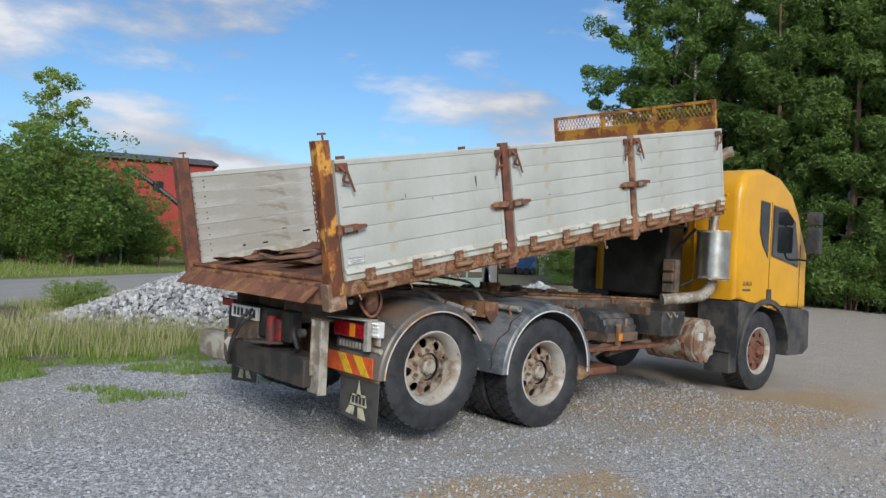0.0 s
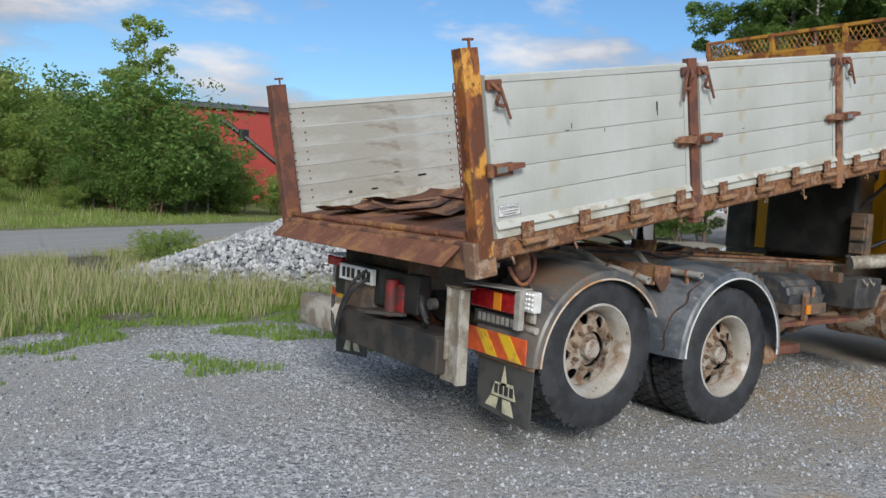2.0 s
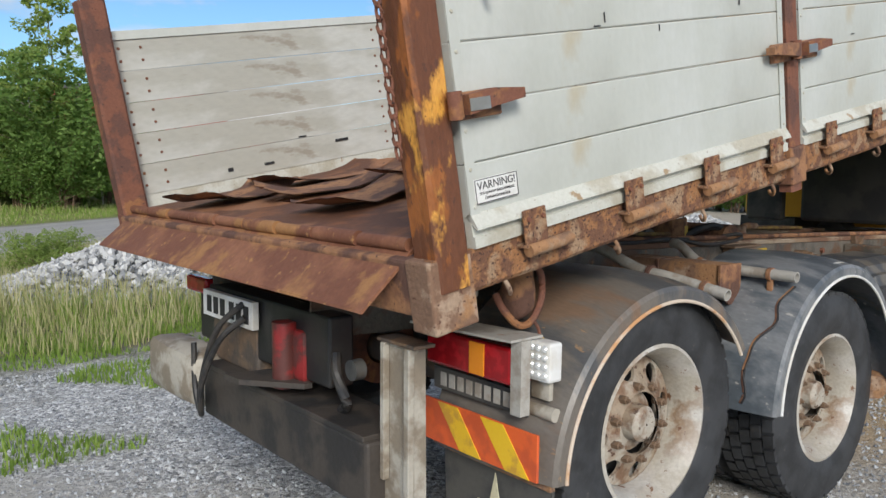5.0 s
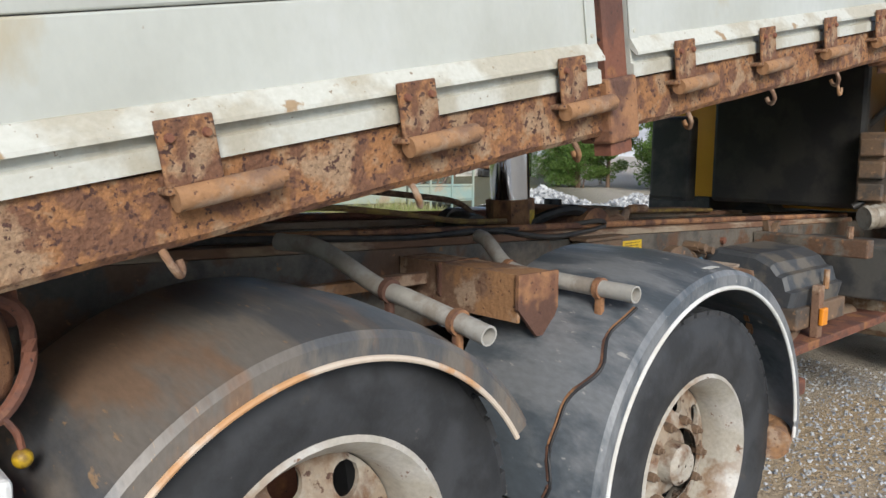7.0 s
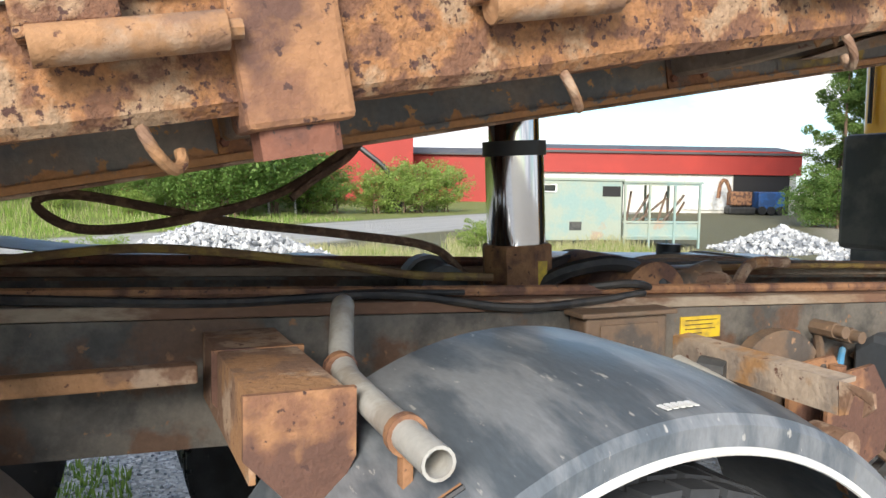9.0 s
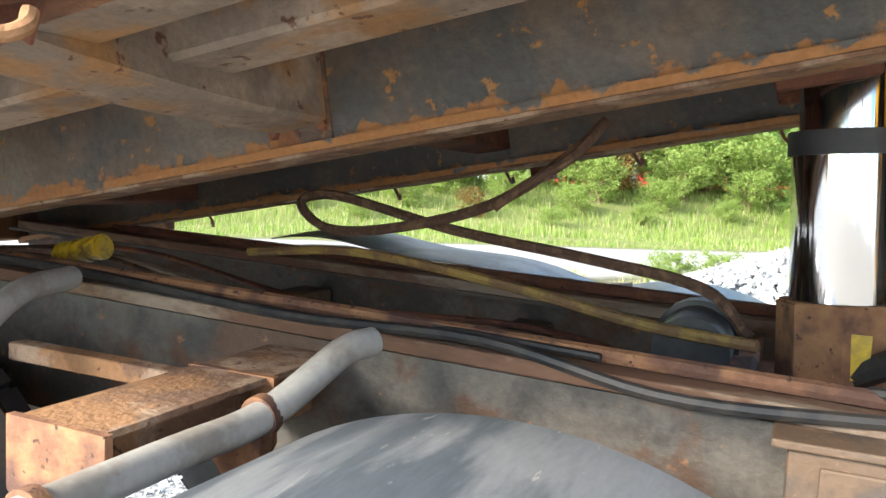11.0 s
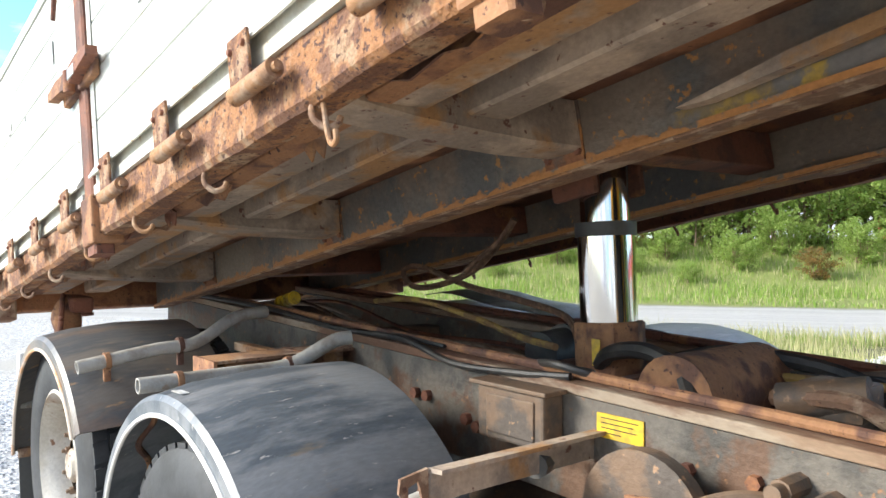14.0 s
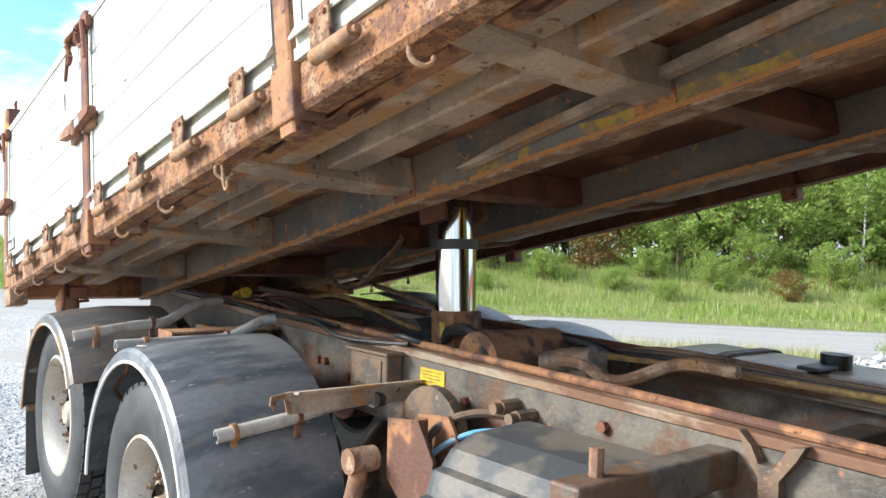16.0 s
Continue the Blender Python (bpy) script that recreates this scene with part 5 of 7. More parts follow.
bm = B()
box(bm, -1.03, -0.95, -0.88, 0.36, 0.505, 0.72, 0.012)
box(bm, -1.03, -0.80, -0.86, 0.34, 0.715, 0.735, 0.004)
rough_up(bm, 0.006, 4)
tpart("underrun_bar", bm, UNDERRUN, "black dented underrun bar")
bm = B()
prism(bm, [(-0.90, 1.03), (-1.02, 1.03), (-1.03, 0.47), (-0.83, 0.47), (-0.84, 0.54), (-0.885, 0.60)], "x", -0.96, -0.915)
tpart("bar_bracket", bm, DIRTY_WHITE, "pale dirty bracket of the underrun bar")
bm = B()
box(bm, -0.98, -0.90, -1.05, -0.86, 1.03, 1.042, 0.004)
tpart("bracket_cap", bm, GREASE)
bm = B()
box(bm, -0.985, -0.962, -1.03, -1.005, 0.47, 1.03, 0.003)
box(bm, -0.985, -0.962, -0.905, -0.885, 0.60, 1.03, 0.003)
tpart("bracket_flange", bm, DIRTY_WHITE, "folded flanges of the bracket")
bm = B()
box(bm, -1.08, -0.88, 0.34, 0.90, 0.52, 0.76, 0.05)
bmesh.ops.subdivide_edges(bm, edges=bm.edges[:], cuts=2)
rough_up(bm, 0.02, 4)
tpart("plastic_cover", bm, DIRTY_WHITE, "dirty white cracked plastic lamp cover", True)
hose("black_hose", [(-1.0, 0.02, 0.95), (-1.06, 0.12, 0.84), (-1.07, 0.24, 0.62), (-1.05, 0.30, 0.47), (-1.05, 0.36, 0.55), (-1.05, 0.38, 0.74)], 0.013, RUBBER)
hose("black_hose", [(-1.0, 0.0, 0.9), (-1.07, 0.08, 0.80), (-1.09, 0.20, 0.60), (-1.06, 0.27, 0.46), (-1.04, 0.33, 0.52)], 0.013, RUBBER)
for d in (-1, 1):
    def yy(a):
        return a * d
    lamp = new("tail_lamp")
    lamp.parent = truck
    lamp["label"] = "red tail lamp under a bent metal cover"
    bm = B()
    box(bm, -0.66, -0.56, min(yy(0.70), yy(1.12)), max(yy(0.70), yy(1.12)), 0.885, 1.005, 0.012)
    part("red_lens", bm, REDLENS, lamp, "cracked red lens")
    bm = B()
    box(bm, -0.664, -0.658, min(yy(0.93), yy(1.0)), max(yy(0.93), yy(1.0)), 0.893, 0.998, 0.001)
    part("amber_lens", bm, AMBER, lamp)
    bm = B()
    prism(bm, [(yy(0.66), 1.02), (yy(1.16), 1.035), (yy(1.16), 1.043), (yy(0.66), 1.028)], "x", -0.70, -0.56)
    rough_up(bm, 0.004, 5)
    part("cover", bm, PIPE_GREY, lamp, "bent pale metal cover")
    bm = B()
    prism(bm, [(yy(1.12), 1.03), (yy(1.165), 1.035), (yy(1.165), 0.80), (yy(1.12), 0.80)], "x", -0.66, -0.62)
    part("side_plate", bm, PIPE_GREY, lamp)
    bm = B()
    box(bm, -0.615, -0.605, min(yy(0.69), yy(1.15)), max(yy(0.69), yy(1.15)), 0.785, 0.865, 0.004)
    plate = part("name_strip", bm, BLACK_PL, lamp, "dark strip with worn lettering")
    for k in range(9):
        bm = B()
        y = 0.73 + k * 0.045
        box(bm, -0.6175, -0.6148, min(yy(y), yy(y + 0.03)), max(yy(y), yy(y + 0.03)), 0.80, 0.848)
        part("worn_bar", bm, PIPE_GREY, lamp)
    refl = new("marker_board")
    refl.parent = truck
    refl["label"] = "orange and yellow striped marker board"
    bm = B()
    box(bm, -0.635, -0.625, min(yy(0.60), yy(1.215)), max(yy(0.60), yy(1.215)), 0.60, 0.75, 0.002)
    part("board", bm, ORANGE, refl)
    for y in (0.80, 1.02):
        bm = B()
        prism(bm, [(yy(y + 0.06), 0.602), (yy(y + 0.165), 0.602), (yy(y + 0.045), 0.748), (yy(y - 0.06), 0.748)], "x", -0.6385, -0.6355)
        part("stripe", bm, YSTRIPE, refl, "yellow stripe")
    flap = new("mud_flap")
    flap.parent = truck
    flap["label"] = "black rubber mud flap with pale printed road mark"
    bm = B()
    prism(bm, [(yy(0.70), 0.60), (yy(1.225), 0.60), (yy(1.215), 0.20), (yy(0.72), 0.245)], "x", -0.572, -0.562)
    part("rubber", bm, BLACK_PL, flap)
    bm = B()
    box(bm, -0.584, -0.560, min(yy(0.68), yy(1.225)), max(yy(0.68), yy(1.225)), 0.56, 0.602, 0.003)
    part("clamp_strip", bm, RUST_PALE, flap, "rusty clamp strip")
    x0, x1 = -0.5755, -0.5718
    for poly in (((0.97, 0.545), (0.94, 0.42), (1.0, 0.42)), ((0.80, 0.27), (0.85, 0.335), (0.925, 0.335), (0.905, 0.265)), ((0.965, 0.335), (1.035, 0.335), (1.075, 0.245), (0.97, 0.25))):
        bm = B()
        prism(bm, [(yy(a), b) for a, b in poly], "x", x0, x1)
        part("print", bm, CREAM, flap)
    bm = B()
    prism(bm, [(yy(0.855), 0.345), (yy(1.085), 0.345), (yy(1.055), 0.44), (yy(0.885), 0.43)], "x", x0, x1)
    plate = part("print", bm, CREAM, flap)
    for k in range(4):
        bm = B()
        y = 0.885 + k * 0.048
        box(bm, x0 - 0.002, x0 + 0.0005, min(yy(y), yy(y + 0.034)), max(yy(y), yy(y + 0.034)), 0.362, 0.42)
        part("print_bar", bm, BLACK_PL, flap)
work = new("work_lamp")
work.parent = truck
work["label"] = "square white lamp with sixteen lenses"
bm = B()
box(bm, -0.60, -0.54, -1.225, -1.10, 0.905, 1.03, 0.01)
part("housing", bm, WHITE, work)
for i in range(4):
    for j in range(4):
        bm = B()
        c = Vector((-0.601, -1.205 + j * 0.028, 0.927 + i * 0.028))
        rod(bm, c, c + Vector((-0.006, 0, 0)), 0.012, 0.008, 10)
        part("lens", bm, GLASSY, work, smooth=True)
bm = B()
box(bm, -0.57, -0.55, -1.2, -1.12, 0.84, 0.905, 0.005)
rod(bm, (-0.56, -1.22, 0.80), (-0.56, -1.10, 0.80), 0.022, seg=14)
tpart("lamp_foot", bm, DIRTY_WHITE, smooth=True)
# pintle, plate, cross beam
bm = B()
box(bm, -0.96, -0.86, -0.55, 0.55, 0.80, 1.05, 0.01)
tpart("end_beam", bm, BLACK, "greasy rear cross beam")
bm = B()
box(bm, -0.98, -0.86, -0.40, -0.18, 0.78, 0.98, 0.03)
rod(bm, (-0.99, -0.29, 0.76), (-0.99, -0.29, 1.0), 0.045, seg=16)
tpart("tow_coupling", bm, COUPLING, "dark red tow coupling", True)
bm = B()
prism(bm, [(-1.14, -0.22), (-0.98, -0.42), (-0.95, -0.42), (-0.95, -0.14), (-0.98, -0.14), (-1.14, -0.10)], "z", 0.775, 0.795)
rough_up(bm, 0.012, 5)
tpart("coupling_jaw", bm, UNDERRUN, "bent dark jaw plate of the coupling")
bm = B()
tube(bm, [(-0.95, -0.58, 0.93), (-0.97, -0.62, 0.86), (-0.96, -0.66, 0.78), (-0.94, -0.60, 0.74)], 0.018, 8, 4)
tpart("air_hose", bm, RUBBER, "black air hose by the coupling", True)
bm = B()
rod(bm, (-0.93, -0.70, 0.90), (-0.97, -0.70, 0.90), 0.035, seg=16)
tpart("socket", bm, BLACK_PL, "round trailer socket", True)
# end light under the tail of the body
bm = B()
box(bm, -0.98, -0.93, 0.44, 0.66, 1.0, 1.07, 0.012)
tpart("rear_lamp", bm, REDLENS, "red rear lamp beside the number plate")
bm = B()
box(bm, -1.0, -0.97, -0.05, 0.42, 0.925, 1.035, 0.004)
plate = tpart("number_plate", bm, WHITE, "white number plate")
for k in range(6):
    bm = B()
    box(bm, -1.003, -0.9985, -0.02 + k * 0.066 + (0.02 if k > 2 else 0), 0.022 + k * 0.066 + (0.02 if k > 2 else 0), 0.945, 1.015)
    part("plate_bar", bm, INK, plate)
bm = B()
box(bm, -0.965, -0.86, -0.02, 0.40, 0.735, 0.92, 0.012)
tpart("plate_bracket", bm, GREASE, "greasy steel bracket under the number plate")
lock = new("tip_lock")
lock.parent = truck
lock["label"] = "rusty tipping lock claw with a chain link"
bm = B()
bmesh.ops.create_uvsphere(bm, u_segments=14, v_segments=10, radius=1.0)
for v in bm.verts:
    v.co = Vector((-0.545 + 0.056 * v.co.x, -1.03 + 0.062 * v.co.y, 1.165 + 0.10 * v.co.z))
rough_up(bm, 0.010, 14)
part("claw", bm, RUST, lock, "pitted rusty claw", smooth=True)
bm = B()
tube(bm, [(-0.60, -1.03, 1.27), (-0.49, -1.06, 1.24), (-0.475, -1.07, 1.15), (-0.515, -1.07, 1.075), (-0.575, -1.07, 1.06), (-0.625, -1.05, 1.11), (-0.635, -1.02, 1.16)], 0.012, 8, 5)
part("strap", bm, RUST_DARK, lock, "bent strap round the claw", smooth=True)
bm = B()
box(bm, -0.66, -0.47, -1.03, -0.93, 1.20, 1.27, 0.014)
rough_up(bm, 0.008, 9)
part("block", bm, RUST_DARK, lock)
bm = B()
tube(bm, [(-0.515, -1.075, 1.07), (-0.50, -1.08, 1.045), (-0.495, -1.085, 1.02)], 0.006, 6, 3)
part("link", bm, RUST_DARK, lock, smooth=True)
bm = B()
bmesh.ops.create_uvsphere(bm, u_segments=12, v_segments=8, radius=0.016, matrix=Matrix.Translation((-0.495, -1.085, 1.005)))
part("knob", bm, YBAND, lock, "small yellow knob", smooth=True)
knob = new("release_lever")
knob.parent = truck
bm = B()
rod(bm, (-0.70, -0.98, 1.165), (-0.60, -0.90, 1.18), 0.009, seg=8)
part("stem", bm, RUST_DARK, knob)
bm = B()
bmesh.ops.create_uvsphere(bm, u_segments=12, v_segments=8, radius=0.021, matrix=Matrix.Translation((-0.70, -0.98, 1.165)))
part("ball", bm, DIRTY_WHITE, knob, "grey ball knob", smooth=True)

# ---- behind the cab ----
bm = B()
box(bm, 4.22, 4.56, -0.60, 0.38, 1.16, 2.03, 0.03)
box(bm, 4.21, 4.57, -0.61, 0.39, 2.02, 2.05, 0.008)
tank = tpart("oil_tank", bm, BLACK, "tall black hydraulic oil tank")
bm = B()
rod(bm, (4.40, -0.1, 2.04), (4.40, -0.1, 2.18), 0.06, seg=20)
rod(bm, (4.40, -0.1, 2.16), (4.40, -0.1, 2.2), 0.075, seg=20)
part("filler", bm, BLACK, tank, smooth=True)
bm = B()
box(bm, 4.34, 4.5, 0.12, 0.28, 2.045, 2.08, 0.008)
part("lid", bm, BLACK_PL, tank)
muf = new("muffler")
muf.parent = truck
muf["label"] = "upright steel muffler with rusty stack"
bm = B()
rod(bm, (4.48, -1.05, 1.40), (4.48, -1.05, 1.99), 0.195, seg=36)
bmesh.ops.bevel(bm, geom=[e for e in bm.edges if any(len(f.verts) > 4 for f in e.link_faces)], offset=0.02, segments=3, affect="EDGES")
part("can", bm, STEEL, muf, "brushed steel can", smooth=True)
for z in (1.42, 1.96):
    bm = B()
    rod(bm, (4.48, -1.05, z), (4.48, -1.05, z + 0.025), 0.203, seg=36)
    part("strap", bm, PIPE_RUST, muf, smooth=True)
bm = B()
tube(bm, [(4.46, -1.05, 1.98), (4.46, -1.05, 2.4), (4.46, -1.04, 2.75), (4.48, -1.06, 2.86), (4.52, -1.13, 2.93), (4.55, -1.2, 2.95)], 0.06, 16, 4, True)
part("exhaust_pipe", bm, PIPE_RUST, muf, "heat-stained exhaust stack", smooth=True)
bm = B()
pts = smooth_line([(4.48, -1.05, 1.41), (4.46, -1.04, 1.30), (4.36, -0.98, 1.2), (4.15, -0.85, 1.16), (3.95, -0.72, 1.13)], 9)
for k in range(len(pts) - 1):
    rod(bm, pts[k], pts[k + 1], 0.072 if k % 2 else 0.064, 0.066 if k % 2 else 0.07, 16)
part("flex_pipe", bm, DIRTY_WHITE, muf, "wrapped flexible exhaust pipe", smooth=True)
for a, b in (((4.28, -0.92, 2.0), (4.30, -0.55, 1.62)), ((4.3, -0.9, 1.38), (4.1, -0.6, 1.18))):
    bm = B()
    rod(bm, a, b, 0.02, seg=10)
    tpart("muffler_stay", bm, BLACK, smooth=True)
bm = B()
box(bm, 4.12, 4.22, -0.78, -0.60, 1.18, 1.62, 0.012)
for k in range(3):
    box(bm, 4.085, 4.12, -0.76, -0.62, 1.22 + k * 0.13, 1.32 + k * 0.13, 0.01)
tpart("valve_block", bm, GREASE, "valve block with fittings")
bm = B()
box(bm, 4.2, 4.34, 0.55, 0.86, 1.15, 1.75, 0.03)
tpart("intake_box", bm, BLACK_PL, "black air intake duct")

DUSTY = mat("dusty_plastic", (0.055, 0.06, 0.066), 0.5, 0, (0.13, 0.118, 0.10), (0.50, 0.66), 5, 0.25, 60, 0.15, 40)
# boxes, tanks and gear on the right of the frame
drum = new("air_drum")
drum.parent = truck
drum["label"] = "rusty round tank with pale end"
bm = B()
rod(bm, (4.13, -0.5, 0.69), (4.13, -1.20, 0.69), 0.255, seg=36)
bmesh.ops.bevel(bm, geom=[e for e in bm.edges if any(len(f.verts) > 4 for f in e.link_faces)], offset=0.03, segments=3, affect="EDGES")
part("shell", bm, RIM_RUST, drum, smooth=True)
bm = B()
rod(bm, (4.13, -0.62, 0.69), (4.13, -0.66, 0.69), 0.262, seg=36)
part("strap", bm, RUST, drum, smooth=True)
bm = B()
rod(bm, (4.13, -1.05, 0.69), (4.13, -1.09, 0.69), 0.262, seg=36)
part("strap", bm, RUST, drum, smooth=True)
bm = B()
box(bm, 3.99, 4.06, -1.225, -1.19, 0.70, 0.79, 0.008)
part("side_lamp", bm, GLASSY, drum)
bm = B()
box(bm, 3.52, 3.98, -1.02, -0.44, 0.74, 1.02, 0.012)
tb = tpart("battery_box", bm, BLACK_PL, "grey steel box on the frame")
for x in (3.60, 3.72):
    bm = B()
    tube(bm, [(x, -1.025, 1.02), (x + 0.01, -1.05, 0.98), (x + 0.04, -1.05, 0.955), (x + 0.06, -1.045, 0.985)], 0.008, 8, 4)
    part("hook", bm, DIRTY_WHITE, tb, smooth=True)
bm = B()
rows = []
for x, k in ((2.66, 0.90), (2.675, 0.975), (2.70, 1.0), (3.16, 1.0), (3.185, 0.975), (3.20, 0.90)):
    rows.append([bm.verts.new((x, -0.68 + (y + 0.68) * k, 0.80 + (z - 0.80) * k)) for y, z in ((-0.46, 0.80), (-0.90, 0.80), (-0.915, 0.875), (-0.885, 0.882), (-0.865, 0.945), (-0.835, 0.952), (-0.80, 0.995), (-0.72, 1.03), (-0.52, 1.04), (-0.46, 1.0))])
for a, b in zip(rows, rows[1:]):
    for k in range(10):
        bm.faces.new((a[k], a[(k + 1) % 10], b[(k + 1) % 10], b[k]))
bm.faces.new(rows[0])
bm.faces.new(list(reversed(rows[-1])))
tpart("stepped_cover", bm, DUSTY, "dusty black stepped plastic cover")
bm = B()
box(bm, 2.66, 3.2, -0.925, -0.44, 0.70, 0.80, 0.008)
tpart("cover_tray", bm, GREASE, "mud-caked steel tray under the cover")
bm = B()
box(bm, 3.23, 3.31, -1.0, -0.425, 0.985, 1.075, 0.008)
tpart("step_arm", bm, RAIL, "grey square arm from the frame")
bm = B()
prism(bm, [(3.33, 1.13), (3.36, 1.10), (3.38, 1.06), (3.42, 1.06), (3.45, 1.11), (3.49, 1.12), (3.47, 1.085), (3.43, 1.03), (3.43, 0.97), (3.38, 0.97), (3.38, 1.03), (3.345, 1.075)], "y", -0.455, -0.425)
tpart("forked_bracket", bm, GREASE, "small forked bracket on the frame rail")
bm = B()
rod(bm, (2.98, -0.915, 0.86), (2.98, -0.915, 0.95), 0.014, seg=8)
tpart("stud", bm, RUST_PALE)
bm = B()
rod(bm, (3.27, -0.90, 1.07), (3.27, -0.90, 1.135), 0.016, seg=8)
tpart("stud", bm, RUST_PALE)
# brake gear between the second guard and the cover
bm = B()
rod(bm, (2.27, -0.52, 0.92), (2.27, -0.56, 0.92), 0.16, seg=32)
tpart("backing_plate", bm, GREASE, "greasy round plate", True)
bm = B()
for y in (-0.60, -0.72):
    prism(bm, [(2.26, 0.99), (2.42, 1.01), (2.50, 0.90), (2.48, 0.78), (2.36, 0.72), (2.26, 0.80)], "y", y, y + 0.012)
tpart("brake_bracket", bm, RUST, "rusty twin plate bracket")
bm = B()
rod(bm, (2.38, -0.66, 0.70), (2.36, -0.66, 0.93), 0.042, 0.036, 16)
rod(bm, (2.36, -0.66, 0.93), (2.36, -0.66, 1.0), 0.022, seg=12)
tpart("shock_absorber", bm, RUST, smooth=True)
bm = B()
tube(bm, [(2.14, -0.82, 0.52), (2.18, -0.80, 0.70), (2.20, -0.78, 0.84)], 0.03, 12, 4)
rod(bm, (2.20, -0.83, 0.85), (2.20, -0.73, 0.85), 0.042, seg=16)
tpart("slack_arm", bm, RUST_PALE, "pale rusty lever", True)
hose("blue_hose", [(2.62, -0.47, 1.02), (2.50, -0.56, 1.0), (2.40, -0.64, 0.92), (2.36, -0.70, 0.80), (2.42, -0.74, 0.66)], 0.010, BLUEHOSE, "faded blue air hose")
hose("grey_hose", [(2.55, -0.44, 1.05), (2.46, -0.52, 1.05), (2.38, -0.6, 1.0), (2.34, -0.66, 0.9)], 0.014, GREASE)
for x, z in ((2.55, 1.05), (2.62, 1.03)):
    bm = B()
    rod(bm, (x, -0.42, z), (x, -0.50, z), 0.024, seg=8)
    rod(bm, (x, -0.50, z), (x, -0.53, z), 0.018, seg=12)
    tpart("fitting", bm, GREASE, smooth=True)
for k, (x, z) in enumerate(((2.4, 0.62), (2.75, 0.58), (3.1, 0.6))):
    bm = B()
    rod(bm, (x, -0.95 + 0.1 * k, z), (x + 0.5, -0.8, z + 0.05), 0.045, seg=14)
    tpart("lower_pipe", bm, GREASE, smooth=True)
bm = B()
box(bm, 2.1, 3.7, -0.98, -0.72, 0.62, 0.66, 0.006)
box(bm, 2.15, 2.9, -0.9, -0.5, 0.36, 0.44, 0.02)
rough_up(bm, 0.02, 3)
tpart("side_tray", bm, RUST_DARK, "bent greasy tray under the frame")
bm = B()
rod(bm, (1.86, -1.2, 0.47), (1.98, -1.16, 0.47), 0.06, seg=16)
box(bm, 1.90, 2.06, -1.18, -1.08, 0.44, 0.53, 0.02)
tpart("guard_foot", bm, RUST_PALE, "rusty guard foot", True)
for k in range(6):
    hose("cable", [(2.1 + 0.2 * k, -0.44, 1.0), (2.3 + 0.2 * k, -0.6 - 0.03 * k, 0.82), (2.55 + 0.2 * k, -0.62, 0.7), (2.9 + 0.15 * k, -0.5, 0.78)], 0.011, (RUBBER, GREASE)[k % 2])
bm = B()
box(bm, 2.78, 2.83, -0.97, -0.93, 0.66, 0.90, 0.006)
tpart("marker_stay", bm, RUST_PALE)
bm = B()
box(bm, 2.775, 2.835, -0.99, -0.97, 0.72, 0.80, 0.006)
tpart("side_marker", bm, AMBER, "amber side marker lamp")
# fuel tank on the far side
def tank_outline(grow):
    pts = []
    for cy, cz, a0 in ((0.70, 0.98, 180), (1.0, 0.98, 90), (1.0, 0.68, 0), (0.70, 0.68, -90)):
        pts += [(cy + (0.18 + grow) * math.cos(radians(a0 - k * 15)), cz + (0.18 + grow) * math.sin(radians(a0 - k * 15))) for k in range(7)]
    return pts


bm = B()
rows = []
for x, g in ((2.3, -0.05), (2.312, -0.02), (2.34, 0.0), (2.8, 0.0), (3.2, 0.0), (3.66, 0.0), (3.688, -0.02), (3.70, -0.05)):
    rows.append([bm.verts.new((x, y, z + 0.004 * noise.noise(Vector((x * 3, y * 3, z * 3))))) for y, z in tank_outline(g)])
for a, b in zip(rows, rows[1:]):
    for k in range(28):
        bm.faces.new((a[k], a[(k + 1) % 28], b[(k + 1) % 28], b[k]))
bm.faces.new(rows[0])
bm.faces.new(list(reversed(rows[-1])))
ft = tpart("fuel_tank", bm, TANK, "dirty fuel tank with steel straps", True, NOSE @ pose(0.05, -0.03, 0.03))
for x in (2.55, 3.3):
    bm = B()
    inner, outer = tank_outline(0.002)[1:16], tank_outline(0.010)[1:16]
    prism(bm, outer + inner[::-1], "x", x, x + 0.05)
    part("strap", bm, RAIL, ft)
bm = B()
rod(bm, (2.95, 0.80, 1.15), (2.95, 0.80, 1.215), 0.055, seg=20)
part("filler_cap", bm, BLACK, ft, smooth=True)
bm = B()
box(bm, 2.90, 2.98, 0.60, 0.80, 1.165, 1.18, 0.004)
part("cap_chain_bar", bm, BLACK_PL, ft)
# bent tread plate over the far guard
TREAD_PLATE = mat("tread_plate", (0.30, 0.305, 0.31), 0.42, 0.4, (0.20, 0.195, 0.19), (0.46, 0.64), 6, 0.3, 60, 0.1, 40)


def plate_height(x):
    return 1.245 - 0.10 * abs((x - 0.25) / 0.8) ** 1.8 + 0.012 * math.sin(x * 9)


bm = B()
n = 14
top, low = [], []
for k in range(n + 1):
    x = 0.02 + 1.05 * k / n
    top.append([bm.verts.new((x, y, plate_height(x) - d)) for y, d in ((0.60, 0.0), (0.80, -0.012), (1.02, 0.0))])
    low.append([bm.verts.new((x, y, plate_height(x) - d - 0.004)) for y, d in ((0.60, 0.0), (0.80, -0.012), (1.02, 0.0))])
for k in range(n):
    for m in range(2):
        bm.faces.new((top[k][m], top[k + 1][m], top[k + 1][m + 1], top[k][m + 1]))
        bm.faces.new((low[k][m + 1], low[k + 1][m + 1], low[k + 1][m], low[k][m]))
    bm.faces.new((top[k][0], low[k][0], low[k + 1][0], top[k + 1][0]))
    bm.faces.new((top[k][2], top[k + 1][2], low[k + 1][2], low[k][2]))
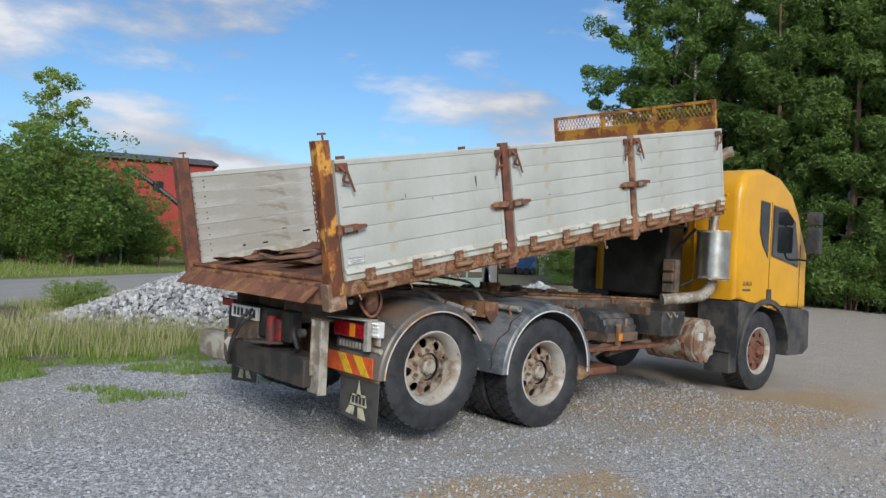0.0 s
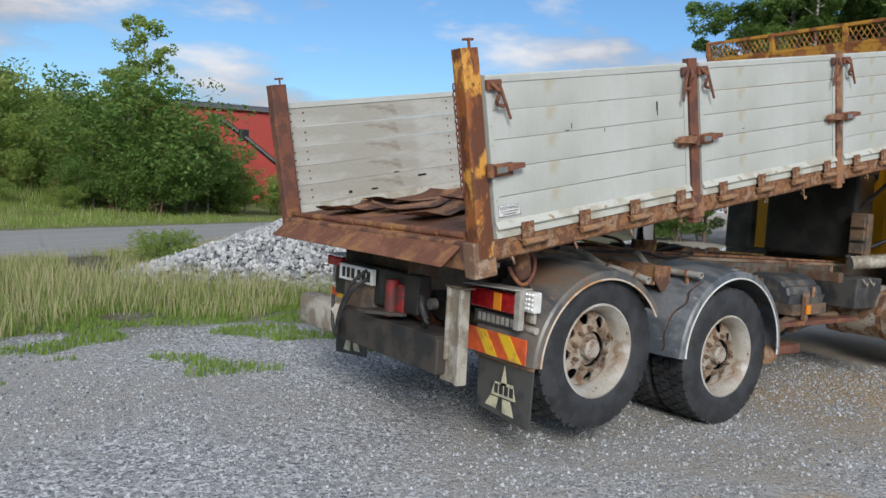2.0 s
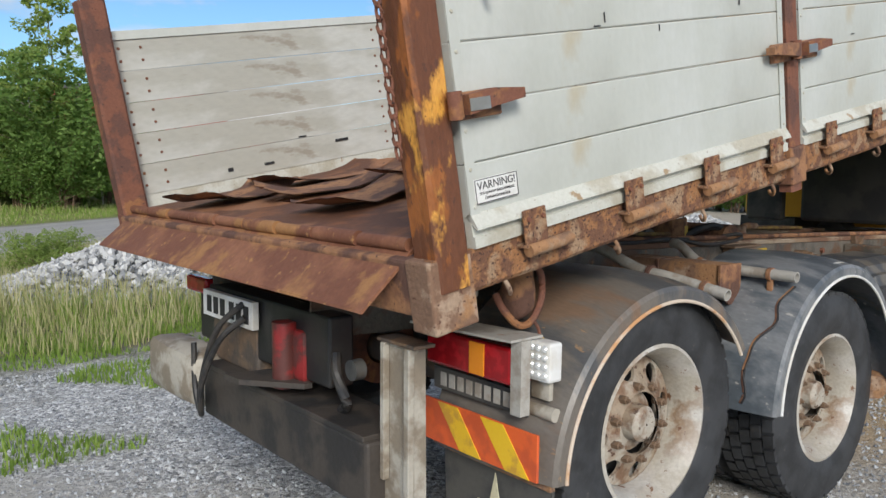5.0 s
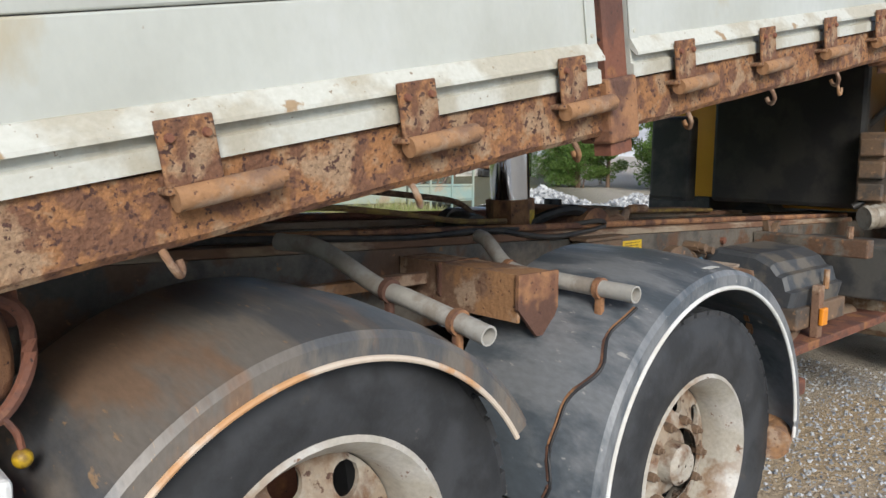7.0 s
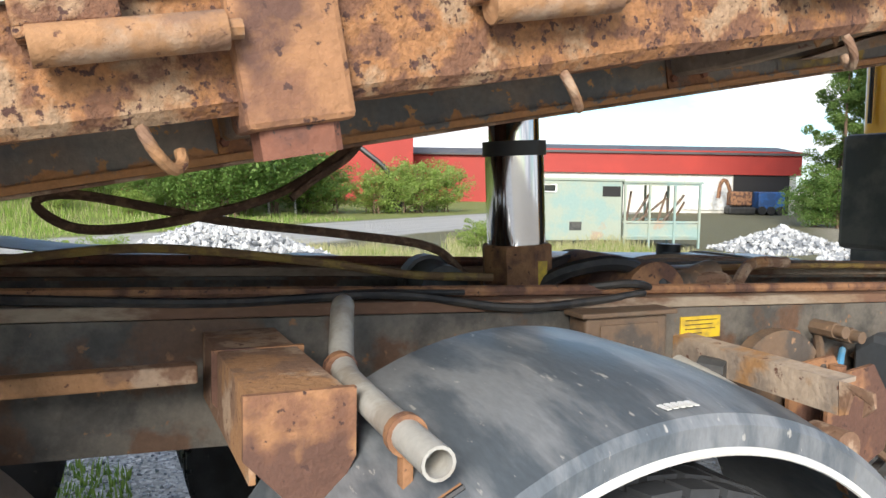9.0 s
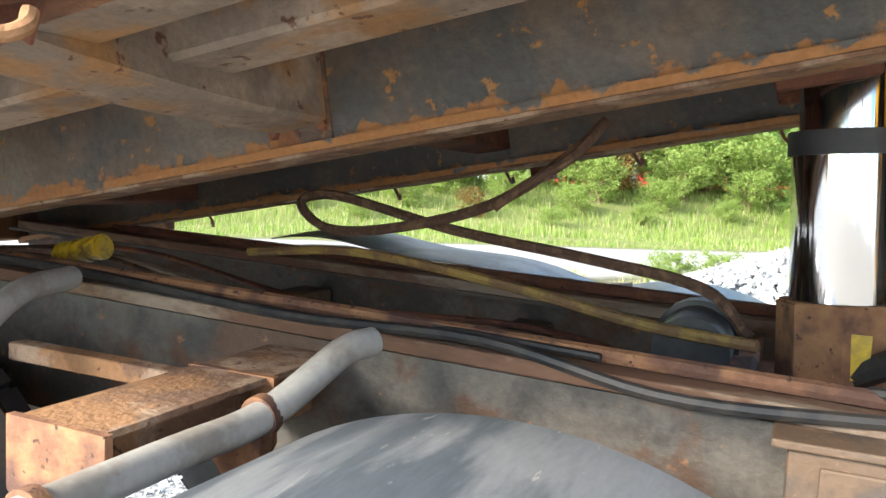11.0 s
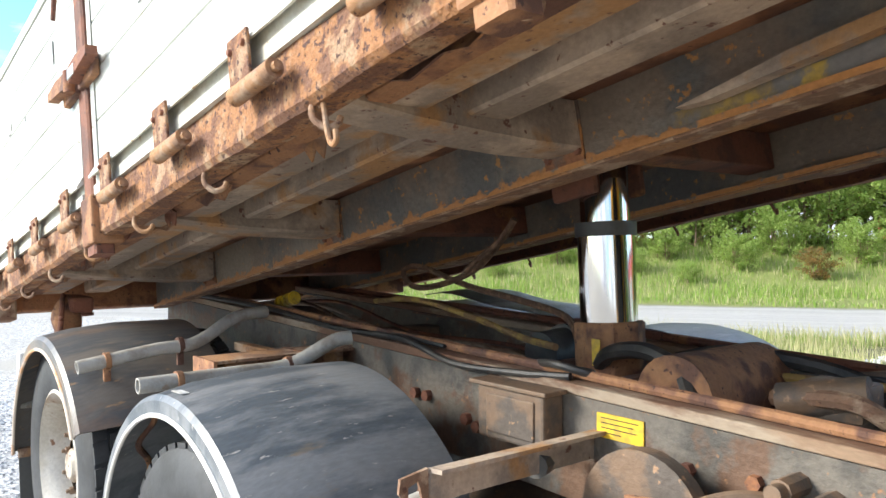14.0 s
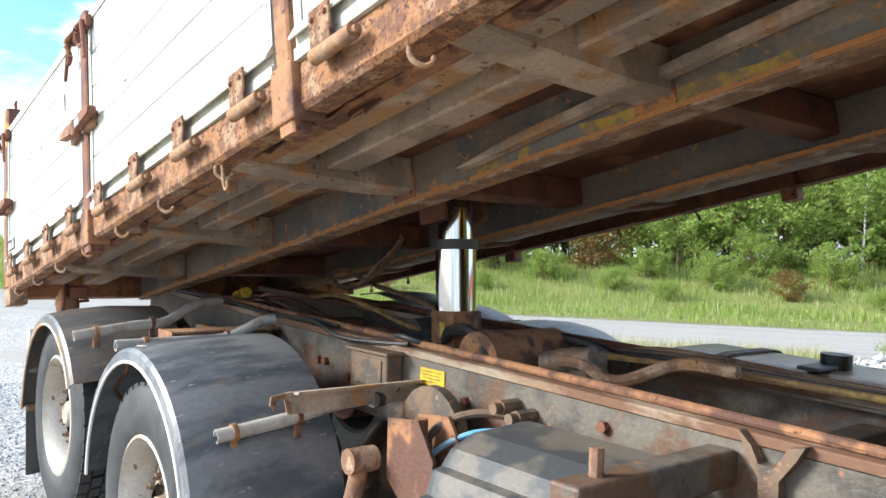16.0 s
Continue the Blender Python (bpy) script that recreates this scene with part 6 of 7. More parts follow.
plate = tpart("tread_plate", bm, TREAD_PLATE, "loose dusty tread plate bent over the far guard", True)
bm = B()
for i in range(22):
    for j in range(8):
        x, y = 0.05 + i * 0.046, 0.62 + j * 0.05
        a = 0.016 if (i + j) % 2 else -0.016
        z = plate_height(x) + 0.012 * (1 - abs(y - 0.8) / 0.2)
        vs = [bm.verts.new(q) for q in ((x - 0.014, y - a, z + 0.001), (x, y - 0.004, z + 0.004), (x + 0.014, y + a, z + 0.001), (x, y + 0.004, z + 0.004))]
        bm.faces.new(vs)
part("tread_pattern", bm, TREAD_PLATE, plate)["kind"] = "stuff"
bm = B()
rod(bm, (0.92, 0.86, 1.112), (1.21, 0.90, 1.145), 0.021, seg=14)
tpart("guard_stub", bm, WHITE, "pale stub of a guard tube", True)
bm = B()
box(bm, 1.03, 1.08, 0.60, 0.66, 1.09, 1.19, 0.006)
tpart("plate_stop", bm, RUST_DARK)

# ---- cab ----
cab = new("cab")
cab.parent = truck
cab["label"] = "yellow truck cab with rear window"
prof = [(4.78, 1.16), (4.76, 2.46), (4.82, 2.64), (4.95, 2.76), (5.35, 2.82), (5.8, 2.76), (6.15, 2.58), (6.38, 2.32), (6.60, 1.80), (6.68, 1.50), (6.70, 1.02), (6.1, 1.02), (5.98, 1.10), (4.98, 1.16)]
bm = B()
prism(bm, prof, "y", -1.22, 1.22)
side = [e for e in bm.edges if abs(e.verts[0].co.y) > 1.2 and abs(e.verts[0].co.y - e.verts[1].co.y) < 0.01]
bmesh.ops.bevel(bm, geom=side, offset=0.10, segments=5, affect="EDGES", profile=0.55)
part("shell", bm, YELLOW, cab, smooth=True, angle=50)


def pane(name, pts, axis, at, depth, frame_w=0.03):
    """A dark framed window set into the cab wall."""
    c = Vector((sum(p[0] for p in pts) / len(pts), sum(p[1] for p in pts) / len(pts)))
    d = 1 if depth > 0 else -1
    bm = B()
    prism(bm, [tuple(c + (Vector(p) - c) * 1.06) for p in pts], axis, at, at + 0.006 * d)
    w = part("window", bm, BLACK_PL, cab, "dark framed cab window")
    bm = B()
    prism(bm, pts, axis, at + 0.0065 * d, at + 0.010 * d)
    part("pane", bm, GLASS_DARK, w, "dark tinted glass")


GLASS_DARK = mat("cab_glass", (0.012, 0.016, 0.018), 0.04, 0, bump=0.0, spec=0.7, grain=0.0)
pane("rear", [(0.30, 2.36), (-0.47, 2.36), (-0.50, 2.30), (-0.50, 2.0), (-0.46, 1.94), (0.29, 1.94), (0.33, 2.0), (0.33, 2.32)], "x", 4.765, -1)
for d in (-1, 1):
    pane("quarter", [(5.27, 2.40), (5.50, 2.38), (5.50, 1.72), (5.36, 1.86), (5.27, 2.02)], "y", 1.222 * d, d)
    pane("door", [(5.62, 2.36), (5.98, 2.33), (6.22, 2.18), (6.34, 1.80), (6.34, 1.62), (5.62, 1.74)], "y", 1.222 * d, d)
    bm = B()
    for x in (5.56, 6.42):
        box(bm, x, x + 0.008, min(1.219 * d, 1.224 * d), max(1.219 * d, 1.224 * d), 1.05, 2.42 if x < 6 else 1.9)
    box(bm, 5.56, 6.42, min(1.219 * d, 1.224 * d), max(1.219 * d, 1.224 * d), 1.05, 1.058)
    part("door_seam", bm, INK, cab)
    bm = B()
    prism(bm, [(5.52, 1.30), (5.62, 1.30), (5.64, 1.10), (5.52, 1.10)], "y", 1.222 * d, 1.236 * d)
    part("door_handle", bm, BLACK_PL, cab, "black door handle recess")
    bm = B()
    prism(bm, [(4.80, 1.155), (6.66, 1.02), (6.74, 0.98), (6.76, 0.50), (6.60, 0.42), (6.14, 0.42)] + [(5.5 + 0.62 * math.cos(radians(a)), 0.50 + 0.62 * math.sin(radians(a))) for a in range(0, 181, 12)] + [(4.80, 0.50)], "y", 1.24 * d, 0.70 * d)
    part("wheel_arch", bm, BLACK_PL, cab, "dark grey plastic wheel arch and step")
    bm = B()
    prism(bm, [(5.5 + r * math.cos(radians(a)), 0.50 + r * math.sin(radians(a))) for r, seq in ((0.68, range(0, 181, 10)), (0.62, range(180, -1, -10))) for a in seq], "y", 1.238 * d, 1.262 * d)
    part("arch_lip", bm, BLACK_PL, cab, smooth=True)
    mirror = new("mirror")
    mirror.parent = cab
    for z0, z1 in ((1.78, 2.14), (2.16, 2.34)):
        bm = B()
        box(bm, 6.30, 6.40, min(1.33 * d, 1.52 * d), max(1.33 * d, 1.52 * d), z0, z1, 0.03)
        part("mirror_housing", bm, BLACK_PL, mirror, smooth=True)
    bm = B()
    tube(bm, [(6.34, 1.22 * d, 2.30), (6.35, 1.40 * d, 2.33), (6.36, 1.43 * d, 2.0), (6.35, 1.40 * d, 1.72), (6.34, 1.22 * d, 1.70)], 0.014, 8, 5)
    part("mirror_arm", bm, BLACK, mirror, smooth=True)
bm = B()
for y in (-0.85, -0.62, 0.45, 0.62, 0.88):
    box(bm, 4.748, 4.762, y - 0.012, y + 0.012, 1.2, 2.42, 0.004)
box(bm, 4.748, 4.762, -1.05, 1.05, 2.44, 2.47, 0.004)
part("rear_ribs", bm, YELLOW, cab)
bm = B()
box(bm, 4.752, 4.758, 0.60, 0.74, 1.86, 1.94, 0.002)
part("vent", bm, BLACK, cab, "black vent in the rear wall")
bm = B()
rod(bm, (4.74, 1.12, 1.85), (4.74, 1.12, 2.4), 0.012, seg=8)
part("grab_rail", bm, BLACK, cab)
bm = B()
box(bm, 6.50, 6.78, -1.18, 1.18, 0.42, 0.98, 0.05)
part("bumper", bm, BLACK_PL, cab, "dark plastic bumper", smooth=True)
bm = B()
box(bm, 6.20, 6.42, -0.9, 0.9, 2.55, 2.66, 0.03)
part("roof_visor", bm, DARKRED, cab, "dark red roof sign and visor", smooth=True)
letters("EURO5", 0.075, pose(5.02, -1.2235, 1.34, 90, 0, 0), BLACK_PL, cab)
bm = B()
box(bm, 4.90, 5.10, -1.2236, -1.2215, 1.275, 1.30)
part("text_bar", bm, BLACK_PL, cab)
bm = B()
box(bm, 4.82, 5.0, -1.15, -0.82, 0.26, 0.52, 0.006)
part("front_mud_flap", bm, BLACK_PL, cab, m=pose(-0.02, 0, 0))

bm = B()
tube(bm, [(0.02, -0.25, 1.235), (0.10, -0.25, 1.255), (0.17, -0.25, 1.265)], 0.026, 12, 4)
for k in range(4):
    rod(bm, (0.03 + k * 0.04, -0.25, 1.238 + k * 0.009), (0.045 + k * 0.04, -0.25, 1.242 + k * 0.009), 0.031, seg=14)
tpart("yellow_fitting", bm, YBAND, "yellow hydraulic fitting", True)

# ---- surroundings ----
def from_arrays(name, verts, faces, material):
    me = bpy.data.meshes.new(name)
    me.from_pydata(verts, [], faces)
    me.materials.append(material)
    me.update()
    return me


def leaf_cloud(centres, count, leaf, r, squash=0.8, corners=4):
    """Small bent leaf shapes scattered in clumps."""
    verts, faces = [], []
    for k in range(count):
        c, cr = centres[r.randrange(len(centres))]
        d = Vector((r.gauss(0, 1), r.gauss(0, 1), r.gauss(0, 1))).normalized() * cr * (0.35 + 0.65 * r.random() ** 0.5)
        d.z *= squash
        p = c + d
        u = Vector((r.gauss(0, 1), r.gauss(0, 1), r.gauss(0, 0.7))).normalized()
        w = u.cross(Vector((r.gauss(0, 1), r.gauss(0, 1), r.gauss(0, 1)))).normalized()
        s = leaf * (0.6 + 0.8 * r.random())
        i = len(verts)
        verts += [p - u * s, p + w * s * 0.45, p + u * s, p - w * s * 0.45] if corners == 4 else [p - u * s, p + w * s * 0.6, p + u * s]
        faces.append(tuple(range(i, i + corners)))
    return verts, faces


def tree(name, seed, height, spread, first, leaf_material, bark, leaves, leaf, label, category="tree", conic=False, trunks=1):
    r = random.Random(seed)
    t = thing(name, label, category)
    centres = []
    for q in range(trunks):
        bm = B()
        a = r.random() * 6.28
        off = Vector((math.cos(a), math.sin(a), 0)) * (0.0 if trunks == 1 else spread * 0.45 * r.random())
        hq = height * (0.85 + 0.15 * r.random()) if trunks == 1 else height * (0.55 + 0.45 * r.random())
        lean = Vector((r.uniform(-0.05, 0.05), r.uniform(-0.05, 0.05), 0)) * hq
        line = [off + lean * (k / 5) ** 1.5 + Vector((r.uniform(-0.06, 0.06), r.uniform(-0.06, 0.06), hq * k / 5)) for k in range(6)]
        r0 = 0.011 * hq + 0.02
        for k in range(5):
            rod(bm, line[k], line[k + 1], r0 * (1 - k / 5.6), r0 * (1 - (k + 1) / 5.6), 8, False)
        nb = 30 if trunks == 1 else 11
        for k in range(nb):
            f = first + (1 - first) * (k + r.random() * 0.8) / nb
            f = min(f, 0.98)
            i = min(int(f * 5), 4)
            p = line[i].lerp(line[i + 1], f * 5 - i)
            ang = k * 2.4 + r.random()
            reach = spread * ((1.05 - f) ** 0.8 if conic else (0.55 + 0.5 * math.sin(math.pi * min(1, (f - first) / (1 - first) * 0.9 + 0.1)))) * (0.7 + 0.5 * r.random())
            rise = -0.1 if conic else 0.55
            tip = p + Vector((math.cos(ang) * reach, math.sin(ang) * reach, reach * rise * r.uniform(0.5, 1.2)))
            rod(bm, p, tip, r0 * 0.35 * (1.1 - f), 0.006, 5, False)
            for g in (0.45, 0.75, 1.0):
                centres.append((p.lerp(tip, g) + Vector((r.uniform(-0.2, 0.2), r.uniform(-0.2, 0.2), r.uniform(-0.1, 0.2))) * spread * 0.3, spread * (0.13 + 0.17 * r.random())))
        centres.append((line[-1], spread * 0.16))
        part("trunk", bm, bark, t, smooth=True)
    v, f = leaf_cloud(centres, leaves, leaf, r, corners=3 if leaves > 12000 else 4)
    share("crown", from_arrays("crown", v, f, leaf_material), leaf_material, t)
    return t


protos = {
    "birch": tree("birch_tree", 1, 13, 2.0, 0.15, LEAF, BIRCH, 21000, 0.105, "tall leafy birch with pale trunk"),
    "aspen": tree("aspen_tree", 2, 11.5, 1.9, 0.06, LEAF_DARK, BARK, 21000, 0.105, "tall dark green leafy tree"),
    "spruce": tree("spruce_tree", 3, 14, 2.4, 0.05, LEAF_DARK, BARK, 21000, 0.105, "tall dark green spruce tree", conic=True),
    "bush": tree("willow_bush", 4, 5.2, 2.4, 0.05, LEAF, BARK, 11000, 0.085, "dense green roadside bush", "bush", trunks=6),
    "scrub": tree("scrub_bush", 5, 3.0, 1.7, 0.02, LEAF_LIGHT, BARK, 6500, 0.075, "light green scrub at the edge of the field", "bush", trunks=5),
    "rowan": tree("rowan_bush", 6, 3.2, 1.5, 0.03, LEAF_RED, BARK, 5000, 0.075, "scrub with reddish leaves", "bush", trunks=4),
    "sapling": tree("birch_sapling", 8, 7.0, 1.3, 0.15, LEAF_LIGHT, BIRCH, 3500, 0.10, "slender young birch with pale trunk"),
}
used = set()


def plant(kind, x, y, scale, turn, group):
    ob = protos[kind]
    m = pose(x, y, ground_height(x, y) - 0.05, 0, 0, turn) @ Matrix.Diagonal((scale, scale, scale * (0.9 + 0.2 * rng.random()), 1))
    if kind in used:
        c = copy_thing(ob, m)
    else:
        used.add(kind)
        c = ob
    c.matrix_basis = m
    c["group"] = group


# wood beyond the cab
for k in range(45):
    x = 27.5 + 10 * rng.random() ** 1.4
    y = 1.5 + 14.8 * (k + rng.random()) / 45
    plant(("birch", "aspen", "spruce", "aspen")[k % 4], x, y, 0.85 + 0.4 * rng.random(), rng.random() * 360, "trees beyond the cab")
for k in range(18):
    plant("bush", 26.6 + rng.random() * 2, 1 + 14.8 * (k + rng.random()) / 18, 0.4 + 0.25 * rng.random(), rng.random() * 360, "undergrowth of the wood")
for kind, x, y, f in (("spruce", 27.2, 19.4, 0.62), ("aspen", 28.4, 20.6, 0.6), ("birch", 30.2, 20.4, 0.58), ("aspen", 27.8, 18.2, 0.66), ("bush", 26.8, 19.0, 0.5), ("bush", 27.4, 20.8, 0.45)):
    plant(kind, x, y, f, rng.random() * 360, "trees beyond the cab")
# row of bushes behind the field
for k in range(64):
    f = (k * 0.618) % 1.0
    n, a = 20.5 + 6.5 * f, -16 + 46 * (k + rng.random()) / 64
    x, y = 0.8 * a - 0.6 * n, 0.6 * a + 0.8 * n
    plant(("scrub", "scrub", "scrub", "scrub", "rowan", "scrub", "scrub", "scrub", "scrub")[k % 9] if k % 7 or f < 0.6 else "sapling", x, y, (0.26 + 0.95 * f * f) * (0.85 + 0.4 * rng.random()), rng.random() * 360, "bushes behind the field")
for k in range(24):
    n, a = 27.8 + 2.6 * rng.random(), -16 + 46 * (k + rng.random()) / 24
    plant("scrub" if k % 12 else "rowan", 0.8 * a - 0.6 * n, 0.6 * a + 0.8 * n, 1.2 + 0.5 * rng.random(), rng.random() * 360, "bushes behind the field")
for k in range(30):
    n, a = 31.0 + 6.0 * rng.random(), -22 + 36 * (k + rng.random()) / 30
    x, y = 0.8 * a - 0.6 * n, 0.6 * a + 0.8 * n
    plant(("birch", "sapling", "sapling")[k % 3], x, y, 0.65 + 0.35 * rng.random(), rng.random() * 360, "trees behind the field")
for x, y, s in ((3.7, 28.6, 0.62), (4.6, 29.4, 1.3), (6.2, 30.5, 1.0), (7.8, 31.4, 0.72), (2.4, 28.2, 0.38), (9.4, 32.4, 0.66), (5.2, 28.0, 0.7)):
    plant("bush", x, y, s, rng.random() * 360, "tall bushes by the road")


for x, y, s in ((4.3, 28.9, 0.74), (5.3, 29.2, 0.70), (7.3, 30.8, 0.6), (8.6, 31.6, 0.56), (3.0, 28.6, 0.45)):
    plant("sapling", x, y, s, rng.random() * 360, "tall bushes by the road")


# blades of grass
def blades(name, count, place, height, width, material, label, seed):
    r = random.Random(seed)
    verts, faces = [], []
    made = 0
    while made < count:
        q = place(r)
        if q is None:
            continue
        x, y, s = q
        z = ground_height(x, y) - 0.01
        a, h = r.random() * 6.28, height * s * (0.5 + 0.8 * r.random())
        dx, dy = math.cos(a) * width, math.sin(a) * width
        lx, ly = r.gauss(0, 0.22) * h, r.gauss(0, 0.22) * h
        i = len(verts)
        verts += [(x - dx, y - dy, z), (x + dx, y + dy, z), (x + dx * 0.6 + lx * 0.4, y + dy * 0.6 + ly * 0.4, z + h * 0.6), (x - dx * 0.6 + lx * 0.4, y - dy * 0.6 + ly * 0.4, z + h * 0.6), (x + lx, y + ly, z + h)]
        faces += [(i, i + 1, i + 2, i + 3), (i + 3, i + 2, i + 4)]
        made += 1
    ob = new(name, from_arrays(name, verts, faces, material))
    return tagged(ob, label, "grass", kind="stuff")


def across(x, y):
    return -0.6 * x + 0.8 * y


def verge(r):
    x, y = r.uniform(-14, 12), r.uniform(3.2, 14)
    if across(x, y) > 9.4 or noise.noise(Vector((x * 0.5, y * 0.5, 4))) < -0.25 + max(0, 5.2 - y) * 0.25:
        return None
    if x * 1.0 - y * 1.1 > 3:
        return None
    return x, y, 0.6 + 0.7 * abs(noise.noise(Vector((x * 0.4, y * 0.4, 1)))) + (0.25 if 5 < y < 8 else 0)


def fringe(r):
    x, y = r.uniform(-9, 6), r.uniform(1.5, 5.5)
    if noise.noise(Vector((x * 1.1, y * 1.6, 9))) < -0.08 + max(0, 3.4 - y) * 0.3:
        return None
    return x, y, 0.5 + 0.5 * r.random()


def field(r):
    n, a = 15.2 + 12 * r.random(), r.uniform(-34, 24)
    f = noise.noise(Vector((n * 0.5, a * 0.35, 2)))
    if f + 0.5 * r.random() < -0.05:
        return None
    return 0.8 * a - 0.6 * n, 0.6 * a + 0.8 * n, (0.6 + 0.8 * r.random()) * (1 + f) * (0.7 if n < 18 else 1.25)


blades("tall_grass", 34000, verge, 0.33, 0.0055, STRAW, "tall dry straw-coloured grass on the verge", 11)
blades("verge_grass", 30000, verge, 0.21, 0.0065, GRASS, "fresh green grass between the straw", 12)
blades("weed_tufts", 42000, fringe, 0.085, 0.007, GRASS, "low green tufts creeping into the gravel", 13)
blades("field_grass", 42000, field, 0.17, 0.013, GRASS, "sunlit green field grass beyond the road", 14)
blades("field_straw", 16000, field, 0.20, 0.008, STRAW, "pale seed heads over the field", 15)


def stones(name, count, place, size, material, label, seed, category="stones"):
    r = random.Random(seed)
    base = [Vector(p) for p in ((1, 0, 0), (-1, 0, 0), (0, 1, 0), (0, -1, 0), (0, 0, 1), (0, 0, -1))]
    tris = ((0, 2, 4), (2, 1, 4), (1, 3, 4), (3, 0, 4), (2, 0, 5), (1, 2, 5), (3, 1, 5), (0, 3, 5))
    verts, faces = [], []
    for _ in range(count):
        x, y, z, s = place(r)
        rot = Euler((r.random() * 6, r.random() * 6, r.random() * 6)).to_matrix()
        i = len(verts)
        k = size * s
        for b in base:
            verts.append(Vector((x, y, z)) + rot @ (b * k * r.uniform(0.55, 1.25)))
        faces += [tuple(i + a for a in f) for f in tris]
    ob = new(name, from_arrays(name, verts, faces, material))
    return tagged(ob, label, category, kind="stuff")


def yard(r):
    while True:
        x, y = r.uniform(-5, 5), r.uniform(-4.6, 3.6)
        if noise.noise(Vector((x * 0.9, y * 0.9, 0))) + r.random() * 0.8 > 0.1:
            return x, y, 0.002, 0.4 + 1.2 * r.random() ** 3


stones("loose_gravel", 80000, yard, 0.0105, PEBBLE, "loose grey crushed stone on the yard", 21)


def pile(cx, cy, rad, high, count, size, seed, name="gravel_pile"):
    bm = B()
    rows = []
    for j in range(9):
        f = j / 8
        ring = []
        for k in range(28):
            a = 2 * math.pi * k / 28
            rr = rad * (1 - f) * (1 + 0.15 * noise.noise(Vector((math.cos(a) * 2, math.sin(a) * 2, seed))))
            ring.append(bm.verts.new((cx + rr * math.cos(a) * 1.15, cy + rr * math.sin(a) * 0.85, high * (f ** 1.1) - 0.03)))
        rows.append(ring)
    for a, b in zip(rows, rows[1:]):
        for k in range(28):
            bm.faces.new((a[k], a[(k + 1) % 28], b[(k + 1) % 28], b[k]))
    t = thing(name, "heap of pale grey crushed stone", "gravel heap")
    part("core", bm, STONE, t)

    def on_pile(r):
        f, a = r.random() ** 0.7, r.random() * 6.283
        rr = rad * f * (1 + 0.15 * noise.noise(Vector((math.cos(a) * 2, math.sin(a) * 2, seed)))) * 1.06
        return cx + rr * math.cos(a) * 1.15, cy + rr * math.sin(a) * 0.85, max(0.01, high * max(0, 1 - f) ** 1.1 + 0.01), 0.5 + 0.9 * r.random()
    ob = stones("crushed_rubble", count, on_pile, size, PEBBLE_L, "pale crushed stones", seed, "")
    ob.parent = t


PEBBLE_L = island_mat("heap_stone", (0.20, 0.21, 0.22), (0.62, 0.62, 0.61), 0.85)
pile(2.0, 7.9, 2.3, 0.98, 6000, 0.05, 31)
pile(15.6, 11.6, 1.5, 0.55, 900, 0.07, 32)
pile(15.4, 8.4, 1.5, 0.5, 900, 0.07, 33)

# weeds by the heap
for x, y, s in ((0.2, 9.4, 0.22), (7.6, 11.6, 0.3), (8.2, 12.0, 0.25), (8.9, 12.9, 0.22), (0.7, 10.0, 0.2)):
    plant("scrub", x, y, s, rng.random() * 360, "weeds by the road")

# ---- green site hut with a cage ----
hut = thing("site_hut", "faded green site hut with an open cage of scrap beside it", "hut", (9.8, 13.55, 0), turn=-13)
bm = B()
box(bm, 0, 2.25, 0, 1.7, 0.18, 1.58, 0.02)
part("body", bm, TEAL, hut)
bm = B()
box(bm, -0.03, 2.3, -0.03, 1.73, 1.58, 1.64, 0.01)
part("roof", bm, TEAL, hut)
bm = B()
box(bm, 0.18, 0.62, -0.015, -0.002, 1.30, 1.50, 0.03)
w = part("window", bm, WHITE, hut, "small white framed window")
bm = B()
box(bm, 0.22, 0.58, -0.022, -0.016, 1.33, 1.47)
part("pane", bm, GLASS_DARK, w)
bm = B()
box(bm, 0.95, 1.25, -0.012, -0.002, 0.42, 0.62, 0.004)
part("vent", bm, BLACK_PL, hut, "dark vent grille")
# flat panel on the wall, the hatch's inner shade given as colour
bm = B()
box(bm, 1.75, 2.2, -0.012, -0.002, 1.22, 1.46, 0.004)
part("hatch", bm, SHADE_IN, hut, "dark panel standing for the shaded open hatch")
for x in (0.15, 2.1):
    bm = B()
    box(bm, x, x + 0.12, 0.1, 1.6, -0.02, 0.18)
    part("skid", bm, RUST_DARK, hut)
for x in (2.32, 2.95, 3.6, 4.25):
    for y in (0.02, 1.64):
        bm = B()
        box(bm, x, x + 0.05, y, y + 0.05, -0.02, 1.55)
        part("cage_post", bm, TEAL, hut)
for z in (0.25, 0.6, 1.5):
    for y in (0.03, 1.65):
        bm = B()
        box(bm, 2.3, 4.3, y, y + 0.03, z, z + 0.05)
        part("cage_rail", bm, TEAL, hut)
bm = B()
box(bm, 2.28, 4.34, 0, 1.7, 1.55, 1.6)
part("cage_roof", bm, TEAL, hut)
bm = B()
box(bm, 2.32, 4.3, 0.06, 1.6, 0.2, 0.58)
part("cage_floor", bm, TEAL, hut)
for k in range(8):
    bm = B()
    rod(bm, (2.5 + 0.2 * k, 0.3 + 0.12 * (k % 4), 0.6), (2.7 + 0.16 * k + 0.3 * (k % 3), 0.5, 1.35 - 0.08 * (k % 4)), 0.03, seg=6)
    part("scrap_bar", bm, GREASE, hut)


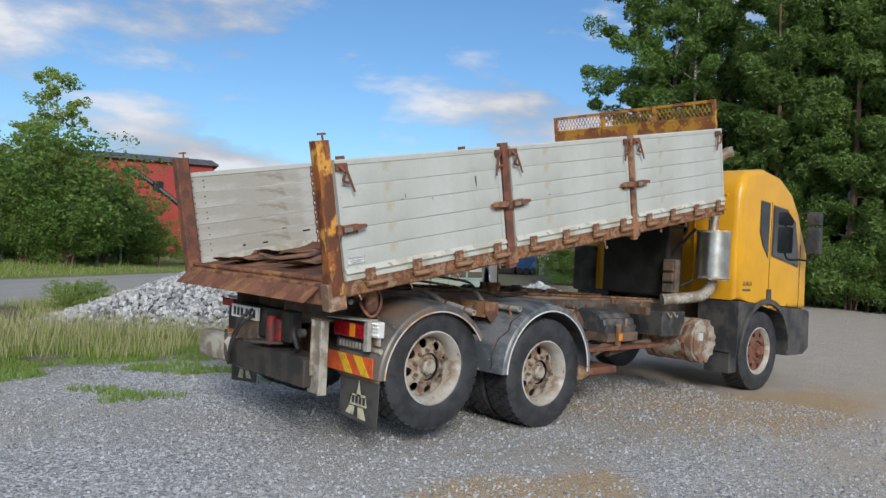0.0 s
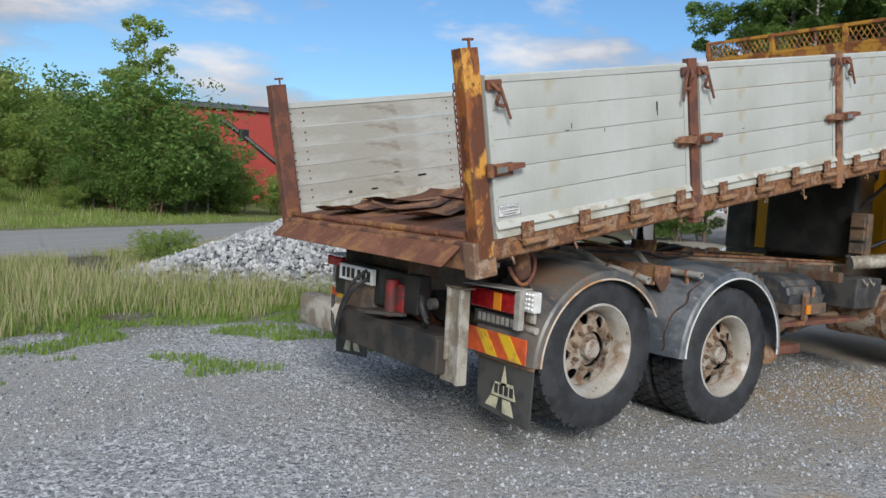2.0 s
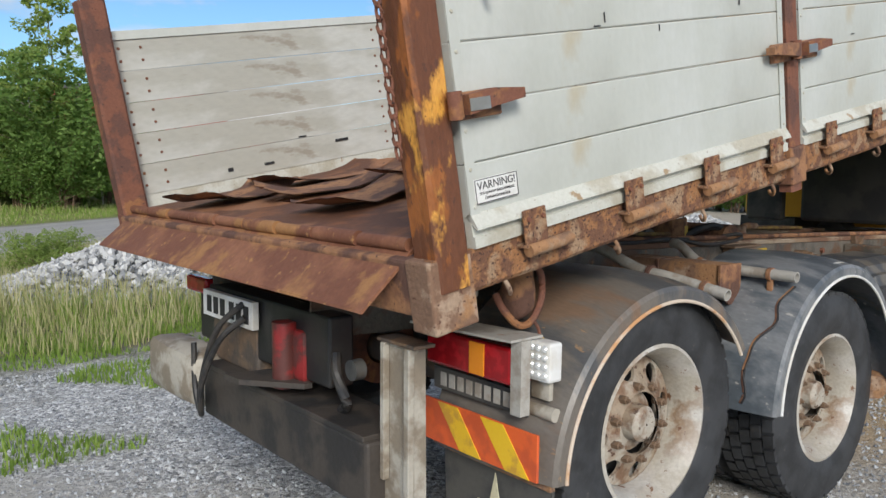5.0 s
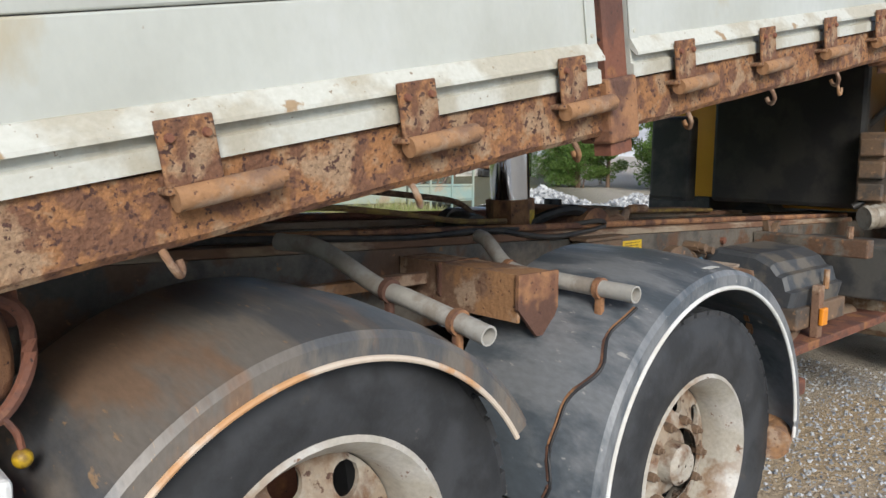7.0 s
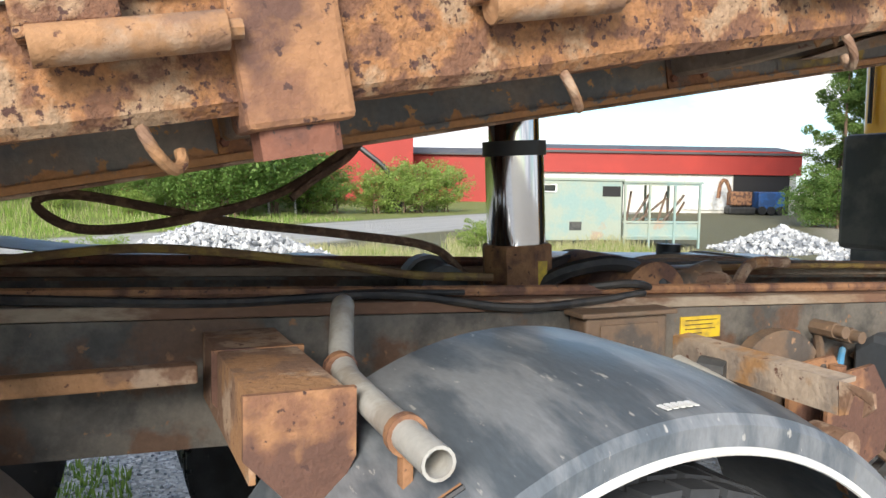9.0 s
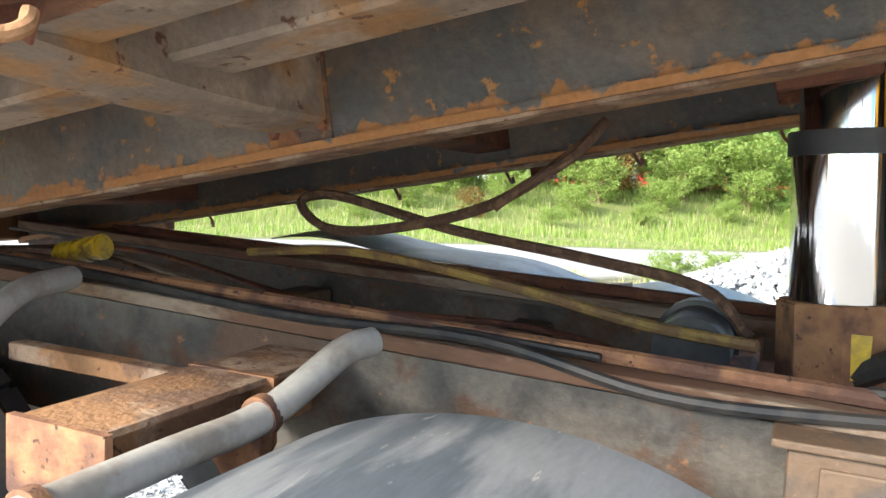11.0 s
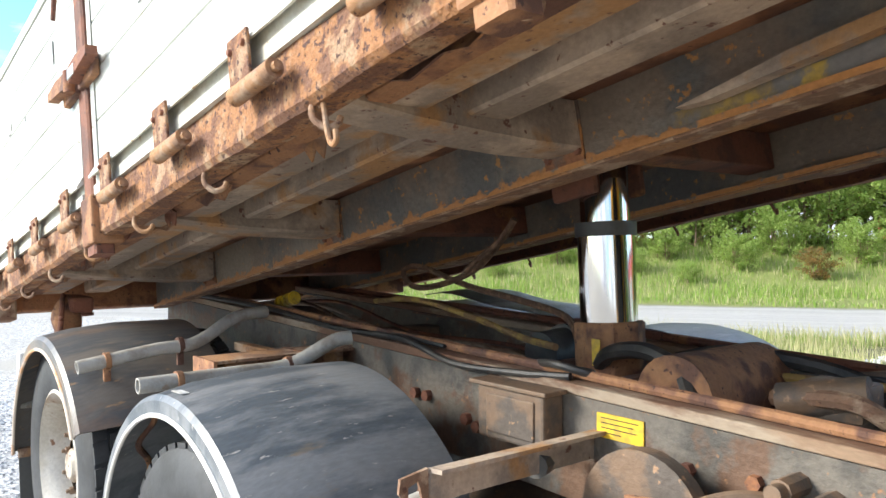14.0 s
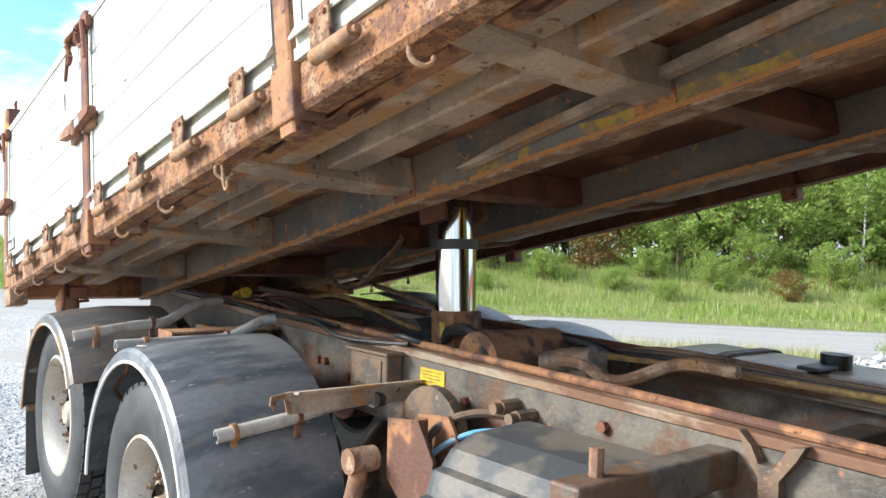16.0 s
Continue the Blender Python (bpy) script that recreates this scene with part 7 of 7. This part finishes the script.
# ---- far buildings ----
def hall(name, label, x, y, turn, length, depth, h, wall, roof_m, ribs=0.4, fascia=None):
    t = thing(name, label, "building", (x, y, 0), turn=turn)
    bm = B()
    box(bm, 0, length, 0, depth, -0.3, h)
    part("wall", bm, wall, t)
    bm = B()
    k = 0
    while k * ribs < length:
        box(bm, k * ribs, k * ribs + ribs * 0.35, -0.04, -0.002, 0, h)
        k += 1
    part("cladding", bm, wall, t)
    bm = B()
    prism(bm, [(-0.4, h), (depth / 2, h + depth * 0.07), (depth + 0.4, h), (depth + 0.4, h - 0.12), (-0.4, h - 0.12)], "x", -0.4, length + 0.4)
    part("roof", bm, roof_m, t)
    if fascia:
        bm = B()
        box(bm, -0.2, length + 0.2, -0.25, -0.05, h - fascia[0], h + 0.1)
        part("fascia", bm, fascia[1], t)
    return t


hall("red_hall", "red metal-clad hall with dark roof behind the bushes", 10.5, 57.5, -20, 13.0, 14, 7.2, RED_WALL, DARK_ROOF)
b2 = hall("red_hall", "long red metal-clad hall with a yard lamp", -16, 46.5, 12, 19.0, 14, 7.4, RED_WALL, DARK_ROOF)
bm = B()
rod(bm, (17.8, -0.5, 6.3), (17.8, 0, 6.3), 0.05, seg=8)
box(bm, 17.6, 18.0, -0.75, -0.4, 6.2, 6.4, 0.05)
part("yard_lamp", bm, PIPE_GREY, b2)
b3 = hall("red_hall", "distant low red hall", 24, 60, -30, 18, 10, 4.0, RED_WALL, DARK_ROOF, 0.6)
b4 = hall("white_workshop", "white workshop with red fascia and an dark panel standing for the shaded open bay", 24.5, 37.2, -25.5, 14.6, 8, 3.5, WHITE_WALL, DARK_ROOF, 0.6, (1.25, RED_WALL))
# no real opening: a flat dark panel paints the bay's inner shade
bm = B()
box(bm, 11.0, 14.2, -0.12, -0.045, 0, 2.3)
part("bay", bm, SHADE_IN, b4, "dark panel standing for the shaded open bay")
bm = B()
box(bm, 8.2, 10.9, -0.10, -0.045, 0.2, 2.1)
part("white_door", bm, WHITE, b4)
exc = thing("digger", "small rusty digger and blue machine before the workshop", "machine", (33.0, 31.2, 0), turn=-25)
bm = B()
box(bm, 0, 1.5, 0, 0.9, 0.0, 0.45, 0.1)
part("track", bm, BLACK, exc)
bm = B()
box(bm, 0.1, 1.3, 0.05, 0.85, 0.5, 1.3, 0.1)
part("cabin", bm, RUST, exc)
bm = B()
tube(bm, [(0.3, 0.4, 0.9), (-0.1, 0.4, 1.9), (-0.4, 0.4, 1.7), (-0.5, 0.4, 0.9)], 0.11, 6, 3)
part("boom", bm, RUST, exc)
bm = B()
box(bm, 1.7, 3.2, 0.2, 1.2, 0.25, 1.3, 0.08)
part("blue_engine", bm, BLUE_MACH, exc)
for x in (1.9, 2.4, 2.9):
    bm = B()
    rod(bm, (x, 0.1, 0.25), (x, 1.3, 0.25), 0.24, seg=14)
    part("roller", bm, BLACK, exc)
crane = thing("loader_crane", "dark timber crane arm standing in the scrub", "crane", (12.4, 34.2, 0))
bm = B()
tube(bm, [(1.4, -1.0, 0.8), (1.1, -0.8, 2.0), (0.2, -0.2, 2.9), (-1.0, 0.7, 4.0), (-2.0, 1.4, 4.8)], 0.13, 8, 4)
part("boom", bm, BLACK, crane, smooth=True)
bm = B()
box(bm, -2.4, -1.9, 1.2, 1.6, 4.5, 5.0, 0.05)
part("grab", bm, BLACK, crane)
bm = B()
box(bm, -1.2, -0.7, 0.5, 0.8, 3.7, 4.3, 0.05)
part("rotator", bm, BLACK, crane)
bm = B()
rod(bm, (1.2, -1.3, 0.55), (1.2, -0.9, 0.55), 0.55, seg=20)
part("wheel", bm, BLACK, crane, smooth=True)
for x, y, f in ((10.6, 33.0, 0.8), (12.6, 32.8, 0.62), (13.9, 33.0, 0.75), (15.2, 34.0, 0.9), (9.6, 32.6, 0.7), (16.8, 34.6, 0.8)):
    plant("scrub", x, y, f, rng.random() * 360, "bushes behind the field")
box_w = thing("white_cabinet", "white metal cabinet on the grass", "cabinet", (13.0, 20.5, 0), turn=-25)
bm = B()
box(bm, 0, 0.75, 0, 0.6, -0.03, 0.95, 0.02)
part("case", bm, WHITE, box_w)
bm = B()
box(bm, 0.05, 0.70, -0.012, -0.001, 0.05, 0.88, 0.004)
part("door", bm, WHITE, box_w)
